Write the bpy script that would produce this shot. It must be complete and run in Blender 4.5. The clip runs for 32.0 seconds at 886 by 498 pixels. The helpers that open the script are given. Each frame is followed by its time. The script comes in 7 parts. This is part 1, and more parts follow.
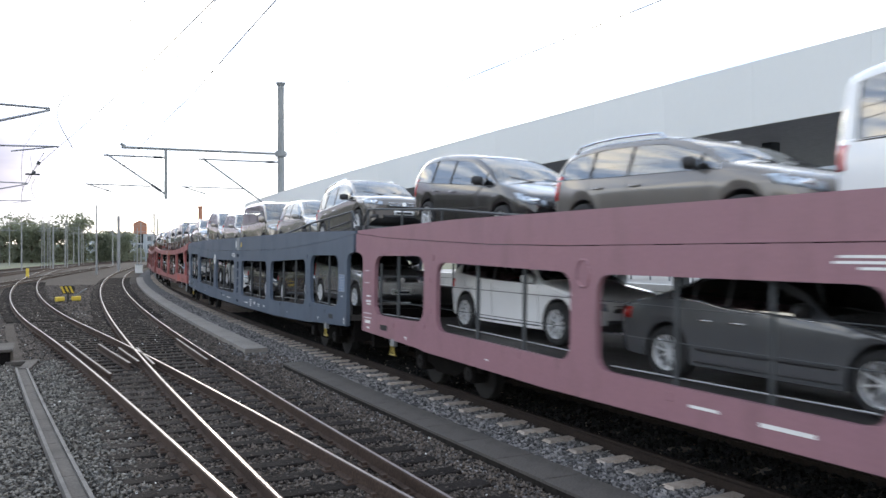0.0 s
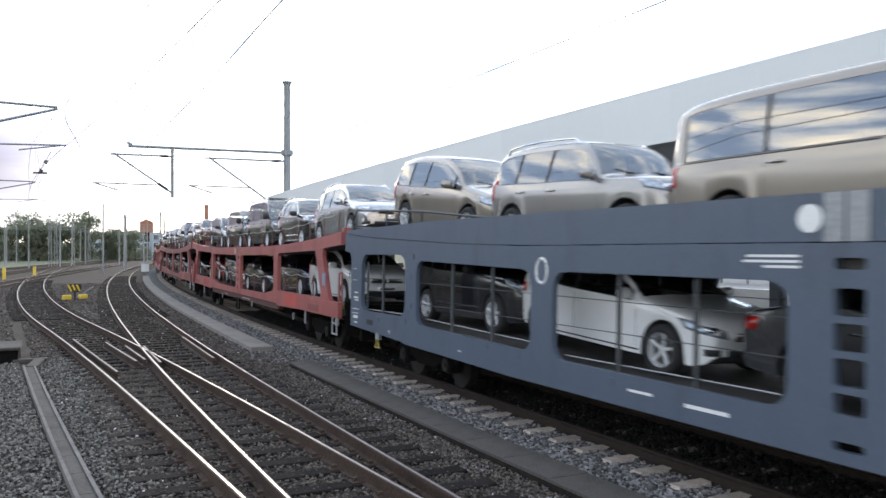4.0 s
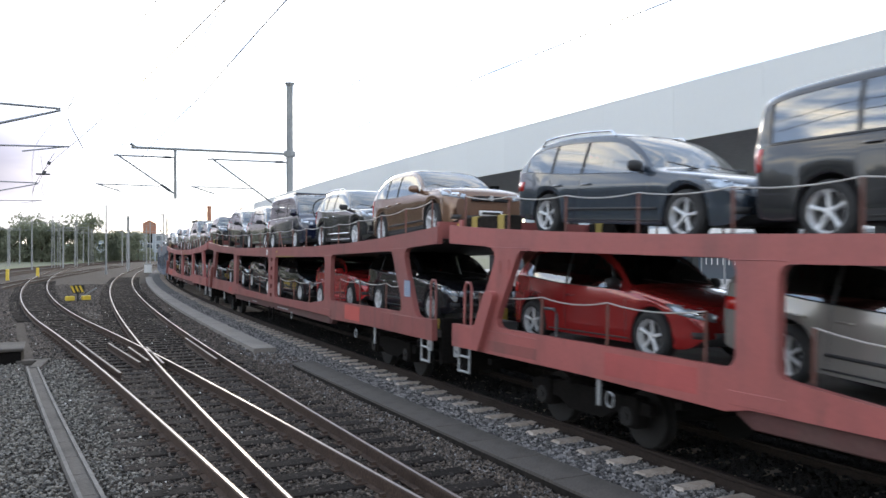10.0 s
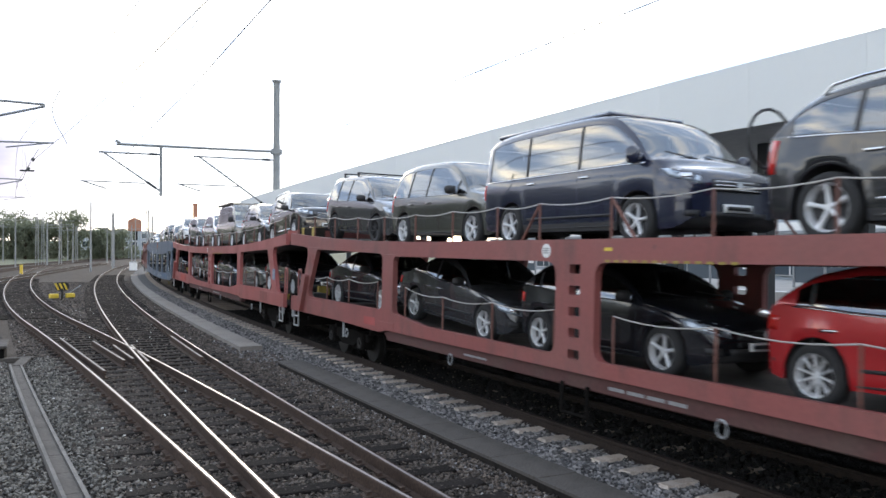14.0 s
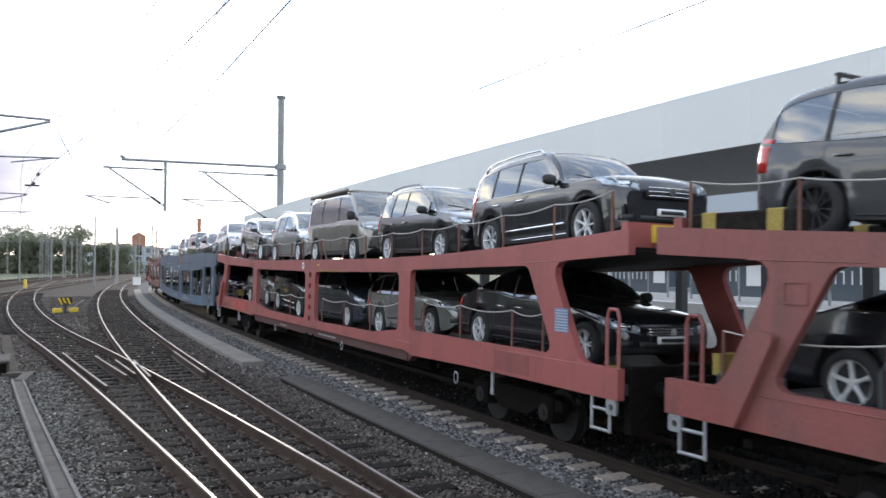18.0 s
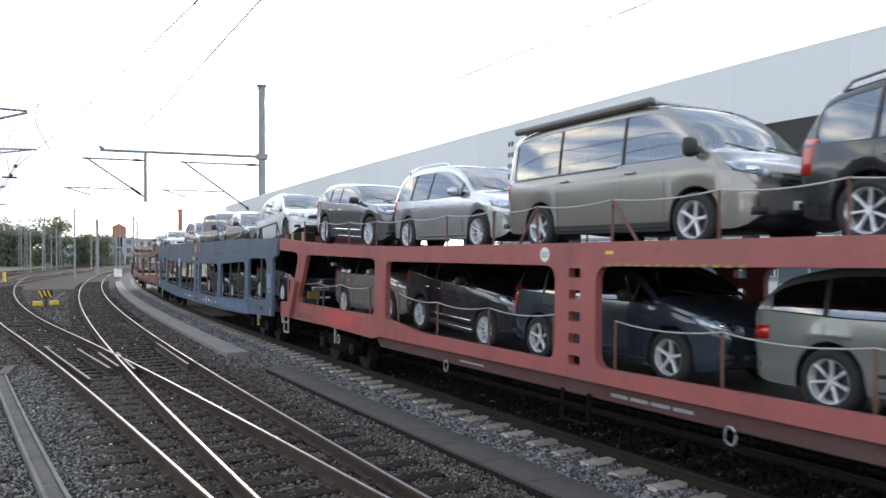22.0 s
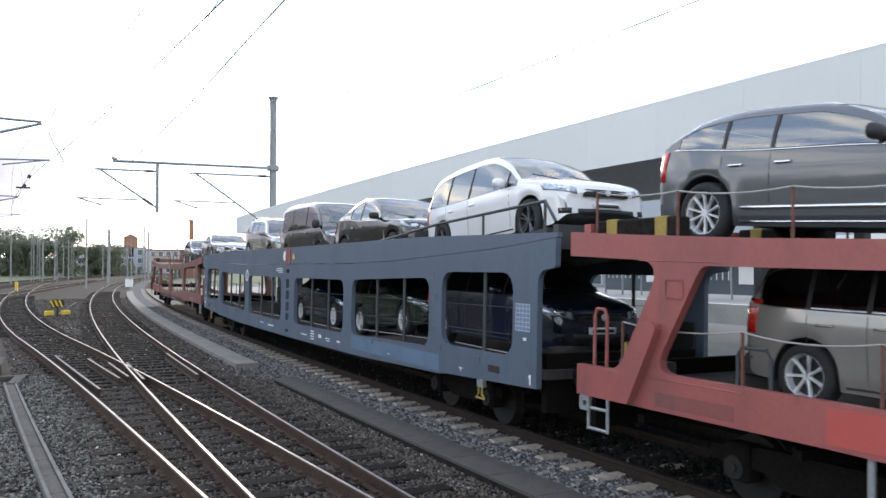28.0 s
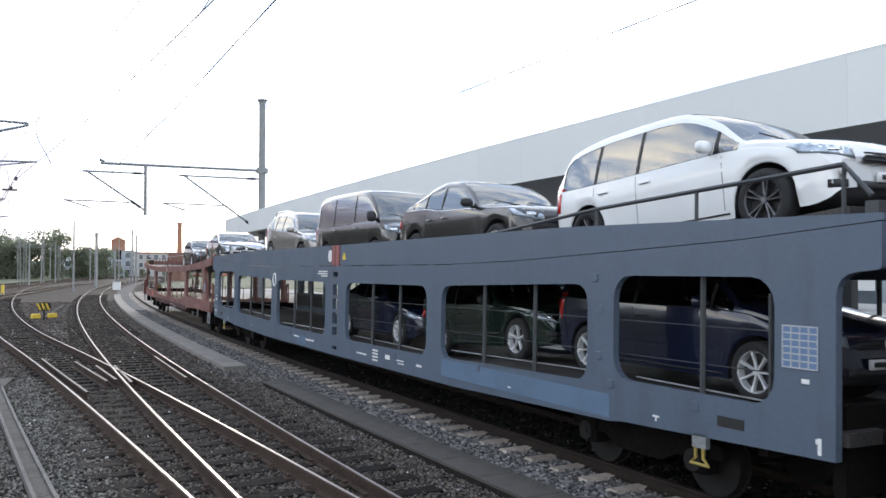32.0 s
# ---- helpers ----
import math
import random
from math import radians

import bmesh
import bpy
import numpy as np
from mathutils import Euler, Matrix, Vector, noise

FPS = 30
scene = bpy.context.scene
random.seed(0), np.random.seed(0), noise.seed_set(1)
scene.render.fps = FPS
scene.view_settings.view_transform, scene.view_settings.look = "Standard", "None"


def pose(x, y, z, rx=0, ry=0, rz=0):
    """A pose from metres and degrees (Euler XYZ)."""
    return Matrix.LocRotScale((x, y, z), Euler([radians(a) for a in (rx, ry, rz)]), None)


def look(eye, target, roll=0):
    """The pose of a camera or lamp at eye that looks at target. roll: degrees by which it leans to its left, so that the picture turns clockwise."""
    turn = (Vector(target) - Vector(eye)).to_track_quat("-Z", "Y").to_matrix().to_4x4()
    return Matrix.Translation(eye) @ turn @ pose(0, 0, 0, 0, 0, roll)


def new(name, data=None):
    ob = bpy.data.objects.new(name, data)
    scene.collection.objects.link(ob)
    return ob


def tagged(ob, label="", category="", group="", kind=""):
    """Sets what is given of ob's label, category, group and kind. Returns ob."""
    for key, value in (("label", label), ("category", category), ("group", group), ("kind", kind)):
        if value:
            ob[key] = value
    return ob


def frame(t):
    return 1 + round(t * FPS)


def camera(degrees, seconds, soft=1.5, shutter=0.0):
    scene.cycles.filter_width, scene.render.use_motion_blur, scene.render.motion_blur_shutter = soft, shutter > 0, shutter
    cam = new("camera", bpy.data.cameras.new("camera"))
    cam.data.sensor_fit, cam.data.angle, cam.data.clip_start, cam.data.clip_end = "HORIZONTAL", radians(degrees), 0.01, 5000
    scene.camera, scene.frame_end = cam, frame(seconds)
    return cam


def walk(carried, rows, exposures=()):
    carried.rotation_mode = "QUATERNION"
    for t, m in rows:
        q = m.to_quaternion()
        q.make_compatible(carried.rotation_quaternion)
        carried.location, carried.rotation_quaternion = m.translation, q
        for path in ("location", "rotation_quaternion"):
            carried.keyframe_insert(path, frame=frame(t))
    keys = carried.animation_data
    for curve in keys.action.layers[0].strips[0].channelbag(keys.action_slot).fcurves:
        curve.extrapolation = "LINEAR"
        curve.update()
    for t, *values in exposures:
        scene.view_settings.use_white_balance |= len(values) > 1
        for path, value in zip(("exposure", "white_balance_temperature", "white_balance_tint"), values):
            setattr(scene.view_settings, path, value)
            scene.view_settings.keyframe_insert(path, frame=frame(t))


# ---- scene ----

def eye_pose(x, y, z, pitch, lean, turn):
    """A camera that looks along +y when all angles are zero; degrees."""
    return (Matrix.Translation((x, y, z)) @ Matrix.Rotation(radians(turn), 4, "Z") @ Matrix.Rotation(radians(pitch), 4, "X")
            @ Matrix.Rotation(radians(lean), 4, "Y") @ Matrix.Rotation(radians(90), 4, "X"))


cam = camera(57.8, 32.0, soft=1.5, shutter=0.5)
EYE_ROWS = [
    (0.0, 0.020, 0.002, 2.455, 0.191, 0.178, 1.366),
    (0.5, 0.018, -0.000, 2.443, 0.262, 0.075, 1.368),
    (1.0, 0.014, -0.006, 2.450, 0.277, 0.076, 1.483),
    (1.5, 0.011, -0.005, 2.454, 0.323, 0.093, 1.600),
    (2.0, 0.006, 0.001, 2.449, 0.316, 0.057, 1.623),
    (2.5, 0.011, 0.003, 2.457, 0.228, 0.163, 1.580),
    (3.0, 0.010, 0.002, 2.459, 0.155, 0.184, 1.630),
    (3.5, 0.010, -0.004, 2.453, 0.133, 0.131, 1.702),
    (5.5, 0.007, -0.004, 2.456, 0.145, -0.129, 1.897),
    (6.0, 0.014, 0.002, 2.458, 0.089, -0.077, 2.030),
    (6.5, 0.009, -0.001, 2.462, -0.019, 0.043, 2.019),
    (7.0, 0.013, 0.001, 2.460, -0.056, -0.013, 1.980),
    (7.5, 0.012, -0.001, 2.448, -0.083, -0.009, 1.836),
    (8.0, 0.016, 0.000, 2.460, -0.146, 0.020, 1.785),
    (8.5, 0.003, -0.001, 2.462, -0.054, -0.091, 1.717),
    (9.0, 0.013, -0.000, 2.458, 0.076, -0.045, 1.790),
    (9.5, 0.009, -0.004, 2.458, 0.142, 0.057, 1.840),
    (10.0, 0.005, -0.002, 2.457, 0.199, 0.088, 1.940),
    (10.5, 0.016, -0.003, 2.445, 0.254, -0.068, 1.923),
    (11.0, 0.010, -0.004, 2.459, 0.159, 0.030, 1.877),
    (11.5, 0.012, -0.002, 2.458, 0.144, 0.052, 1.835),
    (12.0, 0.011, 0.002, 2.451, 0.146, 0.025, 1.584),
    (12.5, 0.016, 0.001, 2.456, 0.133, -0.073, 1.083),
    (13.0, 0.006, 0.006, 2.453, 0.088, -0.087, 0.928),
    (13.5, 0.014, 0.006, 2.454, 0.092, -0.076, 0.963),
    (14.0, 0.007, -0.001, 2.451, 0.109, -0.127, 1.015),
    (14.5, 0.011, -0.001, 2.447, 0.246, -0.172, 1.151),
    (16.5, 0.016, -0.003, 2.460, 0.730, -0.236, 2.428),
    (17.0, 0.016, -0.009, 2.454, 1.021, -0.356, 2.768),
    (17.5, 0.022, 0.005, 2.463, 1.169, -0.363, 2.919),
    (18.0, 0.019, 0.005, 2.455, 1.229, -0.303, 1.266),
    (18.5, 0.014, 0.005, 2.464, 1.103, -0.183, 0.114),
    (19.0, 0.010, -0.005, 2.450, 0.782, 0.004, -0.283),
    (19.5, 0.012, 0.003, 2.456, 0.389, -0.005, -0.403),
    (20.0, 0.004, -0.005, 2.465, 0.335, 0.109, -0.256),
    (20.5, 0.004, 0.000, 2.453, 0.300, 0.177, -0.291),
    (21.0, 0.009, -0.003, 2.461, 0.312, 0.283, -0.155),
    (21.5, 0.006, 0.001, 2.463, 0.306, 0.286, -0.050),
    (22.0, 0.000, -0.002, 2.464, 0.369, 0.350, 0.059),
    (22.5, -0.009, 0.000, 2.456, 0.422, 0.254, 0.215),
    (23.0, 0.009, -0.004, 2.461, 0.366, 0.218, 0.405),
    (23.5, -0.003, -0.004, 2.464, 0.354, 0.158, 0.564),
    (24.0, -0.004, -0.004, 2.462, 0.471, 0.212, 0.711),
    (24.5, 0.008, 0.001, 2.458, 0.613, 0.297, 0.858),
    (25.0, 0.011, -0.003, 2.461, 0.725, 0.257, 0.938),
    (25.5, -0.000, -0.001, 2.459, 0.840, 0.303, 1.020),
    (27.5, 0.016, 0.003, 2.455, 1.283, 0.011, 0.942),
    (28.0, 0.005, 0.005, 2.470, 1.222, 0.034, 0.765),
    (28.5, 0.005, 0.000, 2.446, 1.297, 0.043, 0.709),
    (29.0, 0.007, -0.001, 2.446, 1.352, 0.062, 0.655),
    (29.5, 0.002, 0.000, 2.465, 1.407, 0.050, 0.535),
    (30.0, 0.008, 0.001, 2.461, 1.428, 0.008, 0.444),
    (30.5, -0.002, 0.003, 2.466, 1.347, 0.095, 0.290),
    (31.0, 0.007, -0.000, 2.453, 1.486, -0.130, 0.114),
    (31.5, 0.007, -0.002, 2.454, 1.448, -0.028, 0.040),
    (32.0, 0.000, 0.000, 2.450, 1.452, -0.000, 0.000),
]
walk(cam, [(r[0], eye_pose(*r[1:])) for r in EYE_ROWS], exposures=[(0, 1.15), (32, 1.15)])

# ---- the curved track on which the train runs: s metres along it, d metres away from the camera's side ----
CURVE_START, CURVE_BEND, CURVE_EASE = 0.49742, 0.001687, 280.67
S_TABLE = np.arange(-120.0, 420.0, 0.25)
HEADING = np.where(S_TABLE > 0, CURVE_START - CURVE_BEND * CURVE_EASE * (1 - np.exp(-np.maximum(S_TABLE, 0) / CURVE_EASE)),
                   CURVE_START - CURVE_BEND * S_TABLE)
X_TABLE, Y_TABLE = np.cumsum(-np.sin(HEADING)) * 0.25, np.cumsum(np.cos(HEADING)) * 0.25
ZERO = int(np.argmin(abs(S_TABLE)))
X_TABLE, Y_TABLE = X_TABLE - X_TABLE[ZERO] + 2.023, Y_TABLE - Y_TABLE[ZERO] + 12.0


def heading(s):
    return float(np.interp(s, S_TABLE, HEADING))


def on(s, d=0.0, z=0.0):
    """World place of a point s metres along the train's track, d metres beyond its middle, z above the rail heads."""
    h = heading(s)
    return Vector((float(np.interp(s, S_TABLE, X_TABLE)) + math.cos(h) * d, float(np.interp(s, S_TABLE, Y_TABLE)) + math.sin(h) * d, z))


def along(s, d=0.0, z=0.0):
    """Pose with x along the track (away), y towards the camera's side and z up."""
    return Matrix.Translation(on(s, d, z)) @ Matrix.Rotation(heading(s) + math.pi / 2, 4, "Z")


# ---- the train's way: where the middle of the first wagon is at each full second ----
TRAIN_S = [-6.12, -12.28, -18.27, -24.06, -29.66, -35.04, -40.22, -45.19, -49.97, -54.59, -59.08, -63.4, -67.53, -71.46, -75.21, -78.8, -82.26, -85.61, -88.83, -91.88, -94.77, -97.5, -100.07, -102.49, -104.74, -106.82, -108.73, -110.46, -112.02, -113.4, -114.6, -115.63, -116.46]
PITCH = 24.60


def train_s(t):
    """Natural cubic through TRAIN_S."""
    n = len(TRAIN_S)
    a, b = np.zeros((n, n)), np.zeros(n)
    a[0, 0] = a[-1, -1] = 1
    for i in range(1, n - 1):
        a[i, i - 1:i + 2] = 1, 4, 1
        b[i] = 6 * (TRAIN_S[i + 1] - 2 * TRAIN_S[i] + TRAIN_S[i - 1])
    m = np.linalg.solve(a, b)
    i = min(int(t), n - 2)
    u = t - i
    return (TRAIN_S[i] + u * (TRAIN_S[i + 1] - TRAIN_S[i] - (2 * m[i] + m[i + 1]) / 6) + u * u * m[i] / 2 + u ** 3 * (m[i + 1] - m[i]) / 6)


def wagon_pose(index, t):
    """A wagon stands on two bogies that follow the curve; the track is canted towards the inside."""
    s = train_s(t) + index * PITCH
    a, b = on(s - 9.0), on(s + 9.0)
    return (Matrix.Translation((a + b) / 2) @ Matrix.Rotation(math.atan2(b.y - a.y, b.x - a.x), 4, "Z")
            @ Matrix.Rotation(radians(1.2), 4, "X"))

# ---- sky, sun ----
SUN_TURN, SUN_UP, GLOW_TURN = -14.5, 12.0, 8.0
world = bpy.data.worlds.new("sky")
scene.world = world
world.use_nodes = True
wn, wl = world.node_tree.nodes, world.node_tree.links
wn.clear()
sky = wn.new("ShaderNodeTexSky")
sky.sky_type, sky.sun_disc = "NISHITA", False
sky.sun_elevation, sky.sun_rotation = radians(SUN_UP), radians(SUN_TURN)
sky.air_density, sky.dust_density, sky.ozone_density = 1.0, 0.2, 1.0
cloud_at = wn.new("ShaderNodeTexCoord")
cloud_noise = wn.new("ShaderNodeTexNoise")
cloud_noise.inputs["Scale"].default_value, cloud_noise.inputs["Detail"].default_value = 5.0, 6.0
cloud_map = wn.new("ShaderNodeMapping")
cloud_map.inputs["Scale"].default_value = (1.0, 1.0, 5.0)
cloud_ramp = wn.new("ShaderNodeValToRGB")
cloud_ramp.color_ramp.elements[0].position, cloud_ramp.color_ramp.elements[0].color = 0.42, (0.34, 0.43, 0.62, 1)
cloud_ramp.color_ramp.elements[1].position, cloud_ramp.color_ramp.elements[1].color = 0.66, (1.75, 1.56, 1.24, 1)
middle_tone = cloud_ramp.color_ramp.elements.new(0.53)
middle_tone.color = (0.86, 0.90, 0.97, 1)
# the overcast glows round the low sun and darkens to blue-grey behind the camera
facing = wn.new("ShaderNodeVectorMath")
facing.operation = "DOT_PRODUCT"
facing.inputs[1].default_value = (math.sin(radians(GLOW_TURN)), math.cos(radians(GLOW_TURN)), 0.12)
glow_range = wn.new("ShaderNodeMapRange")
glow_range.interpolation_type = "SMOOTHSTEP"
for slot, v in (("From Min", 0.25), ("From Max", 0.97), ("To Min", 0.90), ("To Max", 1.15)):
    glow_range.inputs[slot].default_value = v
veil = wn.new("ShaderNodeBackground")
clear = wn.new("ShaderNodeBackground")
both = wn.new("ShaderNodeAddShader")
out = wn.new("ShaderNodeOutputWorld")
wl.new(cloud_at.outputs["Generated"], cloud_map.inputs["Vector"])
wl.new(cloud_at.outputs["Generated"], facing.inputs[0])
wl.new(facing.outputs["Value"], glow_range.inputs["Value"])
height = wn.new("ShaderNodeSeparateXYZ")
dim = wn.new("ShaderNodeMapRange")
for slot, v in (("From Min", 0.2), ("From Max", 1.0), ("To Min", 1.08), ("To Max", 0.62)):
    dim.inputs[slot].default_value = v
product = wn.new("ShaderNodeMath")
product.operation = "MULTIPLY"
wl.new(cloud_at.outputs["Generated"], height.inputs[0])
wl.new(height.outputs["Z"], dim.inputs["Value"])
wl.new(dim.outputs["Result"], product.inputs[0])
wl.new(glow_range.outputs["Result"], product.inputs[1])
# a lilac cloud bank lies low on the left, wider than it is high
# centred out of view, to dim the sky that the cars' flanks mirror
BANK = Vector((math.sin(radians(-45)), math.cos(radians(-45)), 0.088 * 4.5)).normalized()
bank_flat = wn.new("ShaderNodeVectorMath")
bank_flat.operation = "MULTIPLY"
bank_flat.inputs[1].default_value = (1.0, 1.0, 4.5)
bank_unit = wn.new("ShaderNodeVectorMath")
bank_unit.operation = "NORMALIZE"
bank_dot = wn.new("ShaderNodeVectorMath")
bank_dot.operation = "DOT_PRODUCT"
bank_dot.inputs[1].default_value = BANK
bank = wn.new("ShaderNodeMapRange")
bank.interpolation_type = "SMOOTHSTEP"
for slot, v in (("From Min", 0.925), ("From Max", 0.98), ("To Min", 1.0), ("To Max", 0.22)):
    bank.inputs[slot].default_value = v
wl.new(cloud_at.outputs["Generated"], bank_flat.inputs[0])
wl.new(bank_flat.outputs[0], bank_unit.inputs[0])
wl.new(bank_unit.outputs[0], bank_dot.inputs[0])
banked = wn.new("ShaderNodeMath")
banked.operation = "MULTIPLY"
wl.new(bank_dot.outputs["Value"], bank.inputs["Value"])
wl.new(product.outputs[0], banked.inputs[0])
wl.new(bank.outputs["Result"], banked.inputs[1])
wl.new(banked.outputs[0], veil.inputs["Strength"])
wl.new(cloud_map.outputs["Vector"], cloud_noise.inputs["Vector"])
wl.new(cloud_noise.outputs["Fac"], cloud_ramp.inputs["Fac"])
# clear blue shows between the clouds overhead
overhead = wn.new("ShaderNodeMapRange")
for slot, v in (("From Min", 0.30), ("From Max", 0.85), ("To Min", 0.0), ("To Max", 0.6)):
    overhead.inputs[slot].default_value = v
blue_mix = wn.new("ShaderNodeMix")
blue_mix.data_type = "RGBA"
blue_mix.inputs["B"].default_value = (0.56, 0.73, 1.0, 1)
wl.new(height.outputs["Z"], overhead.inputs["Value"])
wl.new(overhead.outputs["Result"], blue_mix.inputs["Factor"])
wl.new(cloud_ramp.outputs["Color"], blue_mix.inputs["A"])
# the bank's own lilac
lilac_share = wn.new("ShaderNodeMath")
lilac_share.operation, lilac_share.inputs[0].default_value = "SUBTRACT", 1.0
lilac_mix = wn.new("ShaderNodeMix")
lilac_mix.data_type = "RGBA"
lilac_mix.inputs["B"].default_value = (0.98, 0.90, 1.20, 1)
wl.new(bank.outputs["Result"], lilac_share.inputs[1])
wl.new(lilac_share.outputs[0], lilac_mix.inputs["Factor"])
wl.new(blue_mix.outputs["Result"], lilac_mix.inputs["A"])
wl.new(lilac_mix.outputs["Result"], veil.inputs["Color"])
clear_share = wn.new("ShaderNodeMath")
clear_share.operation, clear_share.inputs[1].default_value = "MULTIPLY", 0.03
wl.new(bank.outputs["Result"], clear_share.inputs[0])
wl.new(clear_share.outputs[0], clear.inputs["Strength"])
wl.new(sky.outputs["Color"], clear.inputs["Color"])
wl.new(veil.outputs[0], both.inputs[0])
wl.new(clear.outputs[0], both.inputs[1])
wl.new(both.outputs[0], out.inputs["Surface"])

sun = new("sun", bpy.data.lights.new("sun", "SUN"))
sun.data.energy, sun.data.angle, sun.data.color = 0.5, radians(6), (1.0, 0.88, 0.74)
sun_from = Vector((math.sin(radians(SUN_TURN)) * math.cos(radians(SUN_UP)), math.cos(radians(SUN_TURN)) * math.cos(radians(SUN_UP)), math.sin(radians(SUN_UP))))
sun.matrix_world = look(sun_from * 100, (0, 0, 0))


# ---- materials ----
def material(name, color, rough=0.6, metal=0.0, grain=0.0, scale=40.0, stains=0.0, stain_scale=1.5, bump=0.0, bump_scale=60.0,
             stain_color=None, coat=0.0, vary=0.0, spec=0.5, streaks=0.0, streak_color=(0.07, 0.05, 0.045)):
    """Principled surface with fine grain and broad stains, a bump, and a shade that differs from piece to piece."""
    m = bpy.data.materials.new(name)
    m.use_nodes = True
    n, l = m.node_tree.nodes, m.node_tree.links
    p = n["Principled BSDF"]
    p.inputs["Roughness"].default_value, p.inputs["Metallic"].default_value = rough, metal
    p.inputs["Specular IOR Level"].default_value = spec
    if coat:
        p.inputs["Coat Weight"].default_value, p.inputs["Coat Roughness"].default_value = coat, 0.04
    co = n.new("ShaderNodeTexCoord")
    value = n.new("ShaderNodeRGB")
    value.outputs[0].default_value = (*color, 1)
    last = value.outputs[0]

    def mix(kind, fac, a, b):
        x = n.new("ShaderNodeMix")
        x.data_type, x.blend_type = "RGBA", kind
        for slot, v in ((x.inputs["Factor"], fac), (x.inputs["A"], a), (x.inputs["B"], b)):
            if hasattr(v, "is_output"):
                l.new(v, slot)
            else:
                slot.default_value = v
        return x.outputs["Result"]

    def noise_at(s, detail, lo, hi):
        t = n.new("ShaderNodeTexNoise")
        t.inputs["Scale"].default_value, t.inputs["Detail"].default_value = s, detail
        l.new(co.outputs["Object"], t.inputs["Vector"])
        r = n.new("ShaderNodeMapRange")
        r.inputs["From Min"].default_value, r.inputs["From Max"].default_value = lo, hi
        l.new(t.outputs["Fac"], r.inputs["Value"])
        return r.outputs["Result"]

    if stains:
        dark = stain_color or tuple(c * 0.45 for c in color)
        f = noise_at(stain_scale, 6, 0.46, 0.72)
        scaled = n.new("ShaderNodeMath")
        scaled.operation = "MULTIPLY"
        scaled.inputs[1].default_value = stains
        l.new(f, scaled.inputs[0])
        last = mix("MIX", scaled.outputs[0], last, (*dark, 1))
        rr = n.new("ShaderNodeMapRange")
        rr.inputs["To Min"].default_value, rr.inputs["To Max"].default_value = rough, min(1, rough + 0.2)
        l.new(scaled.outputs[0], rr.inputs["Value"])
        l.new(rr.outputs["Result"], p.inputs["Roughness"])
    if streaks:
        # dirt that the rain has drawn downwards
        at = n.new("ShaderNodeMapping")
        at.inputs["Scale"].default_value = (1.9, 1.9, 0.55)
        l.new(co.outputs["Object"], at.inputs["Vector"])
        t = n.new("ShaderNodeTexNoise")
        t.inputs["Scale"].default_value, t.inputs["Detail"].default_value = 1.6, 7
        l.new(at.outputs["Vector"], t.inputs["Vector"])
        sm = n.new("ShaderNodeMapRange")
        for slot, v in (("From Min", 0.52), ("From Max", 0.80), ("To Min", 0.0), ("To Max", streaks)):
            sm.inputs[slot].default_value = v
        l.new(t.outputs["Fac"], sm.inputs["Value"])
        last = mix("MIX", sm.outputs["Result"], last, (*streak_color, 1))
        spots = noise_at(3.2, 8, 0.66, 0.74)
        sc = n.new("ShaderNodeMath")
        sc.operation = "MULTIPLY"
        sc.inputs[1].default_value = streaks * 0.8
        l.new(spots, sc.inputs[0])
        last = mix("MIX", sc.outputs[0], last, (*streak_color, 1))
    if grain:
        g = noise_at(scale, 3, 0.3, 0.7)
        gm = n.new("ShaderNodeMapRange")
        gm.inputs["To Min"].default_value, gm.inputs["To Max"].default_value = 1 - grain, 1 + grain
        l.new(g, gm.inputs["Value"])
        grey = n.new("ShaderNodeCombineColor")
        for k in range(3):
            l.new(gm.outputs["Result"], grey.inputs[k])
        last = mix("MULTIPLY", 1.0, last, grey.outputs[0])
    if vary:
        info = n.new("ShaderNodeObjectInfo")
        vm = n.new("ShaderNodeMapRange")
        vm.inputs["To Min"].default_value, vm.inputs["To Max"].default_value = 1 - vary, 1 + vary
        l.new(info.outputs["Random"], vm.inputs["Value"])
        grey = n.new("ShaderNodeCombineColor")
        for k in range(3):
            l.new(vm.outputs["Result"], grey.inputs[k])
        last = mix("MULTIPLY", 1.0, last, grey.outputs[0])
    l.new(last, p.inputs["Base Color"])
    if bump:
        t = n.new("ShaderNodeTexNoise")
        t.inputs["Scale"].default_value, t.inputs["Detail"].default_value = bump_scale, 4
        l.new(co.outputs["Object"], t.inputs["Vector"])
        b = n.new("ShaderNodeBump")
        b.inputs["Strength"].default_value, b.inputs["Distance"].default_value = bump, 0.01
        l.new(t.outputs["Fac"], b.inputs["Height"])
        l.new(b.outputs["Normal"], p.inputs["Normal"])
    return m


def island_material(name, dark, light, rough):
    """Loose stones: every one has its own shade."""
    m = bpy.data.materials.new(name)
    m.use_nodes = True
    n, l = m.node_tree.nodes, m.node_tree.links
    geo, ramp = n.new("ShaderNodeNewGeometry"), n.new("ShaderNodeValToRGB")
    ramp.color_ramp.elements[0].color, ramp.color_ramp.elements[1].color = (*dark, 1), (*light, 1)
    ramp.color_ramp.elements[0].position, ramp.color_ramp.elements[1].position = 0.1, 1.0
    l.new(geo.outputs["Random Per Island"], ramp.inputs["Fac"])
    l.new(ramp.outputs["Color"], n["Principled BSDF"].inputs["Base Color"])
    n["Principled BSDF"].inputs["Roughness"].default_value = rough
    return m


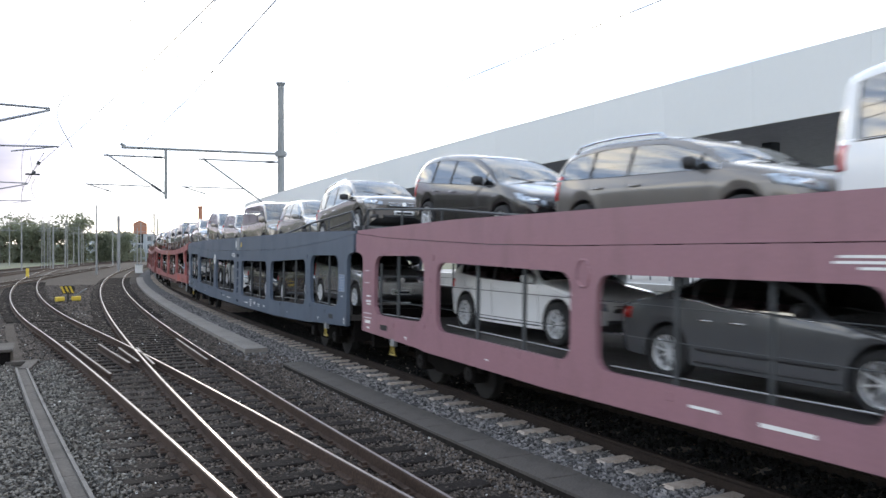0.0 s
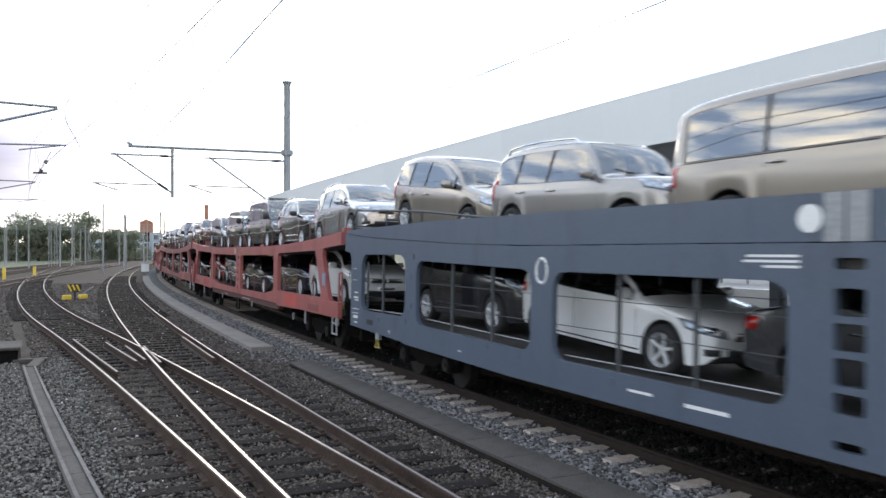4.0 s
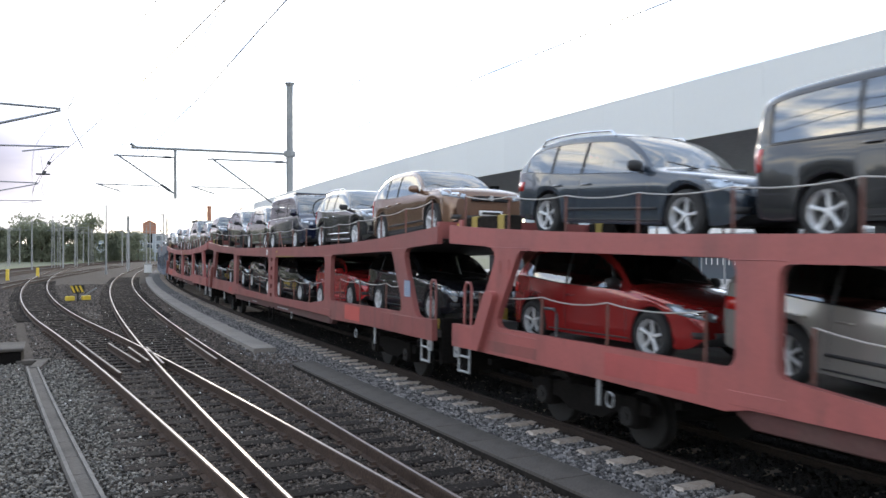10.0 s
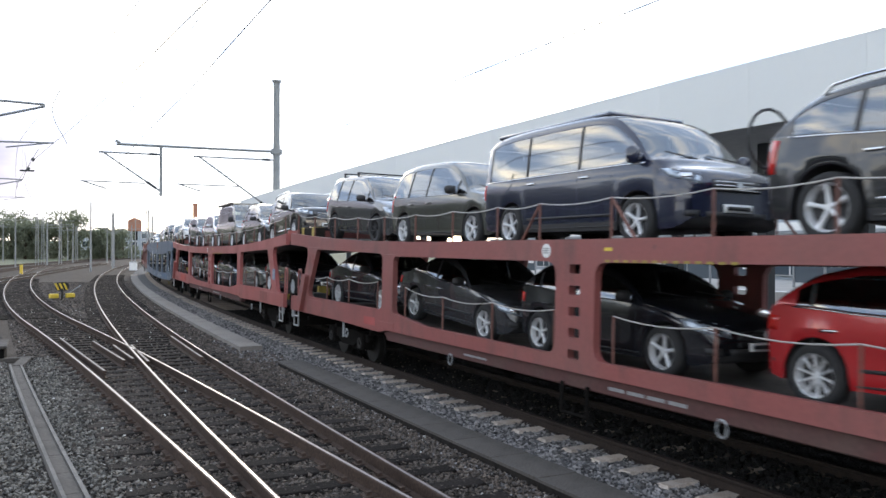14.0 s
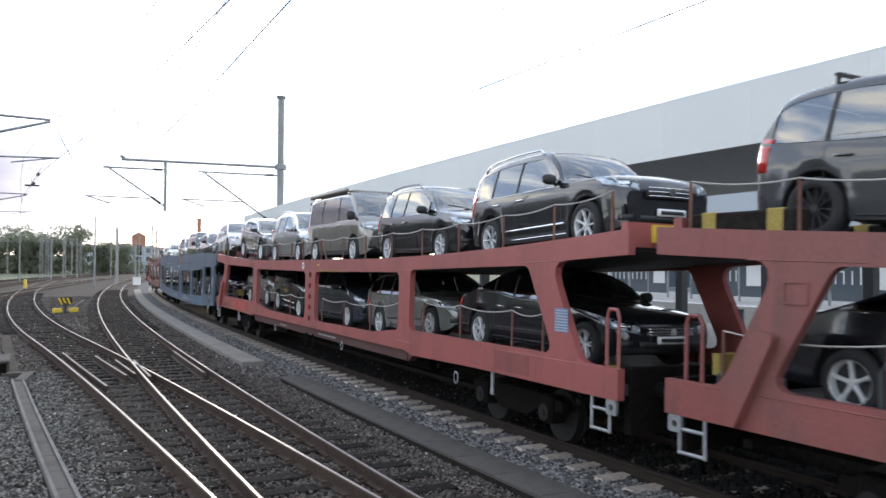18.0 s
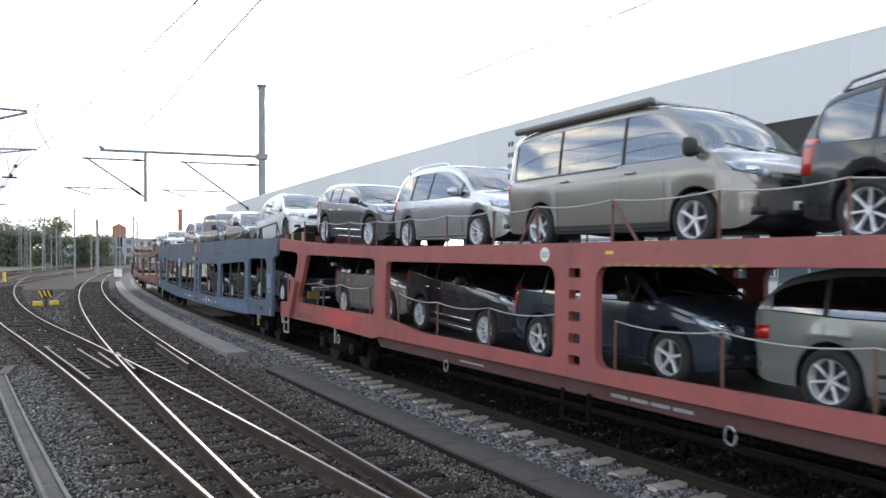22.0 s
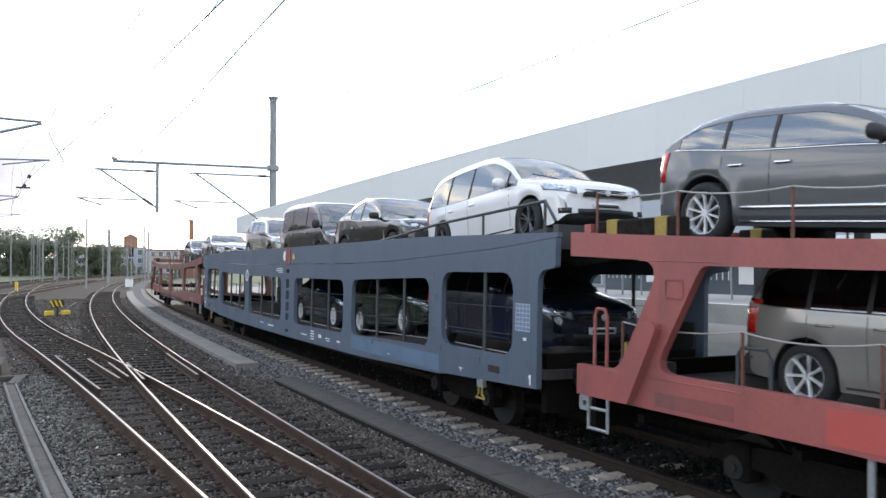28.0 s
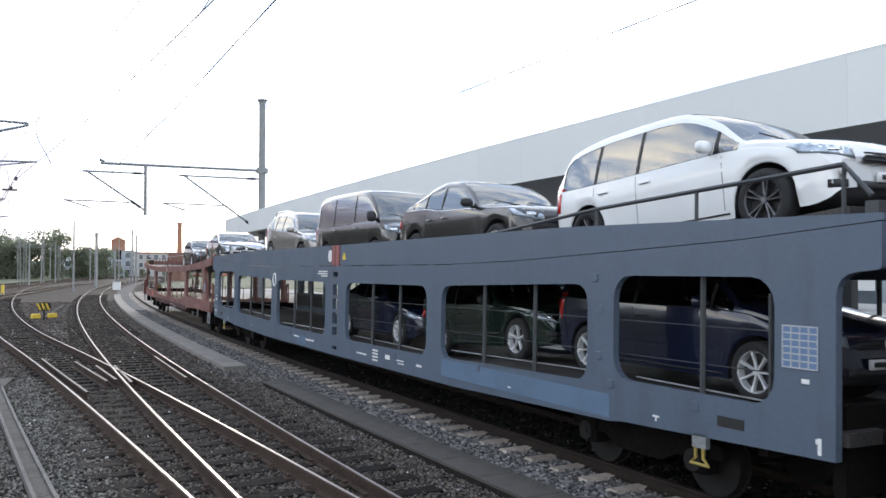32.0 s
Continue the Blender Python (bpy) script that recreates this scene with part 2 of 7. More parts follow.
M_BALLAST = material("brown_ballast", (0.055, 0.045, 0.038), 0.95, grain=0.55, scale=22, stains=0.6, stain_scale=0.5, bump=1.0, bump_scale=24, spec=0.15)
M_BALLAST_GREY = material("grey_ballast", (0.10, 0.097, 0.098), 0.95, grain=0.5, scale=22, stains=0.3, stain_scale=0.7, bump=1.0, bump_scale=24, spec=0.2)
M_STONES = island_material("brown_stones", (0.018, 0.0145, 0.012), (0.155, 0.124, 0.102), 0.8)
M_STONES_SIDE = island_material("grey_green_stones", (0.026, 0.024, 0.021), (0.25, 0.233, 0.205), 0.85)
M_STONES_GREY = island_material("grey_stones", (0.035, 0.034, 0.035), (0.28, 0.265, 0.26), 0.85)
# near-black stones: the shade below the wagons is in their colour
M_STONES_SHADE = island_material("shade_stones", (0.002, 0.0018, 0.0016), (0.009, 0.008, 0.0075), 0.9)
M_EARTH = material("weedy_ground", (0.14, 0.135, 0.10), 0.95, grain=0.4, scale=3, stains=0.8, stain_scale=0.08, stain_color=(0.12, 0.17, 0.06), spec=0.2)
M_RAIL_TOP = material("worn_rail_steel", (0.34, 0.31, 0.30), 0.42, 1.0, grain=0.1, scale=30)
M_RAIL_SIDE = material("rusty_rail_steel", (0.062, 0.042, 0.033), 0.85, spec=0.2, grain=0.3, scale=30, stains=0.4)
# darker copy of the rail steel, with the train's shade in the colour
M_RAIL_SHADED = material("shaded_rail_steel", (0.026, 0.019, 0.016), 0.8, spec=0.2, grain=0.3, scale=30, stains=0.4)
M_SLEEPER_WOOD = material("tarred_wood", (0.027, 0.023, 0.021), 0.9, grain=0.4, scale=25, stains=0.5, stain_scale=3, bump=0.6, vary=0.35, spec=0.08)
M_SLEEPER_CONCRETE = material("sleeper_concrete", (0.38, 0.325, 0.28), 0.9, grain=0.2, scale=40, stains=0.6, stain_scale=4, stain_color=(0.2, 0.15, 0.11), bump=0.4, vary=0.2)
M_CONCRETE = material("weathered_concrete", (0.070, 0.062, 0.055), 0.9, grain=0.25, scale=30, stains=0.7, stain_scale=1.4, bump=0.5, vary=0.07)
M_PLATFORM = material("pale_platform_concrete", (0.40, 0.385, 0.365), 0.85, grain=0.12, scale=20, stains=0.35, stain_scale=0.8, bump=0.2)
M_DUCT = material("duct_concrete", (0.15, 0.14, 0.13), 0.9, grain=0.2, scale=25, stains=0.5, stain_scale=2, bump=0.4, vary=0.15)
M_PATH = material("worn_path_concrete", (0.21, 0.19, 0.17), 0.9, grain=0.15, scale=25, stains=0.4, stain_scale=1.0, bump=0.4, vary=0.06)
M_YARD = material("grey_yard_mast", (0.27, 0.27, 0.265), 0.7, grain=0.1)
M_RED_DULL = material("dull_brown_red_paint", (0.20, 0.085, 0.07), 0.6, grain=0.08, scale=25, stains=0.5, stain_scale=1.1)
M_RED_DIRT = material("dirty_brown_red_paint", (0.075, 0.027, 0.025), 0.7, grain=0.15, scale=20, stains=0.7, stain_scale=2.0, stain_color=(0.09, 0.06, 0.05))
# matt near-black; on the platform edge it is painted shade
M_DARK_AND_SHADE = material("matt_dark_and_shade", (0.022, 0.019, 0.017), 0.95, grain=0.3, scale=12, stains=0.4, stain_scale=1.0, spec=0.1)
M_BLUE_DEEP = material("deep_grey_blue_paint", (0.080, 0.103, 0.142), 0.42, grain=0.05, scale=25, stains=0.5, stain_scale=0.8, stain_color=(0.07, 0.092, 0.13), bump=0.08, bump_scale=4, streaks=0.4, streak_color=(0.04, 0.045, 0.055))
M_RED_WORN = material("worn_brown_red_paint", (0.24, 0.074, 0.068), 0.45, grain=0.07, scale=25, stains=0.6, stain_scale=0.7, stain_color=(0.18, 0.085, 0.075), bump=0.08, bump_scale=4, streaks=0.55)
M_CHECK = material("dull_bar_steel", (0.17, 0.155, 0.145), 0.6, 0.2, grain=0.15)
M_ASPHALT = material("platform_asphalt", (0.24, 0.235, 0.225), 0.85, grain=0.15, scale=40, stains=0.3, stain_scale=0.6)
M_FASCIA = material("grey_metal_panel", (0.70, 0.72, 0.715), 0.5, 0.0, grain=0.006, scale=10, stains=0.03, stain_scale=0.15, vary=0.02)
M_SOFFIT = material("grey_soffit", (0.42, 0.43, 0.45), 0.8, grain=0.1, scale=8)
M_POST = material("dark_steel_post", (0.06, 0.065, 0.07), 0.55, 0.3, grain=0.15)
M_GALV = material("galvanised_steel", (0.32, 0.33, 0.34), 0.55, 0.6, grain=0.15, scale=20, stains=0.3)
M_MAST = material("painted_mast", (0.24, 0.25, 0.25), 0.6, 0.2, grain=0.12, scale=15, stains=0.3)
M_WIRE = material("overhead_wire", (0.12, 0.12, 0.125), 0.6, 0.3)
M_RED = material("faded_red_paint", (0.325, 0.092, 0.085), 0.42, spec=0.6, grain=0.06, scale=25, stains=0.45, stain_scale=1.1, stain_color=(0.20, 0.066, 0.062), bump=0.08, bump_scale=4, streaks=0.42)
M_RED_PATCH = material("fresh_red_paint", (0.47, 0.09, 0.075), 0.45, grain=0.05, stains=0.15)
M_RED_BRIGHT = material("strong_red_paint", (0.40, 0.085, 0.08), 0.5, grain=0.06, stains=0.4, stain_scale=1.5, streaks=0.3)
M_PINK = material("bleached_red_paint", (0.275, 0.145, 0.170), 0.48, grain=0.05, scale=25, stains=0.4, stain_scale=0.9, stain_color=(0.25, 0.125, 0.16), bump=0.08, bump_scale=4, streaks=0.3)
M_BLUE = material("grey_blue_paint", (0.090, 0.118, 0.162), 0.42, grain=0.05, scale=25, stains=0.5, stain_scale=0.8, stain_color=(0.085, 0.115, 0.165), bump=0.08, bump_scale=4, streaks=0.4, streak_color=(0.045, 0.05, 0.06))
M_BLUE_PATCH = material("brighter_blue_paint", (0.105, 0.165, 0.25), 0.5, grain=0.06, stains=0.3)
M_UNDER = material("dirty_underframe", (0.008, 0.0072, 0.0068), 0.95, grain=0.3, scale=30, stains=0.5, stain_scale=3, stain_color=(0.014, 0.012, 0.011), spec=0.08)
M_DECK = material("deck_plate", (0.06, 0.055, 0.052), 0.7, 0.3, grain=0.3, scale=30, stains=0.5, stain_scale=2, bump=0.3)
M_WHITE = material("white_paint", (0.75, 0.75, 0.74), 0.5, grain=0.06, stains=0.2)
M_YELLOW = material("yellow_paint", (0.70, 0.50, 0.06), 0.5, grain=0.08, stains=0.3)
M_DULL_YELLOW = material("dirty_yellow_paint", (0.32, 0.24, 0.05), 0.6, grain=0.2, stains=0.5, stain_scale=5)
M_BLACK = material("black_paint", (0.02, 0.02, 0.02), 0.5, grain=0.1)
M_FADED = material("faded_white_print", (0.40, 0.42, 0.45), 0.6, grain=0.1)
M_LABELBLUE = material("label_blue", (0.12, 0.19, 0.32), 0.5)
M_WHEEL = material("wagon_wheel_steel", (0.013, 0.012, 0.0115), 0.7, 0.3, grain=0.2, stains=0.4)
M_GUARD = material("rusty_guard_post", (0.15, 0.065, 0.05), 0.7, grain=0.2, scale=30, stains=0.4, stain_scale=4)
M_BALLAST_SHADE = material("shade_ballast", (0.006, 0.005, 0.0045), 0.95, grain=0.5, scale=22, bump=1.0, bump_scale=24, spec=0.2)
M_ROPE = material("steel_rope", (0.42, 0.40, 0.38), 0.6, 0.3, grain=0.2, scale=60)


# ---- mesh helpers ----
def tidy(bm, smooth=False):
    bmesh.ops.recalc_face_normals(bm, faces=bm.faces)
    if smooth:
        for f in bm.faces:
            f.smooth = True
    return bm


def mesh_of(bm, name, *mats):
    me = bpy.data.meshes.new(name)
    bm.to_mesh(me)
    bm.free()
    for m in mats:
        me.materials.append(m)
    return me


def part(name, bm, mat, parent=None, label="", at=None):
    """One mesh object, under a thing or a part."""
    ob = new(name, mesh_of(bm, name, mat) if isinstance(bm, bmesh.types.BMesh) else bm)
    if parent is not None:
        ob.parent = parent
    if at is not None:
        ob.matrix_basis = at
    return tagged(ob, label)


def thing(name, at, label, category, group="", kind=""):
    ob = new(name)
    ob.matrix_basis = at
    ob.empty_display_size = 0.2
    return tagged(ob, label, category, group, kind)


def box(bm, x0, x1, y0, y1, z0, z1, at=None):
    v = [bm.verts.new((x, y, z)) for x in (x0, x1) for y in (y0, y1) for z in (z0, z1)]
    for a in ((0, 1, 3, 2), (4, 6, 7, 5), (0, 4, 5, 1), (2, 3, 7, 6), (0, 2, 6, 4), (1, 5, 7, 3)):
        bm.faces.new([v[i] for i in a])
    if at is not None:
        bmesh.ops.transform(bm, matrix=at, verts=v)
    return v


def soft_box(x0, x1, y0, y1, z0, z1, r=0.01):
    bm = bmesh.new()
    box(bm, x0, x1, y0, y1, z0, z1)
    bmesh.ops.bevel(bm, geom=bm.edges[:], offset=r, segments=1, affect="EDGES")
    return tidy(bm)


def rod(bm, a, b, r, sides=6, r2=None):
    """A round bar from a to b."""
    a, b = Vector(a), Vector(b)
    turn = (b - a).to_track_quat("Z", "Y").to_matrix()
    rings = []
    for p, q in ((a, r), (b, r if r2 is None else r2)):
        rings.append([bm.verts.new(p + turn @ Vector((math.cos(2 * math.pi * k / sides) * q, math.sin(2 * math.pi * k / sides) * q, 0))) for k in range(sides)])
    for k in range(sides):
        bm.faces.new((rings[0][k], rings[0][(k + 1) % sides], rings[1][(k + 1) % sides], rings[1][k]))
    bm.faces.new(rings[0][::-1])
    bm.faces.new(rings[1])


def rods(pairs, r, sides=6):
    bm = bmesh.new()
    for a, b in pairs:
        rod(bm, a, b, r, sides)
    return tidy(bm)


def chain(points, r, sides=5):
    """A bent round bar through points, one skin."""
    bm = bmesh.new()
    pts = [Vector(p) for p in points]
    rings = []
    for i, p in enumerate(pts):
        way = (pts[min(i + 1, len(pts) - 1)] - pts[max(i - 1, 0)]).normalized()
        side = way.cross(Vector((0, 0, 1)) if abs(way.z) < 0.9 else Vector((1, 0, 0))).normalized()
        up = side.cross(way)
        rings.append([bm.verts.new(p + side * math.cos(2 * math.pi * k / sides) * r + up * math.sin(2 * math.pi * k / sides) * r) for k in range(sides)])
    for a, b in zip(rings[:-1], rings[1:]):
        for k in range(sides):
            bm.faces.new((a[k], a[(k + 1) % sides], b[(k + 1) % sides], b[k]))
    bm.faces.new(rings[0][::-1])
    bm.faces.new(rings[-1])
    return tidy(bm)


def plate(outline, y0, y1, holes=()):
    """A flat plate in the xz plane between y0 and y1, with holes; outlines are lists of (x, z)."""
    bm = bmesh.new()
    loops = []
    for line in (outline, *holes):
        loops.append([bm.verts.new((x, y0, z)) for x, z in line])
    edges = [bm.edges.new((lp[i], lp[(i + 1) % len(lp)])) for lp in loops for i in range(len(lp))]
    bmesh.ops.triangle_fill(bm, use_beauty=True, use_dissolve=False, edges=edges)
    faces = bm.faces[:]
    ext = bmesh.ops.extrude_face_region(bm, geom=faces)
    bmesh.ops.translate(bm, vec=(0, y1 - y0, 0), verts=[v for v in ext["geom"] if isinstance(v, bmesh.types.BMVert)])
    return tidy(bm)


def round_rect(x0, x1, z0, z1, r, n=4):
    """Outline of a rectangle with round corners; r is one radius or four (lower left, lower right, upper right, upper left)."""
    rs = (r,) * 4 if not isinstance(r, (tuple, list)) else r
    pts = []
    for (cx, cz, a0), q in zip(((x0, z0, 180), (x1, z0, 270), (x1, z1, 0), (x0, z1, 90)), rs):
        ox, oz = cx + (q if cx == x0 else -q), cz + (q if cz == z0 else -q)
        for k in range(n + 1):
            a = radians(a0 + 90 * k / n)
            pts.append((ox + q * math.cos(a), oz + q * math.sin(a)))
    return pts


def fillet(points, r, n=4):
    """Round the corners of a closed outline; points are (x, z) or (x, z, radius)."""
    out_pts = []
    k = len(points)
    for i in range(k):
        p = Vector(points[i][:2])
        q = points[i][2] if len(points[i]) > 2 else r
        a, b = Vector(points[i - 1][:2]) - p, Vector(points[(i + 1) % k][:2]) - p
        if q <= 0:
            out_pts.append(tuple(p))
            continue
        reach = min(q / max(math.tan(a.angle(b) / 2), 0.05), a.length * 0.49, b.length * 0.49)
        s0, s1 = p + a.normalized() * reach, p + b.normalized() * reach
        for j in range(n + 1):
            t = j / n
            out_pts.append(tuple(s0 * (1 - t) ** 2 + p * 2 * t * (1 - t) + s1 * t * t))
    return out_pts


def sheet(s_values, d_of, z_of, cols=2):
    """Ground strip along the track; d_of(s, k) and z_of(s, k) give the column k."""
    bm = bmesh.new()
    rows = [[bm.verts.new(on(s, d_of(s, k), z_of(s, k))) for k in range(cols)] for s in s_values]
    for a, b in zip(rows[:-1], rows[1:]):
        for k in range(cols - 1):
            bm.faces.new((a[k], a[k + 1], b[k + 1], b[k]))
    return tidy(bm)


def profile_run(s_values, section, d_of=lambda s: 0.0, closed=True):
    """Sweep a (d, z) section along the track."""
    bm = bmesh.new()
    rings = [[bm.verts.new(on(s, d_of(s) + d, z)) for d, z in section] for s in s_values]
    n = len(section)
    for a, b in zip(rings[:-1], rings[1:]):
        for k in range(n if closed else n - 1):
            bm.faces.new((a[k], a[(k + 1) % n], b[(k + 1) % n], b[k]))
    if closed:
        bm.faces.new(rings[0][::-1])
        bm.faces.new(rings[-1])
    return tidy(bm)

# ---- ground and tracks ----
FAR_S = [-60 + 3 * k for k in range(100)] + [240 + 10 * k for k in range(18)]


def steps(a, b, d):
    n = max(1, int(math.ceil((b - a) / d)))
    return [a + (b - a) * k / n for k in range(n + 1)]


# one sheet to the horizon
bm = bmesh.new()
for x0 in range(-1500, 1500, 250):
    for y0 in range(-600, 2400, 250):
        v = [bm.verts.new((x0 + a * 250, y0 + b * 250, -0.32)) for a, b in ((0, 0), (1, 0), (1, 1), (0, 1))]
        bm.faces.new(v)
bmesh.ops.remove_doubles(bm, verts=bm.verts[:], dist=0.01)
tagged(part("ground", tidy(bm), M_EARTH), "flat weedy railway land reaching the horizon", kind="structure")

# beds of crushed stone
tagged(part("ballast_bed_brown", sheet(FAR_S, lambda s, k: (-26, -9, -2.45)[k], lambda s, k: (-0.24, -0.2, -0.2)[k], 3), M_BALLAST),
       "dark brown crushed stone bed under the tracks", kind="structure")
tagged(part("ballast_bed_grey", sheet(FAR_S, lambda s, k: (-2.45, -2.0, -1.25, -0.66)[k], lambda s, k: (-0.2, -0.2, -0.17, -0.17)[k], 4), M_BALLAST_GREY),
       "pale grey crushed stone bed of the train's track", kind="structure")

# a near-black sheet stands in for the train's shade on the ballast
tagged(part("ballast_bed_oily", sheet(FAR_S, lambda s, k: (-0.66, 1.74)[k], lambda s, k: (-0.17, -0.17)[k], 2), M_BALLAST_SHADE), "black stone bed between the rails, coloured as the train's shade", kind="structure")

RAIL = [(-0.036, 0.0), (0.036, 0.0), (0.036, -0.035), (0.009, -0.05), (0.009, -0.14), (0.07, -0.155), (0.07, -0.17), (-0.07, -0.17), (-0.07, -0.155), (-0.009, -0.14),
        (-0.009, -0.05), (-0.036, -0.035)]
TOP = [(-0.016, 0.0), (0.016, 0.0), (0.016, 0.004), (-0.016, 0.004)]


def rail(track, s0, s1, d_of, shiny=True, side=M_RAIL_SIDE):
    """One rail with a rusty web and foot and a worn bright head."""
    ss = steps(s0, s1, 1.5) if s1 < 90 else steps(s0, 90, 1.5) + steps(90, s1, 5)[1:]
    r = part("rail", profile_run(ss, RAIL, d_of), side, track)
    if shiny:
        part("running_surface", profile_run(ss, TOP, d_of), M_RAIL_TOP, r, "bright worn rail head")


def branch(s):
    """Middle of the diverging track: one with the middle track near the camera, swinging off behind it."""
    if s < 20:
        return min(-4.53, -5.02 - 0.062 * s - (0.0018 * s * s if s > 0 else 0))
    return -6.98 - 0.075 * (s - 20) - 0.826 * (1 - math.exp(-(s - 20) / 14))


track_main = thing("train_track", Matrix(), "railway track under the car train, concrete sleepers in grey stone", "railway track", kind="structure")
track_mid = thing("middle_track", Matrix(), "railway track with bright worn rails and dark wooden sleepers", "railway track", kind="structure")
track_left = thing("branch_track", Matrix(), "branch track leaving the turnout, bright worn rails on dark sleepers", "railway track", kind="structure")
for o in (-0.7535, 0.7535):
    rail(track_main, -40, 380, lambda s, o=o: o, False, M_RAIL_SHADED)
    rail(track_mid, -40, 380, lambda s, o=o: -4.53 + o)
    rail(track_left, -40, 150, lambda s, o=o: branch(s) + o)

# check rails and wing rails of the crossing
for s0, s1, d0, d1 in ((7.9, 15.0, -6.12, -6.83), (9.4, 13.8, -5.62, -6.05), (9.2, 14.2, -3.98, -3.98), (9.0, 12.4, -5.16, -5.20), (9.6, 12.6, -5.42, -5.62)):
    part("check_rail", profile_run(steps(s0, s1, 1.0), RAIL, lambda s, a=s0, b=s1, e=d0, f=d1: e + (f - e) * (s - a) / (b - a)), M_RAIL_SIDE, track_mid)
    part("check_rail_top", profile_run(steps(s0, s1, 1.0), [(-0.02, 0.0), (0.02, 0.0), (0.02, 0.004), (-0.02, 0.004)], lambda s, a=s0, b=s1, e=d0, f=d1: e + (f - e) * (s - a) / (b - a)), M_CHECK, track_mid, "dull pale bar top")


def sleeper_mesh(length, width, height, name, mat, chamfer):
    bm = bmesh.new()
    box(bm, -width / 2, width / 2, -length / 2, length / 2, -height, 0)
    bmesh.ops.bevel(bm, geom=[e for e in bm.edges if all(v.co.z > -0.01 for v in e.verts)], offset=chamfer, segments=1, affect="EDGES")
    return mesh_of(tidy(bm), name, mat)


SLEEPER_C = sleeper_mesh(2.5, 0.26, 0.2, "concrete_sleeper", M_SLEEPER_CONCRETE, 0.05)
SLEEPER_W = sleeper_mesh(2.6, 0.26, 0.16, "wooden_sleeper", M_SLEEPER_WOOD, 0.012)
SLEEPER_L = sleeper_mesh(3.6, 0.26, 0.16, "long_wooden_sleeper", M_SLEEPER_WOOD, 0.012)
rng = random.Random(4)


def lay(track, mesh, name, s0, s1, gap, d_of, z):
    s = s0
    while s < s1:
        part(name, mesh, None, track, at=along(s + rng.uniform(-0.02, 0.02), d_of(s) + rng.uniform(-0.03, 0.03), z) @ Matrix.Rotation(rng.uniform(-0.01, 0.01), 4, "Z"))
        s += gap


# ---- platforms and the station hall beyond the train ----
EDGE_S = steps(-60, 62, 4)
tagged(part("platform_near", profile_run(EDGE_S, [(1.75, -0.3), (1.75, 0.72), (11.2, 0.72), (11.2, -0.3)]), M_ASPHALT), "grey asphalt island platform beyond the train", kind="structure")
tagged(part("platform_far", profile_run(EDGE_S, [(20.4, -0.3), (20.4, 0.74), (32.0, 0.74), (32.0, -0.3)]), M_PLATFORM), "far platform with a pale concrete edge wall", kind="structure")
# thin dark sheet over the platform edge, in place of the wagons' shade
part("edge_wall", profile_run(EDGE_S, [(1.744, -0.3), (1.744, 0.66), (1.752, 0.66), (1.752, -0.3)]), M_DARK_AND_SHADE, bpy.data.objects["platform_near"], "edge wall coloured near-black for the shade under the train")
HALL_D, HALL_TOP, HALL_LOW, HALL_END = 3.7, 5.70, 4.62, 45.0

hall = thing("platform_roof", Matrix(), "long grey metal-clad platform roof with a deep panelled fascia", "platform roof")
PANEL_S = steps(-42, HALL_END, 2.25)
for a, b in zip(PANEL_S[:-1], PANEL_S[1:]):
    part("fascia_panel", profile_run(steps(a + 0.0015, b - 0.0015, 1.2), [(HALL_D, HALL_LOW), (HALL_D, HALL_TOP), (HALL_D + 0.06, HALL_TOP), (HALL_D + 0.06, HALL_LOW)]), M_FASCIA, hall)
part("roof", profile_run(steps(-42, HALL_END - 0.05, 3), [(HALL_D + 0.08, HALL_LOW + 0.04), (HALL_D + 0.08, HALL_TOP - 0.03), (11.0, HALL_TOP + 0.1), (11.0, HALL_LOW + 0.04)]), M_SOFFIT, hall, "grey soffit and flat roof")
part("edge_trim", profile_run(steps(-42, HALL_END, 2), [(HALL_D - 0.003, HALL_TOP), (HALL_D - 0.003, HALL_TOP + 0.05), (HALL_D + 0.1, HALL_TOP + 0.05), (HALL_D + 0.1, HALL_TOP)]), M_FASCIA, hall)
for s in steps(-34, 38, 6.0):
    for d in (6.0, 9.2):
        part("column", soft_box(-0.13, 0.13, -0.13, 0.13, 0.72, HALL_LOW + 0.1, 0.02), M_POST, hall, "dark steel column", at=along(s, d))

# ---- overhead line ----
MAST_S = 37.2


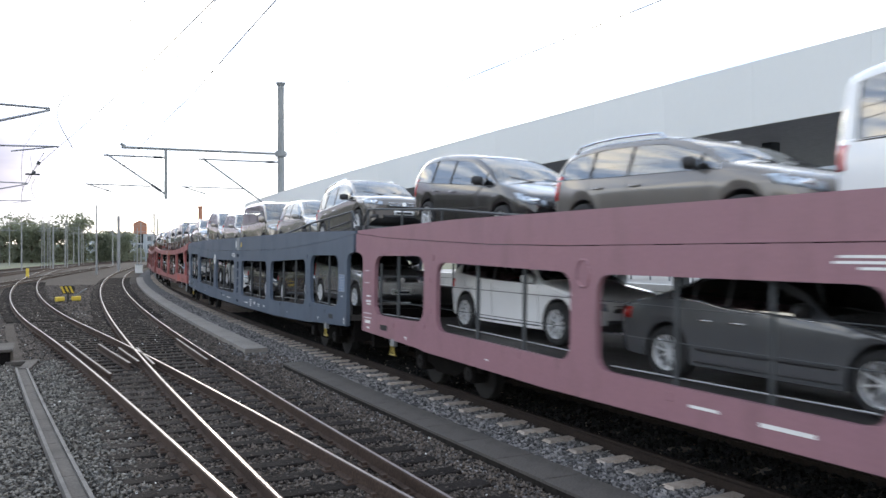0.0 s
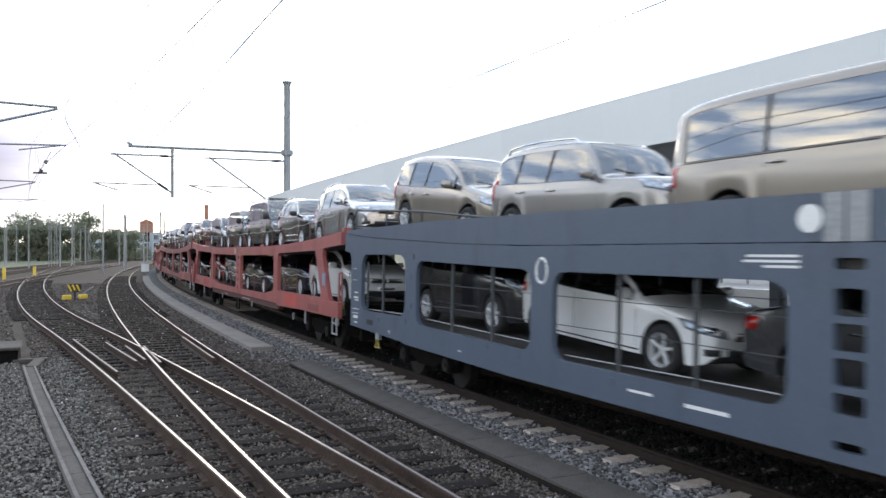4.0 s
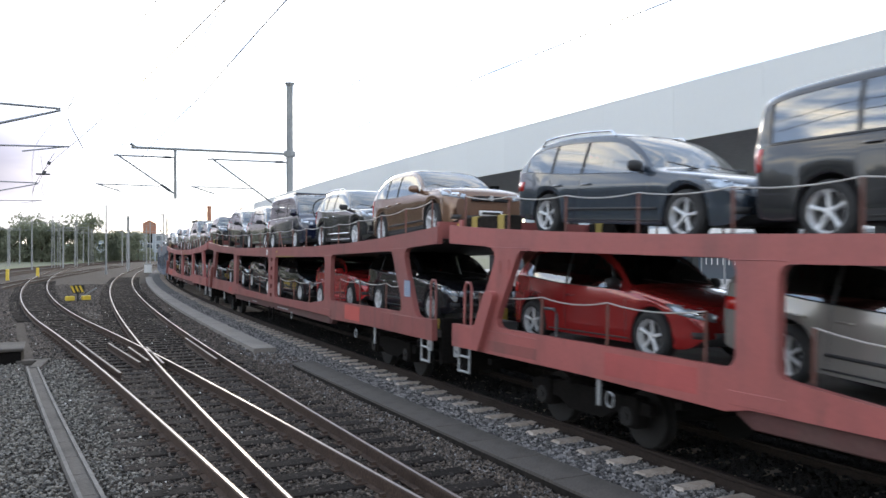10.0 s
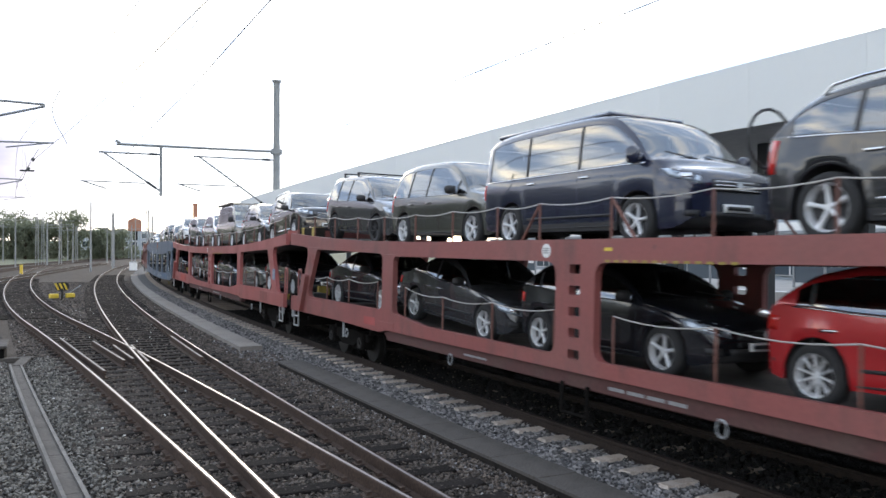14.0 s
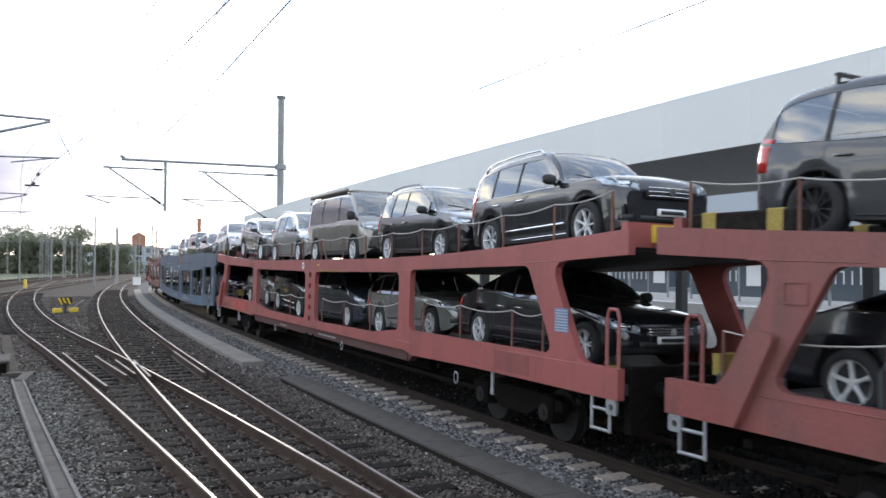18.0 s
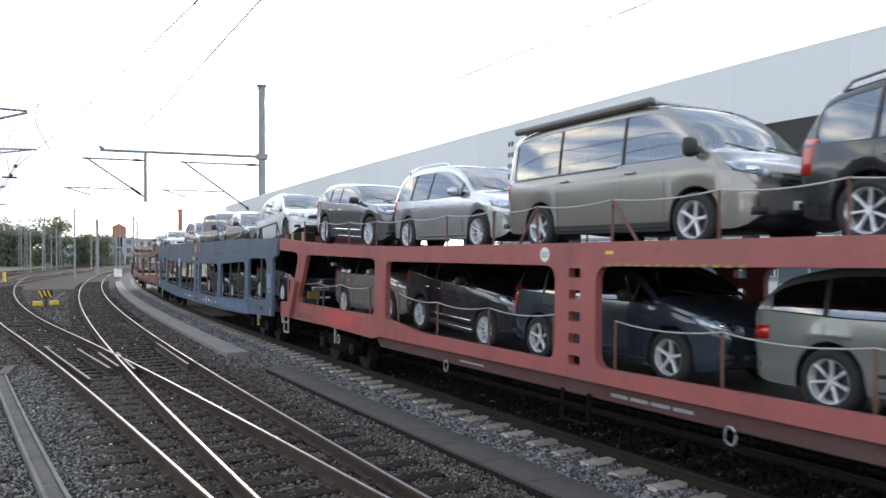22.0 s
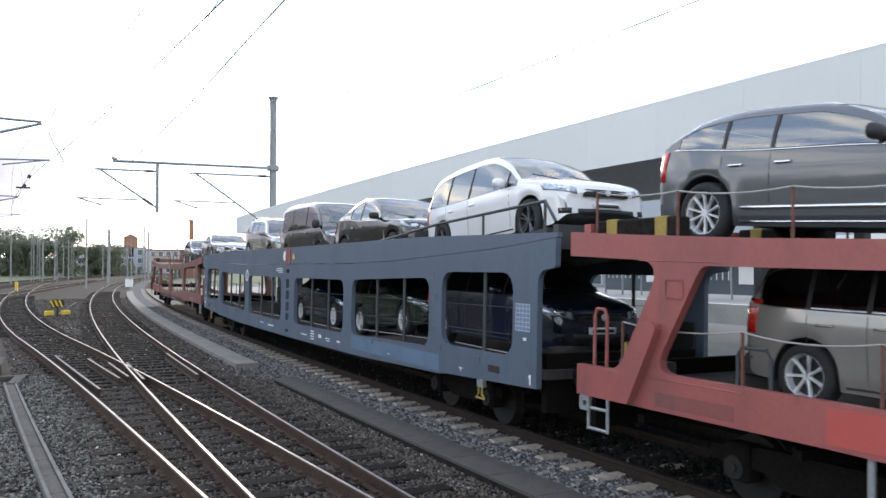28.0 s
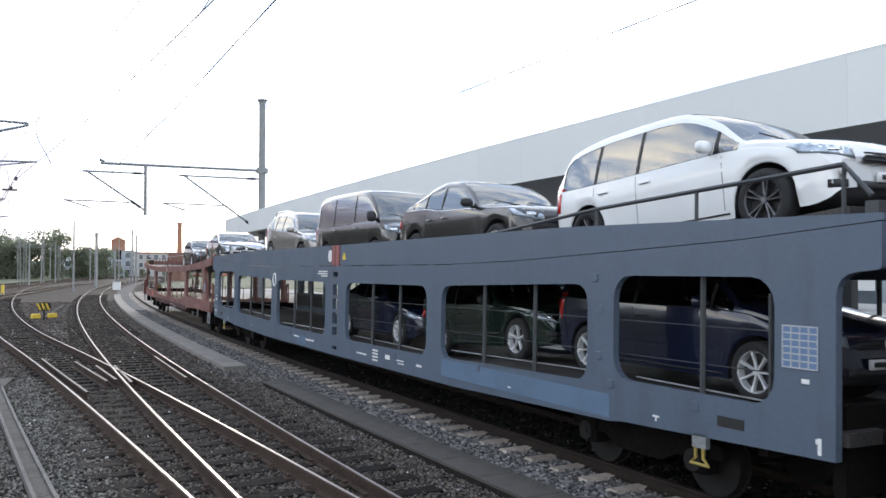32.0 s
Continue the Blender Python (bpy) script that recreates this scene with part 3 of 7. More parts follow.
def mast_with_arm():
    at = along(MAST_S, 4.5)
    mast = thing("catenary_mast", at, "tall grey steel catenary mast with a long cross arm", "catenary mast")
    bm = bmesh.new()
    rod(bm, (0, 0, 0.72), (0, 0, 12.25), 0.22, 10, 0.19)
    rod(bm, (0, 0, 12.25), (0, 0, 12.45), 0.19, 10, 0.30)
    part("shaft", tidy(bm), M_MAST, mast)
    part("cross_arm", rods([((0, 0, 8.25), (0, 8.75, 8.22)), ((0, 8.55, 8.28), (0, 8.8, 8.42))], 0.075, 8), M_MAST, mast, "long grey horizontal tube")
    part("collar", rods([((0, 0, 8.1), (0, 0, 8.4))], 0.34, 10), M_MAST, mast)
    part("drop_post", rods([((0, 6.45, 8.25), (0, 6.45, 5.45))], 0.085, 8), M_MAST, mast, "grey hanging support tube")
    for y, z, top, reach in ((6.45, 5.7, 7.75, 3.2), (0.2, 4.75, 7.75, 4.5)):
        part("cantilever", rods([((0, y, z), (0, y + reach * 0.95, top + 0.05)), ((0, y, top), (0, y + reach, top))], 0.055, 6), M_GALV, mast)
        part("insulator", rods([((0, y + 0.25, z + 0.17), (0, y + 0.75, z + 0.52))], 0.075, 8), M_POST, mast)
        part("insulator", rods([((0, y + 0.2, top), (0, y + 0.65, top))], 0.075, 8), M_POST, mast)
        part("steady_arm", rods([((0, y + 0.8 + (reach - 3.2) * 0.9, 6.13), (0, y + reach + 0.9, 6.16)), ((0, y + reach + 0.8, 6.15), (0, y + reach - 0.4, 5.78))], 0.042, 6), M_GALV, mast)


mast_with_arm()


def contact_line(name, d_at, s0, s1, z, label, r=0.0115):
    """Carrying rope that sags over a straight contact wire, with droppers."""
    line = thing(name, Matrix(), label, "overhead wire")
    rope, wire = [], []
    for s in steps(s0, s1, 2.75):
        u = ((s - MAST_S) / 55) % 1
        rope.append(on(s, d_at(s), z + 2.0 - 4 * 0.75 * u * (1 - u)))
        wire.append(on(s, d_at(s), z))
    part("carrying_rope", chain(rope, r * 0.75, 4), M_WIRE, line)
    part("contact_wire", chain(wire, r, 4), M_WIRE, line)
    for k in range(3, len(rope), 4):
        part("dropper", rods([(rope[k], wire[k])], 0.0025, 4), M_WIRE, line)


contact_line("overhead_line", lambda s: float(np.interp(s, [0, 8, 20, 37, 80], [-4.53, -4.42, -4.63, -4.97, -4.5])), -30, 150, 5.9, "thin dark overhead wires above the middle track")
contact_line("overhead_line", lambda s: 0.1, -30, 150, 5.85, "thin dark overhead wires above the train's track", 0.008)
contact_line("overhead_line", lambda s: branch(s) - 0.15, -20, 110, 5.9, "thin dark overhead wires above the branch track")


def side_mast(s, d, high, reach, arms, label, drop, hanger=False):
    """Slim mast beside a track with a cantilever towards it."""
    m = thing("catenary_mast", along(s, d), label, "catenary mast")
    bm = bmesh.new()
    rod(bm, (0, 0, -0.3), (0, 0, high), 0.15, 8, 0.11)
    part("shaft", tidy(bm), M_MAST, m)
    if arms:
        part("cantilever", rods([((0, 0, 5.9 - drop), (0, reach, 7.1 - drop)), ((0, 0, 7.25 - drop), (0, reach, 7.15 - drop))], 0.045, 6), M_GALV, m, "grey tubular cantilever")
        part("steady_arm", rods([((0, -0.1 + reach * 0.2, 5.85 - drop), (0, reach - 0.25, 5.95 - drop))], 0.03, 6), M_GALV, m)
        if hanger:
            low_end, high_end = Vector((0, reach, 7.12 - drop)), Vector((0, reach - 1.0, 9.3 - drop))
            part("hanger_rope", chain([low_end, low_end.lerp(high_end, 0.5) + Vector((0, 0.08, 0)), high_end], 0.018, 4), M_WIRE, m)
            part("hanger_rope", chain([low_end + Vector((0, -0.3, 0.7)), low_end + Vector((0, -0.15, 1.9))], 0.012, 4), M_WIRE, m)
            for u in (0.36, 0.66):
                part("insulator", rods([(low_end.lerp(high_end, u - 0.05), low_end.lerp(high_end, u + 0.05))], 0.12, 8), M_POST, m)
            bar = low_end.lerp(high_end, 0.30)
            part("clamp_bar", rods([(bar + Vector((0, -0.45, 0)), bar + Vector((0, 0.45, 0)))], 0.07, 6), M_POST, m)
        part("registration_arm", rods([((0, reach - 0.2, 5.95 - drop), (0, reach + 1.1, 5.74 - drop))], 0.024, 6), M_GALV, m)
        part("jumper_cable", chain([Vector((0.1, reach - 0.45 + 0.25 * math.sin(k * 0.5), 7.6 - k * 0.22)) for k in range(9)], 0.013, 4), M_WIRE, m)
    return m


side_mast(18.6, -11.2, 8.3, -3.95, True, "slim grey catenary mast with a cantilever over the branch track", 0.10)
side_mast(52.0, -15.2, 8.5, -5.3, True, "slim grey catenary mast with a cantilever beside the branch track", -0.12, True)

# ---- car transporter wagons; x runs back along the train, y towards the camera ----
HALF_L = 11.95


def deck_z(x):
    """Upper deck: low in the middle, rising to the ends."""
    a = abs(x)
    return 2.50 + (0.0 if a < 4.5 else 0.004 * (a - 4.5) ** 2 * 1.25)


def blue_deck_z(x):
    """Upper deck of a closed-sided wagon: deeper in the middle."""
    a = abs(x)
    return 2.42 + (0.0 if a < 3.0 else 0.0067 * (a - 3.0) ** 2)


def low_z(x):
    """Lower deck: a well between the bogies."""
    a = abs(x)
    return 0.91 if a < 4.2 else 0.91 + 0.16 * min(1.0, (a - 4.2) / 1.8)


def bogie(wagon, x):
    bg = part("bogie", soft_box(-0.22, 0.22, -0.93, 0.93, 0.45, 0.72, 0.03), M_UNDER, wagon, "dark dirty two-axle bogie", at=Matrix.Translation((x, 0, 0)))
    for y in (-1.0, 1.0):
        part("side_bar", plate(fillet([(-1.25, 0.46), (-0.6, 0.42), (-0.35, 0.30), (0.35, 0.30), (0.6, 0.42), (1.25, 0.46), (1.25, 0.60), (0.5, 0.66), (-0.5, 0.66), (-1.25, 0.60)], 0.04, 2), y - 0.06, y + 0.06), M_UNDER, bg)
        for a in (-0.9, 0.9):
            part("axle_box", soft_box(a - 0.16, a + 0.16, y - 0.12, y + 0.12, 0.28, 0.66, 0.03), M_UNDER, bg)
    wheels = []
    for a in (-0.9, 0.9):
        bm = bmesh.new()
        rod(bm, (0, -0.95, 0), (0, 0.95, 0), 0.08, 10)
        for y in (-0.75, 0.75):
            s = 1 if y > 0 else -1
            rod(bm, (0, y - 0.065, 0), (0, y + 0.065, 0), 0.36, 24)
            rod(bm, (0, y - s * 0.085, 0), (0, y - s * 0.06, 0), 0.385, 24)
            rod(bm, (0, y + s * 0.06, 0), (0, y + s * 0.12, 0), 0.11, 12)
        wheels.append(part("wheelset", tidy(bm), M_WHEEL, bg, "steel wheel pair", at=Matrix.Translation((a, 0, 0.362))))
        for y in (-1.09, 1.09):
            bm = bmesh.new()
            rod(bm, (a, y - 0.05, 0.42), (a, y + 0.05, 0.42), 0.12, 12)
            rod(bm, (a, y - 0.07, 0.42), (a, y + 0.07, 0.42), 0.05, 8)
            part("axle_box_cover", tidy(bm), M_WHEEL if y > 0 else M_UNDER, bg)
    for y in (-1.02, 1.02):
        bm = bmesh.new()
        for k in range(6):
            rod(bm, (-0.12, y, 0.32 + 0.05 * k), (0.12, y, 0.32 + 0.05 * k), 0.022, 6)
        part("spring", tidy(bm), M_UNDER, bg)
    return wheels


def underframe(wagon, ends):
    bm = bmesh.new()
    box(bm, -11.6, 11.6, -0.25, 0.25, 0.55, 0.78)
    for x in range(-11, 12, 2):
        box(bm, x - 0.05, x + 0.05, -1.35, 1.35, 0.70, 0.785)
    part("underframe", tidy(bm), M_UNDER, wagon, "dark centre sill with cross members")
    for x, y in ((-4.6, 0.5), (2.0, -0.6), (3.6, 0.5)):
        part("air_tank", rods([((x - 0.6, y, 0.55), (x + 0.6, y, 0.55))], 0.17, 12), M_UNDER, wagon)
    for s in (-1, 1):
        # deepened beyond a beam into a dark panel, for shade between the wagons
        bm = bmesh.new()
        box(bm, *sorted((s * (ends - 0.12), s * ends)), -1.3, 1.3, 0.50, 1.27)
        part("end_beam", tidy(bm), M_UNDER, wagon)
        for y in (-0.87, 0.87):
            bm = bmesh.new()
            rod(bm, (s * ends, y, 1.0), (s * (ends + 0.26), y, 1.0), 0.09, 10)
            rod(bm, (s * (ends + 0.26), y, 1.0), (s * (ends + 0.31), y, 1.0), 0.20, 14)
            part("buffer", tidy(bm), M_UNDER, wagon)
        part("screw_coupling", chain([(s * ends, 0, 0.95), (s * (ends + 0.16), 0, 0.86), (s * (ends + 0.33), 0, 0.9)], 0.035, 6), M_UNDER, wagon)
        for y in (-0.35, 0.4):
            part("brake_hose", chain([(s * (ends + 0.02), y, 0.9), (s * (ends + 0.12), y, 0.7), (s * (ends + 0.2), y, 0.5), (s * (ends + 0.3), y, 0.46)], 0.028, 6), M_BLACK, wagon)


def deck_sheet(z_of, half, thick, inset=1.40, x_end=11.9):
    """A deck plate with raised wheel tracks."""
    bm = bmesh.new()
    xs = steps(-x_end, x_end, 0.9)
    rows = []
    for x in xs:
        z = z_of(x)
        rows.append([bm.verts.new((x, y, z + h)) for y, h in ((-inset, 0), (-inset, -thick), (inset, -thick), (inset, 0))])
    for a, b in zip(rows[:-1], rows[1:]):
        for k in range(4):
            bm.faces.new((a[k], a[(k + 1) % 4], b[(k + 1) % 4], b[k]))
    bm.faces.new(rows[0])
    bm.faces.new(rows[-1][::-1])
    return tidy(bm)


def rope_rail(wagon, xs, base, y, sag=0.045, high=0.52, mat=M_RED):
    """Guard posts with a slack steel rope."""
    tops = []
    for x in xs:
        part("guard_post", rods([((x, y, base(x)), (x, y, base(x) + high))], 0.017, 6), M_GUARD, wagon, "thin guard post")
        tops.append(Vector((x, y, base(x) + high)))
    pts = []
    for a, b in zip(tops[:-1], tops[1:]):
        for k in range(6):
            t = k / 6
            pts.append(a.lerp(b, t) - Vector((0, 0, sag * 4 * t * (1 - t))))
    pts.append(tops[-1])
    part("guard_rope", chain(pts, 0.009, 5), M_ROPE, wagon, "slack steel guard rope")


def strip_text(wagon, name, rows, mat, y, label=""):
    bm = bmesh.new()
    for x0, x1, z0, z1 in rows:
        box(bm, x0, x1, min(y, y + 0.004 * (1 if y > 0 else -1)), max(y, y + 0.004 * (1 if y > 0 else -1)), z0, z1)
    return tagged(part(name, tidy(bm), mat, wagon, label), kind="stuff" if len(rows) > 1 else "")


def red_side(y_in, y_out):
    """Side of an open wagon: two beams, a pierced middle post, two straight posts, two raking posts, with rounded openings."""
    out_line = []
    for x in (-12.1, -11.6, -10.9, -9.3, -7.2, -4.5, 0, 4.5, 7.2, 9.3, 10.9, 11.6, 12.1):
        a = abs(x)
        out_line.append((x, 2.565 + (0.0 if a < 3.5 else 0.0040 * (a - 3.5) ** 2)))
    out_line += [(12.1, 2.565), (11.2, 2.50, 0.25), (11.32, 1.27, 0.25), (11.95, 1.26), (11.95, 0.90), (8.6, 0.89), (6.2, 0.84), (5.9, 0.90), (-5.9, 0.90), (-6.2, 0.84), (-8.6, 0.89),
                 (-11.95, 0.90), (-11.95, 1.26), (-11.32, 1.27, 0.25), (-11.2, 2.50, 0.25), (-12.1, 2.565)]
    # the raking post's outer edge
    fixed = []
    for p in out_line:
        if len(p) == 3 and p[1] > 2:
            fixed.append((math.copysign(10.54, p[0]), 2.49, 0.22))
        elif len(p) == 3:
            fixed.append((math.copysign(11.22, p[0]), 1.26, 0.3))
        else:
            fixed.append((*p, 0))
    holes = []
    for s in (-1, 1):
        q = [(s * 6.08, 2.36, 0.16), (s * 10.00, 2.44, 0.16), (s * 10.66, 1.30, 0.16), (s * 6.08, 1.275, 0.16)]
        holes.append(fillet(q, 0.16))
        q = [(s * 0.40, 2.28, 0.2), (s * 5.58, 2.31, 0.16), (s * 5.58, 1.25, 0.12), (s * 4.2, 1.11, 0.3), (s * 0.40, 1.08, 0.2)]
        holes.append(fillet(q, 0.16))
    for k in range(5):
        z = 1.12 + k * 0.268
        holes.append(round_rect(-0.115, 0.115, z - 0.06, z + 0.06, 0.025, 2))
    return plate(fillet(fixed, 0), y_in, y_out, holes)


def red_wagon(label, patch_side, group, paint=M_RED, worn=()):
    w = thing("car_transporter_wagon", Matrix(), label, "railway wagon", group)
    for y0, y1 in ((1.40, 1.50), (-1.50, -1.40)):
        part("side_frame", red_side(y0, y1), paint, w, "faded red welded side frame with rounded openings")
        s = 1 if y0 > 0 else -1
        ya, yb = sorted((s * 1.44, s * 1.30))
        bm = bmesh.new()
        box(bm, -5.9, 5.9, ya, yb, 0.70, 0.90)
        bmesh.ops.bevel(bm, geom=bm.edges[:], offset=0.015, segments=1, affect="EDGES")
        part("solebar", tidy(bm), M_RED_DIRT, w, "dirty red channel below the well")
        for x in (-5.83, 5.83):
            part("gusset", plate([(x - 0.42, 0.9), (x + 0.42, 0.9), (x + 0.08, 0.70), (x - 0.08, 0.70)], *sorted((s * 1.42, s * 1.28))), M_RED_DIRT, w)
        for x in (-0.42, 0.42):
            if s > 0:
                part("step_hanger", rods([((x * 0.62, 1.47, 0.75), (x * 0.62, 1.47, 0.36)), ((-0.26, 1.47, 0.37), (0.26, 1.47, 0.37))], 0.024, 6), M_UNDER, w)
        for x in (-11.6, 11.6):
            bm = bmesh.new()
            for a, b in (((x - 0.17, 0.90), (x - 0.17, 0.50)), ((x + 0.17, 0.90), (x + 0.17, 0.50)), ((x - 0.17, 0.52), (x + 0.17, 0.52)), ((x - 0.17, 0.76), (x + 0.17, 0.76))):
                rod(bm, (a[0], s * 1.46, a[1]), (b[0], s * 1.46, b[1]), 0.021, 6)
            part("entry_step", tidy(bm), M_GALV, w, "grey steel foot step")
            part("lifting_bracket", plate(round_rect(x + math.copysign(0.22, x) - 0.09, x + math.copysign(0.22, x) + 0.09, 0.72, 0.90, 0.03), *sorted((s * 1.45, s * 1.49)),
                                          [round_rect(x + math.copysign(0.22, x) - 0.035, x + math.copysign(0.22, x) + 0.035, 0.77, 0.84, 0.03)]), M_GALV, w)
            hx = x + math.copysign(0.08, x)
            bm = bmesh.new()
            pts = [(hx - 0.11, 1.24), (hx - 0.11, 1.84), (hx - 0.07, 1.93), (hx + 0.07, 1.93), (hx + 0.11, 1.84), (hx + 0.11, 1.24)]
            for a, b in zip(pts[:-1], pts[1:]):
                rod(bm, (a[0], s * 1.36, a[1]), (b[0], s * 1.36, b[1]), 0.022, 6)
            part("hand_rail", tidy(bm), paint, w, "red bent tube hand rail")
        for x in (-7.9, -2.4, 3.3, 8.0):
            pts = [Vector((x + 0.07 * math.cos(a), s * 1.47, 0.66 + 0.09 * math.sin(a))) for a in [k * math.pi / 5 for k in range(11)]]
            part("lashing_ring", chain(pts, 0.014, 5), M_GALV, w, "light steel lashing ring")
        part("brake_lever", soft_box(-9.06, -9.0, *sorted((s * 1.43, s * 1.47)), 0.55, 0.90, 0.008), M_GALV, w)
        part("brake_lever", soft_box(8.2, 8.26, *sorted((s * 1.43, s * 1.47)), 0.55, 0.90, 0.008), M_GALV, w)
        # welds, and the cover and empty frame on the rear raking post
        for q in (-1, 1):
            part("weld_seam", rods([((q * 9.5, s * 1.501, 1.235), (q * 11.5, s * 1.501, 1.245))], 0.007, 4), paint, w)
            part("weld_seam", rods([((q * 9.7, s * 1.501, 2.47), (q * 10.9, s * 1.501, 2.50))], 0.006, 4), paint, w)
            part("weld_seam", rods([((q * 5.5, s * 1.501, 2.34), (q * 6.2, s * 1.501, 2.345))], 0.006, 4), paint, w)
            part("repair_plate", soft_box(*sorted((q * 5.50, q * 6.15)), *sorted((s * 1.49, s * 1.506)), 0.92, 1.06, 0.004), paint, w)
        part("post_cover", plate(fillet([(10.96, 0.92, 0.05), (11.26, 0.92, 0.05), (10.78, 1.84, 0.14), (10.50, 1.84, 0.14)], 0.1), *sorted((s * 1.48, s * 1.60))), paint, w, "raised red cover on the raking post")
        bm = bmesh.new()
        for a in ((10.24, 10.50, 2.10, 2.12), (10.24, 10.50, 2.29, 2.31), (10.24, 10.26, 2.12, 2.29), (10.48, 10.50, 2.12, 2.29)):
            box(bm, a[0], a[1], *sorted((s * 1.49, s * 1.512)), a[2], a[3])
        part("empty_frame", tidy(bm), paint, w, "empty red notice frame")
        # markings
        strip_text(w, "notice_plate", [(-10.97, -10.68, 1.60, 1.90)], M_LABELBLUE, s * 1.502, "blue and white printed notice")
        strip_text(w, "notice_print", [(-10.96, -10.69, 1.612 + 0.036 * k, 1.626 + 0.036 * k) for k in range(8)], M_FADED, s * 1.506)
        for x0, x1, z0, z1, m in worn:
            strip_text(w, "worn_patch", [(x0, x1, z0, z1)], m, s * 1.5008, "duller repainted patch")
        strip_text(w, "data_lettering", [(-1.9 + 0.33 * k, -1.62 + 0.33 * k, 0.77, 0.81) for k in range(4)] + [(2.2, 2.9, 0.77, 0.80), (-11.5, -11.2, 1.05, 1.10), (-11.5, -11.28, 0.98, 1.02)], M_GALV, s * 1.442)
        bm = bmesh.new()
        rod(bm, (0.62, s * 1.50, 2.42), (0.62, s * 1.506, 2.42), 0.095, 20)
        part("round_sign", tidy(bm), M_WHITE, w, "round white sign")
        strip_text(w, "sign_print", [(0.56, 0.68, 2.385 + 0.03 * k, 2.397 + 0.03 * k) for k in range(3)] + [(0.585, 0.595, 2.385, 2.457), (0.645, 0.655, 2.385, 2.457)], M_GALV, s * 1.507)
        strip_text(w, "warning_label", [(-0.72, -0.58, 2.42, 2.46)], M_YELLOW, s * 1.502)
        strip_text(w, "repainted_patch", [patch_side], M_RED_PATCH, s * 1.5015, "brighter red repainted patch")
        strip_text(w, "chevron_strip", [(-2.6 + 0.16 * k, -2.52 + 0.16 * k, 2.285, 2.315) for k in range(13)], M_DULL_YELLOW, s * 1.502)
        # upper guard ropes
        xs = [11.7, 10.4, 9.0, 7.6, 6.2, 4.8, 3.4, 2.0, 0.9, -0.6, -2.2, -3.6, -5.0, -6.4, -7.8, -9.2, -10.5, -11.7]
        rope_rail(w, xs, lambda x: deck_z(x) + 0.04, s * 1.42)
        for x, lean in ((0.9, 0.45), (-0.6, -0.45)):
            part("brace", rods([((x + lean, s * 1.42, deck_z(x) + 0.04), (x, s * 1.42, deck_z(x) + 0.56))], 0.02, 6), M_GUARD, w)
        rope_rail(w, [11.3, 9.6, 8.2, 6.6], lambda x: low_z(x), s * 1.36, 0.06, 0.73)
        rope_rail(w, [5.3, 3.8, 2.2, 0.6], lambda x: low_z(x), s * 1.36, 0.06, 0.73)
        rope_rail(w, [-0.6, -2.2, -3.8, -5.3], lambda x: low_z(x), s * 1.36, 0.06, 0.73)
        rope_rail(w, [-6.4, -7.8, -9.4, -10.2], lambda x: low_z(x), s * 1.36, 0.06, 0.73)
    part("upper_deck", deck_sheet(deck_z, 0, 0.16), M_DECK, w, "dark ribbed steel upper deck")
    part("lower_deck", deck_sheet(low_z, 0, 0.12), M_DECK, w, "dark ribbed steel lower deck")
    for x in (-11.9, 11.9):
        bm = bmesh.new()
        box(bm, x - 0.06, x + 0.06, -1.4, 1.4, 2.66, 2.95)
        part("end_flap", tidy(bm), paint, w, "red bridging flap")
        bm = bmesh.new()
        box(bm, x - 0.02 + math.copysign(0.08, x), x + 0.02 + math.copysign(0.08, x), 0.75, 1.05, 2.72, 2.93)
        part("marker_plate", tidy(bm), M_YELLOW, w, "small yellow reflective plate")
        bm = bmesh.new()
        if x > 0:
            box(bm, x - 0.05, x + 0.05, 0.5, 0.8, 1.073, 1.5)
        else:
            box(bm, x + 0.30, x + 0.75, 1.08, 1.22, 1.073, 1.15)
            box(bm, x + 0.45, x + 0.55, 1.06, 1.24, 1.15, 1.23)
        part("yellow_case" if x > 0 else "wheel_chock", tidy(bm), M_DULL_YELLOW, w)
        if x > 0:
            for s in (-1, 1):
                case = part("bridge_plate_case", soft_box(10.5, 11.8, *sorted((s * 1.12, s * 1.36)), deck_z(11) + 0.005, deck_z(11) + 0.27, 0.02), M_DARK_AND_SHADE, w, "dark box of bridging plates")
                for bx in (10.62, 11.42):
                    part("yellow_band", soft_box(bx, bx + 0.18, *sorted((s * 1.11, s * 1.37)), deck_z(11) + 0.03, deck_z(11) + 0.278, 0.01), M_DULL_YELLOW, case, "dirty yellow warning band")
                pts = [Vector((9.3 + a, s * 1.33, 1.07 + b)) for a, b in ((0, 0), (0, 0.5), (0.05, 0.58), (0.33, 0.58), (0.38, 0.5), (0.38, 0))]
                part("hoop_rail", chain(pts, 0.022, 6), M_POST, w, "dark bent tube hoop")
                part("floor_case", soft_box(10.9, 11.5, *sorted((s * 0.9, s * 1.25)), 1.074, 1.36, 0.02), M_POST, w)
    underframe(w, HALF_L)
    return w, bogie(w, -9.0) + bogie(w, 9.0)


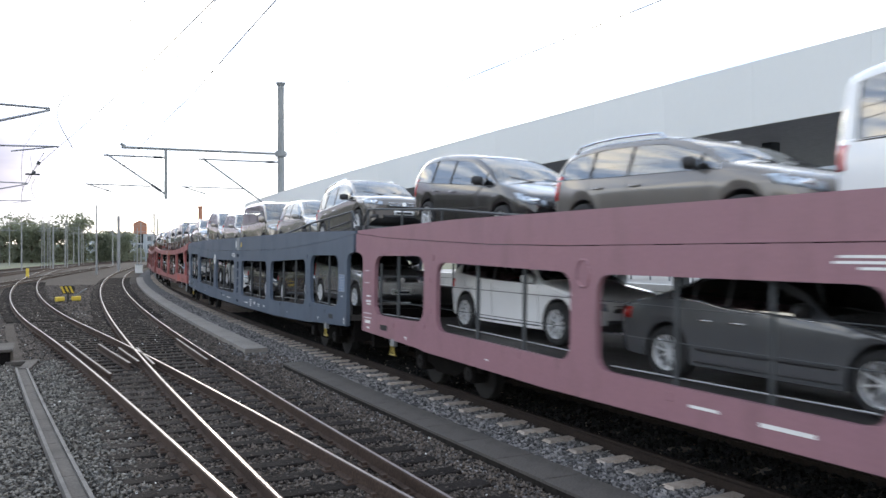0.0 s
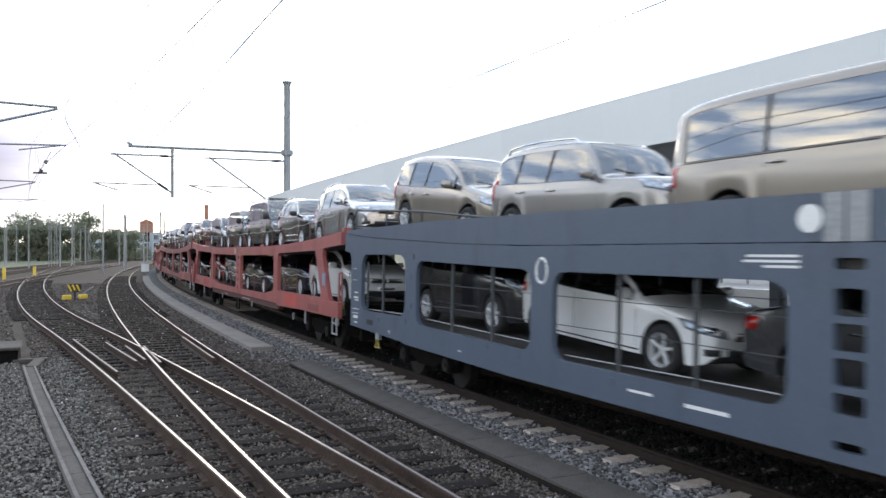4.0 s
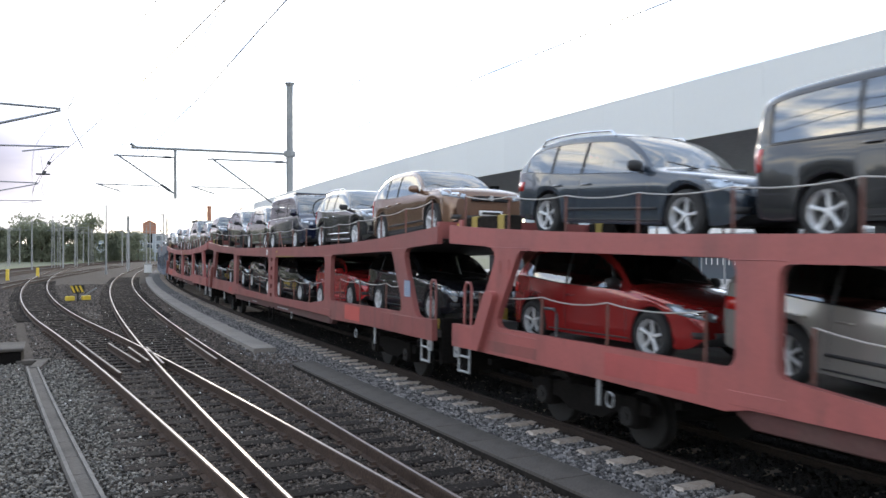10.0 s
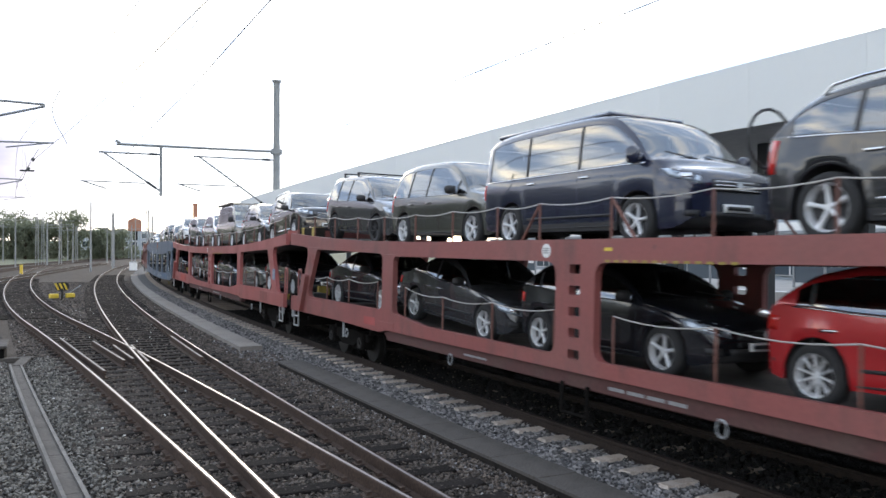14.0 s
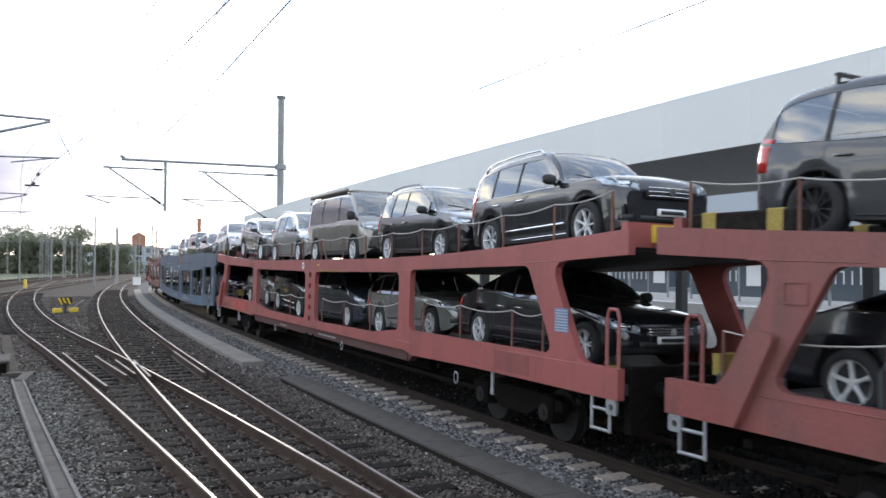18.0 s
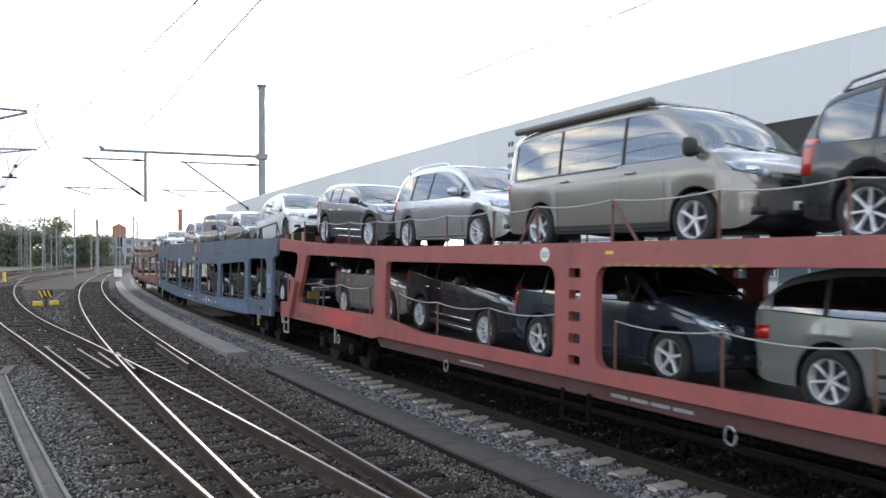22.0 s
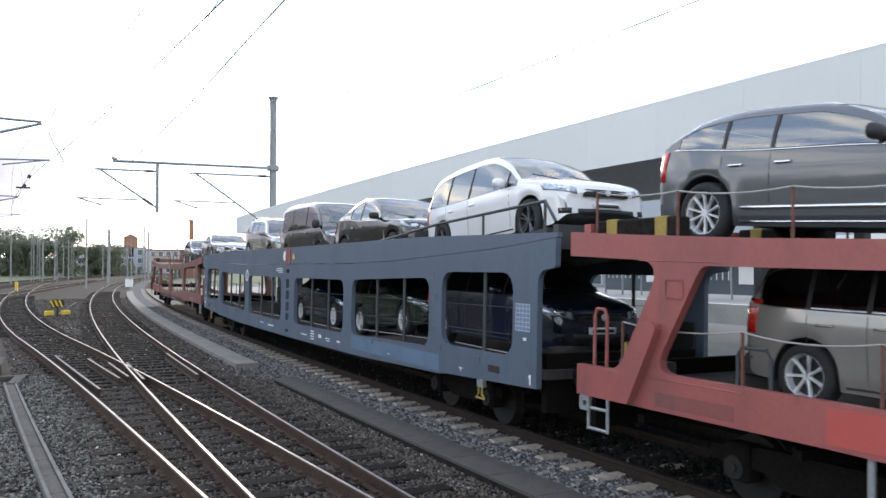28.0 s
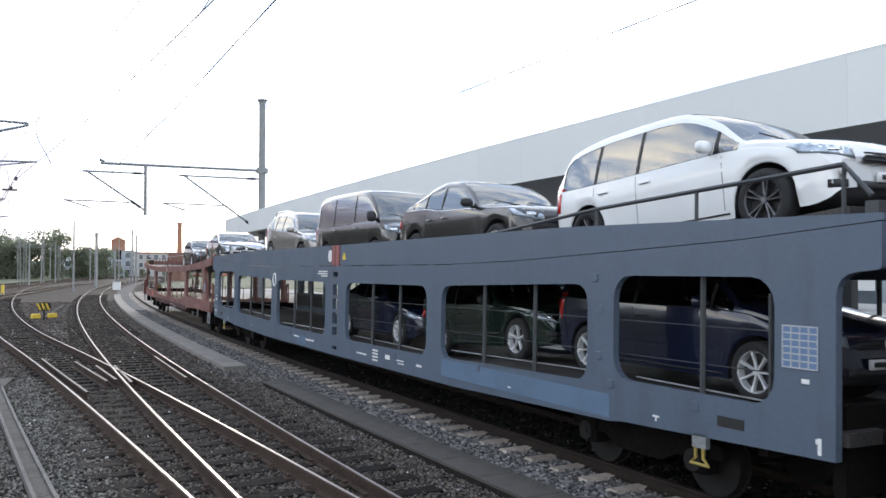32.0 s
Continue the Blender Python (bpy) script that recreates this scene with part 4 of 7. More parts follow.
def blue_side(y_in, y_out):
    low = [(-11.85, 0.83), (-9.2, 0.73), (-9.0, 0.70), (-7.6, 0.67), (-5.4, 0.615), (0, 0.60), (5.4, 0.615), (7.6, 0.67), (9.0, 0.70), (9.2, 0.73), (11.85, 0.83)]
    high = [(12.25, 2.80), (10.8, 2.69), (9.2, 2.62), (7.0, 2.53), (5.0, 2.49), (-5.0, 2.49), (-7.0, 2.53), (-9.2, 2.62), (-10.8, 2.69), (-12.25, 2.80)]
    line = [(x, z, 0) for x, z in low] + [(11.85, 2.38, 0.32), (12.25, 2.42, 0.05)] + [(x, z, 0) for x, z in high] + [(-12.25, 2.42, 0.05), (-11.85, 2.38, 0.32)]
    holes = []
    for s in (-1, 1):
        holes.append(round_rect(*sorted((s * 9.05, s * 11.24)), 1.19, 2.35, 0.26))
        holes.append(fillet([(s * 4.86, 2.16), (s * 8.58, 2.25), (s * 8.58, 1.10), (s * 4.86, 1.02)], 0.26))
        holes.append(fillet([(s * 0.62, 2.14), (s * 4.34, 2.15), (s * 4.34, 0.99), (s * 0.62, 0.97)], 0.26))
    for z0, z1 in ((0.71, 0.79), (1.02, 1.20), (1.26, 1.50), (1.56, 1.80), (1.86, 2.10), (2.26, 2.36)):
        holes.append(round_rect(-0.15, 0.15, z0, z1, 0.03, 2))
    return plate(fillet(line, 0), y_in, y_out, holes)


def blue_wagon(label, paint, patches, group, bracket):
    w = thing("car_transporter_wagon", Matrix(), label, "railway wagon", group)
    for s in (1, -1):
        part("side_wall", blue_side(*sorted((s * 1.42, s * 1.50))), paint, w, "painted steel side wall with rounded window openings")
        top = [(12.25, 2.812), (10.8, 2.702), (9.2, 2.632), (7.0, 2.542), (5.0, 2.502), (-5.0, 2.502), (-7.0, 2.542), (-9.2, 2.632), (-10.8, 2.702), (-12.25, 2.812),
               (-12.25, 2.87), (-8.0, 2.945), (0, 2.935), (8.0, 2.945), (12.25, 2.87)]
        part("upper_side_plate", plate(top, *sorted((s * 1.40, s * 1.475))), paint, w, "set-back upper side plate")
        for a, b in ((9.12, 11.3),):
            for q in (-1, 1):
                part("window_bar", rods([((q * 10.3, s * 1.40, 1.13), (q * 10.3, s * 1.40, 2.36))], 0.03, 6), M_POST, w, "dark upright bar")
                part("window_bar", rods([((q * 11.12, s * 1.40, 1.13), (q * 11.12, s * 1.40, 2.20))], 0.022, 6), M_POST, w)
        for x in (6.05, 7.35, 1.85, 3.1):
            for q in (-1, 1):
                part("window_bar", rods([((q * x, s * 1.40, 0.97), (q * x, s * 1.40, 2.24))], 0.03, 6), M_POST, w)
        for q in (-1, 1):
            for z in (1.42, 1.80):
                part("guard_rod", rods([((q * 0.6, s * 1.38, z), (q * 11.4, s * 1.38, z + 0.06))], 0.006, 5), M_POST, w)
            for x0, x1 in ((9.3, 11.1), (5.0, 8.4), (0.8, 4.2)):
                part("sill_strip", rods([((q * x0, s * 1.37, low_z(x0) + 0.16), (q * x1, s * 1.37, low_z(x1) + 0.14))], 0.010, 5), M_GALV, w, "bare worn metal strip")
            bm = bmesh.new()
            x = q * 10.35
            box(bm, x - 0.09, x + 0.09, *sorted((s * 1.44, s * 1.50)), 0.66, 0.80)
            part("jack_point", tidy(bm), M_GALV, w)
            pts = [Vector((x + a, s * 1.49, z)) for a, z in ((-0.05, 0.66), (-0.05, 0.56), (-0.12, 0.50), (0.12, 0.50), (0.05, 0.56), (0.05, 0.66))]
            part("tow_hook", chain(pts, 0.017, 6), M_DULL_YELLOW, w, "yellow towing hook")
            x = -11.5 if q < 0 else 11.5
            if q < 0:
                strip_text(w, "notice_plate", [(x - 0.19, x + 0.17, 1.56, 1.92)], M_LABELBLUE, s * 1.502, "white grid notice on blue")
                strip_text(w, "notice_print", [(x - 0.19, x + 0.17, 1.56 + 0.06 * k, 1.573 + 0.06 * k) for k in range(7)] + [(x - 0.19 + 0.088 * k, x - 0.178 + 0.088 * k, 1.56, 1.92) for k in range(5)], M_FADED, s * 1.506)
                strip_text(w, "end_mark", [(x - 0.22, x - 0.185, 0.86, 1.0), (x - 0.185, x - 0.165, 0.95, 0.99)], M_WHITE, s * 1.502, "white figure 1")
                strip_text(w, "lamp_bracket", [(x - 0.11, x - 0.03, 1.44, 1.48)], M_WHITE, s * 1.51)
            strip_text(w, "jack_mark", [(q * 9.75 - 0.05, q * 9.75 + 0.05, 0.865, 0.885), (q * 9.75 - 0.01, q * 9.75 + 0.01, 0.825, 0.865), (q * 6.9 - 0.04, q * 6.9 + 0.04, 0.80, 0.82)], M_WHITE, s * 1.502)
        for q in (-1, 1):
            for x, z in ((10.3, 1.06), (9.02, 1.12), (8.80, 1.42), (8.82, 1.95), (8.72, 2.32), (6.05, 0.98), (3.1, 0.87)):
                part("stud_plate", soft_box(q * x - 0.045, q * x + 0.045, *sorted((s * 1.498, s * 1.515)), z - 0.05, z + 0.05, 0.006), paint, w, "small welded plate")
        for x0, x1, z0, z1 in patches:
            strip_text(w, "paint_patch", [(x0, x1, z0, z1)], M_BLUE_PATCH, s * 1.5012, "brighter repainted patch")
        bm = bmesh.new()
        rod(bm, (0.42, s * 1.475, 2.71), (0.42, s * 1.482, 2.71), 0.13, 20)
        part("round_sign", tidy(bm), M_WHITE, w, "round white sign")
        bm = bmesh.new()
        for x in (-0.17, 0.06):
            box(bm, x, x + 0.2, *sorted((s * 1.47, s * 1.50)), 2.50, 2.93)
        part("centre_bracket", tidy(bm), bracket, w, "joint bracket")
        strip_text(w, "warning_label", [(-0.52, -0.34, 2.62, 2.70), (-0.48, -0.38, 2.70, 2.76)], M_YELLOW, s * 1.477)
        strip_text(w, "data_lettering", [(0.5, 1.1, 2.36, 2.385), (0.5, 1.15, 2.31, 2.335), (0.5, 0.9, 2.26, 2.285), (1.3, 1.9, 0.77, 0.81), (2.4, 2.8, 0.80, 0.83), (-1.8, -1.3, 0.76, 0.79), (-2.9, -2.7, 0.78, 0.86), (-2.35, -2.1, 0.70, 0.73), (-2.35, -2.1, 0.76, 0.79), (-2.35, -2.1, 0.82, 0.85), (-2.35, -2.1, 0.88, 0.91), (-3.5, -3.2, 0.80, 0.82), (-3.5, -3.25, 0.75, 0.77), (-4.2, -4.0, 0.78, 0.82)], M_WHITE, s * 1.502)
        bm = bmesh.new()
        pts = [Vector((4.6 + 0.13 * math.cos(a), s * 1.503, 2.15 + 0.17 * math.sin(a))) for a in [k * math.pi / 8 for k in range(17)]]
        part("ring_mark", chain(pts, 0.02, 4), M_PINK if paint is M_PINK else M_WHITE, w, "pale ring mark")
        # rising hand rails at the ends of the upper deck
        for q in (-1, 1):
            base = [Vector((q * x, s * 1.40, z)) for x, z in ((12.1, 3.02), (11.85, 3.30), (8.6, 3.14), (6.6, 2.97), (5.6, 2.90))]
            part("guard_rail", chain(base, 0.024, 6), M_POST, w, "dark tube guard rail")
            for x, z in ((11.85, 3.30), (10.2, 3.22), (8.6, 3.14)):
                part("guard_post", rods([((q * x, s * 1.40, 2.7), (q * x, s * 1.40, z))], 0.02, 6), M_POST, w)
    for q in (-1, 1):
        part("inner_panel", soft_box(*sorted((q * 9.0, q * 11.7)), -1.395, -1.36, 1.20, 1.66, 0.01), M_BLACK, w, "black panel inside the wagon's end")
        strip_text(w, "end_slot", [(q * 10.75 - 0.16, q * 10.75 + 0.16, 0.92, 1.02)], M_BLACK, 1.502, "dark slot")
    strip_text(w, "end_lettering", [(11.42, 11.62, 1.53, 1.56), (11.40, 11.66, 1.42, 1.46), (11.40, 11.6, 1.37, 1.40), (11.38, 11.74, 1.10, 1.115), (11.38, 11.74, 1.19, 1.205), (11.42, 11.68, 1.0, 1.06), (11.45, 11.6, 0.90, 0.93), (11.50, 11.72, 1.80, 1.812), (11.50, 11.72, 2.04, 2.052)], M_WHITE, 1.502)
    part("upper_deck", deck_sheet(blue_deck_z, 0, 0.16), M_DECK, w, "dark ribbed steel upper deck")
    part("lower_deck", deck_sheet(low_z, 0, 0.12), M_DECK, w, "dark ribbed steel lower deck")
    for x in (-12.1, 12.1):
        bm = bmesh.new()
        box(bm, x - 0.06, x + 0.06, -1.4, 1.4, 2.66, 2.98)
        part("end_flap", tidy(bm), M_POST, w)
    underframe(w, 11.8)
    return w, bogie(w, -9.0) + bogie(w, 9.0)


WAGONS = []
wr = random.Random(21)
for index, kind in enumerate("PBRRRBR"):
    if kind == "R":
        patch = {2: (-8.3, -7.0, 0.93, 1.24), 3: (-8.2, -7.2, 0.93, 1.25), 4: (7.2, 8.6, 0.93, 1.24), 6: (6.5, 7.4, 0.93, 1.2)}[index]
        WAGONS.append(red_wagon(("faded red open double-deck car transporter wagon with guard ropes" if index < 6 else
                                 "faded red open car transporter wagon, mostly empty, at the train's end"), patch, "car transporter wagons", {3: M_RED_WORN, 6: M_RED_DULL}.get(index, M_RED),
                                [(wx, wx + wr.uniform(0.5, 1.5), 0.945, wr.choice((1.10, 1.22)), wm) for wx, wm in ((-10.6 + wr.uniform(0, 1.2), M_RED_WORN), (6.3 + wr.uniform(0, 0.4), M_RED_BRIGHT), (9.2 + wr.uniform(0, 0.5), M_RED_WORN))]))
    elif kind == "B":
        WAGONS.append(blue_wagon("grey-blue double-deck car transporter wagon with rounded openings", M_BLUE if index == 5 else M_BLUE_DEEP, [(-9.0, -4.9, 0.74, 1.0), (1.9, 2.6, 0.66, 0.86)] if index == 5 else [],
                                 "car transporter wagons", M_RED if index == 5 else M_GALV))
    else:
        WAGONS.append(blue_wagon("bleached pink double-deck car transporter wagon with rounded openings", M_PINK, [], "car transporter wagons", M_PINK))

# ---- cars ----
M_TYRE = material("tyre_rubber", (0.02, 0.02, 0.021), 0.85, grain=0.2)
M_RIM = material("alloy_rim", (0.70, 0.71, 0.73), 0.36, 0.35, grain=0.05, stains=0.2, stain_scale=6)
M_RIM_DARK = material("dark_alloy_rim", (0.16, 0.16, 0.17), 0.35, 0.9, grain=0.05)
M_GLASS = bpy.data.materials.new("tinted_car_glass")
M_GLASS.use_nodes = True
gn, gl = M_GLASS.node_tree.nodes, M_GLASS.node_tree.links
gn.clear()
g_clear, g_gloss, g_fac, g_mix, g_out = (gn.new("ShaderNode" + k) for k in ("BsdfTransparent", "BsdfGlossy", "Fresnel", "MixShader", "OutputMaterial"))
g_clear.inputs["Color"].default_value, g_gloss.inputs["Roughness"].default_value = (0.42, 0.46, 0.46, 1), 0.02
g_fac.inputs["IOR"].default_value = 3.5
gl.new(g_fac.outputs[0], g_mix.inputs[0])
gl.new(g_clear.outputs[0], g_mix.inputs[1])
gl.new(g_gloss.outputs[0], g_mix.inputs[2])
gl.new(g_mix.outputs[0], g_out.inputs["Surface"])
M_AWNING = material("awning_case_metal", (0.15, 0.13, 0.12), 0.55, 0.2, grain=0.08)
M_SEAT = material("dark_seat_cloth", (0.02, 0.02, 0.022), 0.9, grain=0.2, scale=40)
M_TRIM = material("black_plastic_trim", (0.022, 0.022, 0.024), 0.6, grain=0.15)
M_LAMP = material("headlamp_lens", (0.34, 0.40, 0.47), 0.14, 0.4, grain=0.5, scale=9, coat=1.0)
M_TAIL = material("tail_lamp_lens", (0.45, 0.015, 0.012), 0.12, coat=1.0)
M_CHROME = material("chrome_trim", (0.75, 0.76, 0.78), 0.12, 1.0)
M_PLATE = material("number_plate", (0.72, 0.73, 0.74), 0.4)
PAINTS = {}


def paint(color):
    if color not in PAINTS:
        rgb, metal = {"black": ((0.009, 0.010, 0.014), 0.0), "white": ((0.78, 0.79, 0.80), 0.0), "silver": ((0.52, 0.53, 0.55), 0.75), "grey": ((0.11, 0.115, 0.125), 0.35),
                      "dark_grey": ((0.045, 0.047, 0.053), 0.2), "navy": ((0.008, 0.012, 0.034), 0.1), "red": ((0.42, 0.022, 0.026), 0.2), "dark_red": ((0.28, 0.020, 0.020), 0.3),
                      "brown": ((0.17, 0.095, 0.06), 0.4), "beige": ((0.31, 0.275, 0.235), 0.5), "dark_brown": ((0.022, 0.019, 0.020), 0.1), "grey_brown": ((0.16, 0.147, 0.138), 0.35), "taupe": ((0.25, 0.235, 0.215), 0.4), "green": ((0.012, 0.028, 0.020), 0.3),
                      "dark_olive": ((0.06, 0.062, 0.055), 0.3), "olive": ((0.24, 0.25, 0.24), 0.4), "steel_blue": ((0.03, 0.042, 0.06), 0.2), "warm_silver": ((0.32, 0.305, 0.29), 0.5)}[color]
        PAINTS[color] = material(color + "_car_paint", rgb, 0.25, metal, grain=0.02, scale=80, stains=0.08, stain_scale=2, coat=1.0)
    return PAINTS[color]


STYLES = {  # roof height, belt, cowl behind front axle, screen run, roof end, glass foot, tail (behind rear axle), tail height, cowl height, nose height, half width, front overhang
    "hatch": (1.47, 0.92, 0.42, 0.90, 0.10, 0.58, 0.72, 1.00, 0.98, 0.77, 0.88, 0.86),
    "mpv": (1.68, 0.98, 0.22, 1.05, 0.50, 0.76, 0.86, 1.05, 1.06, 0.86, 0.90, 0.90),
    "suv": (1.67, 1.02, 0.50, 0.84, 0.28, 0.78, 0.88, 1.08, 1.10, 0.95, 0.92, 0.86),
    "boxy_suv": (1.70, 1.02, 0.58, 0.62, 0.62, 0.78, 0.86, 1.10, 1.09, 0.97, 0.91, 0.82),
    "estate": (1.49, 0.90, 0.60, 0.88, 0.55, 0.92, 1.02, 0.98, 0.96, 0.76, 0.90, 0.90),
    "sedan": (1.44, 0.90, 0.60, 0.88, -0.50, 0.42, 1.02, 0.98, 0.94, 0.74, 0.89, 0.86),
    "coupe_suv": (1.68, 1.06, 0.58, 0.92, -0.45, 0.74, 0.95, 1.12, 1.10, 0.94, 0.94, 0.90),
    "van": (1.90, 1.10, -0.22, 0.90, 0.86, 0.98, 1.04, 1.12, 1.15, 0.97, 0.95, 0.88),
}


def tyre_mesh(r):
    bm = bmesh.new()
    prof = [(-0.10, r * 0.66), (-0.105, r * 0.86), (-0.085, r * 0.97), (-0.05, r), (0.05, r), (0.085, r * 0.97), (0.105, r * 0.86), (0.10, r * 0.66)]
    n = 28
    rings = [[bm.verts.new((math.cos(2 * math.pi * k / n) * q, y, math.sin(2 * math.pi * k / n) * q)) for k in range(n)] for y, q in prof]
    for a, b in zip(rings, rings[1:] + rings[:1]):
        for k in range(n):
            bm.faces.new((a[k], a[(k + 1) % n], b[(k + 1) % n], b[k]))
    return mesh_of(tidy(bm, True), "tyre", M_TYRE)


def rim_mesh(r, spokes, twin, mat):
    """Outer ring, dished back, hub and tapered ridged spokes; the outer face looks along +y."""
    bm = bmesh.new()
    q = r * 0.70
    n = 28
    rings = [[bm.verts.new((math.cos(2 * math.pi * k / n) * a, y, math.sin(2 * math.pi * k / n) * a)) for k in range(n)]
             for y, a in ((0.092, q), (0.102, q * 0.975), (0.096, q * 0.925), (0.02, q * 0.87), (0.0, 0.01))]
    for a, b in zip(rings[:-1], rings[1:]):
        for k in range(n):
            bm.faces.new((a[k], a[(k + 1) % n], b[(k + 1) % n], b[k]))
    for f in bm.faces:
        f.material_index = 1 if all(v.co.y < 0.03 for v in f.verts) else 0
    rod(bm, (0, 0.02, 0), (0, 0.082, 0), q * 0.20, 14, q * 0.15)
    for k in range(spokes):
        for off in ((-0.17, 0.17) if twin else (0.0,)):
            a = 2 * math.pi * k / spokes + off
            m = Matrix.Rotation(-a, 4, "Y")
            w0, w1 = (0.055, 0.06) if twin else (0.62 / (spokes + 1.5), 0.78 / (spokes + 1.5))
            ends = []
            for x, w, y in ((q * 0.10, q * w0, 0.072), (q * 0.55, q * w0 * 0.82, 0.078), (q * 0.95, q * w1, 0.094)):
                ends.append([bm.verts.new(m @ Vector(p)) for p in ((x, y - 0.04, -w), (x, y - 0.008, -w * 0.9), (x, y, -w * 0.35), (x, y, w * 0.35), (x, y - 0.008, w * 0.9), (x, y - 0.04, w))])
            for e, f in zip(ends[:-1], ends[1:]):
                for j in range(6):
                    bm.faces.new((e[j], e[(j + 1) % 6], f[(j + 1) % 6], f[j]))
            bm.faces.new(ends[0][::-1])
            bm.faces.new(ends[-1])
    return mesh_of(tidy(bm), "rim", mat, M_TRIM)


TYRES, RIMS = {}, {}


def wheel_meshes(r, kind):
    if r not in TYRES:
        TYRES[r] = tyre_mesh(r)
    if (r, kind) not in RIMS:
        spokes, twin, mat = {"five": (5, False, M_RIM), "twin": (5, True, M_RIM), "ten": (10, False, M_RIM), "seven": (7, False, M_RIM), "dark": (5, True, M_RIM_DARK), "steel": (12, False, M_TRIM)}[kind]
        RIMS[(r, kind)] = rim_mesh(r, spokes, twin, mat)
    return TYRES[r], RIMS[(r, kind)]


def flowing(points):
    """A smooth curve through points that never overshoots them."""
    px, pz = np.array([p[0] for p in points], float), np.array([p[1] for p in points], float)
    h = np.diff(px)
    d = np.diff(pz) / h
    m = np.zeros(len(px))
    m[0], m[-1] = d[0], d[-1]
    for i in range(1, len(px) - 1):
        if d[i - 1] * d[i] > 0:
            a, b = 2 * h[i] + h[i - 1], h[i] + 2 * h[i - 1]
            m[i] = (a + b) / (a / d[i - 1] + b / d[i])

    def at(x):
        x = np.clip(x, px[0], px[-1])
        i = np.clip(np.searchsorted(px, x) - 1, 0, len(h) - 1)
        u = (x - px[i]) / h[i]
        return (pz[i] * (1 + 2 * u) * (1 - u) ** 2 + h[i] * m[i] * u * (1 - u) ** 2 + pz[i + 1] * u * u * (3 - 2 * u) + h[i] * m[i + 1] * u * u * (u - 1))
    return at


# columns of a car's half cross-section, from the floor's middle up to the roof's middle
LIP, BELT, GLASS_LOW, GLASS_TOP, ROOF_EDGE, CENTRE = 4, 10, 11, 13, 14, 18


def car(label, style, color, wb, category="car", rim="five", wheel_r=0.325, rails=False, high=0.0, box_rack=False, awning=False, lid=False, cover=False, bike=False, chrome=False):
    roof, belt, cowl, screen, r_end, r_foot, tail, tail_z, cowl_z, nose_z, hw, f_over = [0.945 * v for v in STYLES[style]]
    roof += high
    van, suv = style == "van", "suv" in style
    wheel_r = round(wheel_r * 0.97, 3)
    bulge_f, bulge_r = (0.13, 0.05) if not van else (0.10, 0.03)
    xf, xr = -wb / 2 - f_over + bulge_f, wb / 2 + tail - bulge_r
    xc = -wb / 2 + cowl
    xw = xc + screen
    xe, xg = wb / 2 + r_end, min(wb / 2 + r_foot, xr - 0.05)
    top = flowing([(xf, nose_z - 0.17), (xf + 0.03, nose_z - 0.075), (xf + 0.10, nose_z - 0.015), (xf + 0.28, nose_z + 0.05), (xc - 0.10, cowl_z - 0.02), (xc, cowl_z), (xc + screen * 0.5, cowl_z + (roof - cowl_z) * 0.545),
                   (xw - 0.03, roof - 0.075), (xw + 0.10, roof - 0.045), (xw + 0.45, roof - 0.014), ((xw + xe) / 2 + 0.15, roof), (xe - 0.35, roof - 0.032), (xe - 0.06, roof - 0.085), (xe + 0.04, roof - 0.13),
                   (xg, tail_z + 0.03), (xr - 0.02, tail_z - 0.08), (xr, tail_z - 0.18)])
    bottom = flowing([(xf, 0.33), (xf + 0.06, 0.25), (xf + 0.25, 0.20), (-wb / 2 + 0.45, 0.20), (wb / 2 - 0.45, 0.21), (xr - 0.25, 0.25), (xr - 0.04, 0.31), (xr, 0.38)])
    width = flowing([(xf, hw * 0.80), (xf + 0.02, hw * 0.87), (xf + 0.07, hw * 0.925), (xf + 0.22, hw * 0.97), (-wb / 2 + 0.10, hw * 0.988), (0, hw), (wb / 2 - 0.1, hw), (xr - 0.35, hw * 0.975), (xr - 0.12, hw * 0.945), (xr - 0.03, hw * 0.89), (xr, hw * 0.80)])
    rise = {"van": 0.0, "mpv": 0.05, "boxy_suv": 0.04}.get(style, 0.11)
    shoulder = flowing([(xf, nose_z - 0.26), (xf + 0.10, nose_z - 0.11), (xf + 0.40, nose_z - 0.02), (xc - 0.10, belt - 0.035), (xc + 0.35, belt), ((xw + xe) / 2, belt + rise * 0.4), (xe, belt + rise), (xg, belt + rise + 0.02), (xr, tail_z - 0.22)])
    forward = flowing([(xf, bulge_f), (xc, bulge_f), (xw, 0.05), (xw + 0.5, 0.0), (xe - 0.5, 0.0), (xe, -0.03), (xr, -bulge_r)])
    arch_r = wheel_r + (0.055 if not suv else 0.065)

    cuts = [xc + screen * 0.22, xw + (xe - xw) * 0.20 + 0.24, xw + (xe - xw) * 0.64 + 0.12, xe + (xg - xe) * 0.42]
    if van:
        cuts = [xc + screen * 0.17, xw + 0.55, xw + (xe - xw) * 0.60, xe - 0.10]
    elif style in ("hatch", "sedan", "coupe_suv"):
        cuts[2] = xw + (xe - xw) * 0.80 + 0.22
        cuts[3] = xe + (xg - xe) * (0.50 if style != "hatch" else 0.30)
    panes = [(a + 0.025, b - 0.025) for a, b in zip(cuts[:-1], cuts[1:])]
    if style == "mpv":
        cuts[0] = xc + screen * 0.42
        panes[0] = (cuts[0] + 0.025, panes[0][1])
        panes.insert(0, (xc + screen * 0.10, cuts[0] - 0.02))
    glass_f, glass_r = (xc + 0.05, xw - 0.03), (xe + 0.05, xg - 0.03)
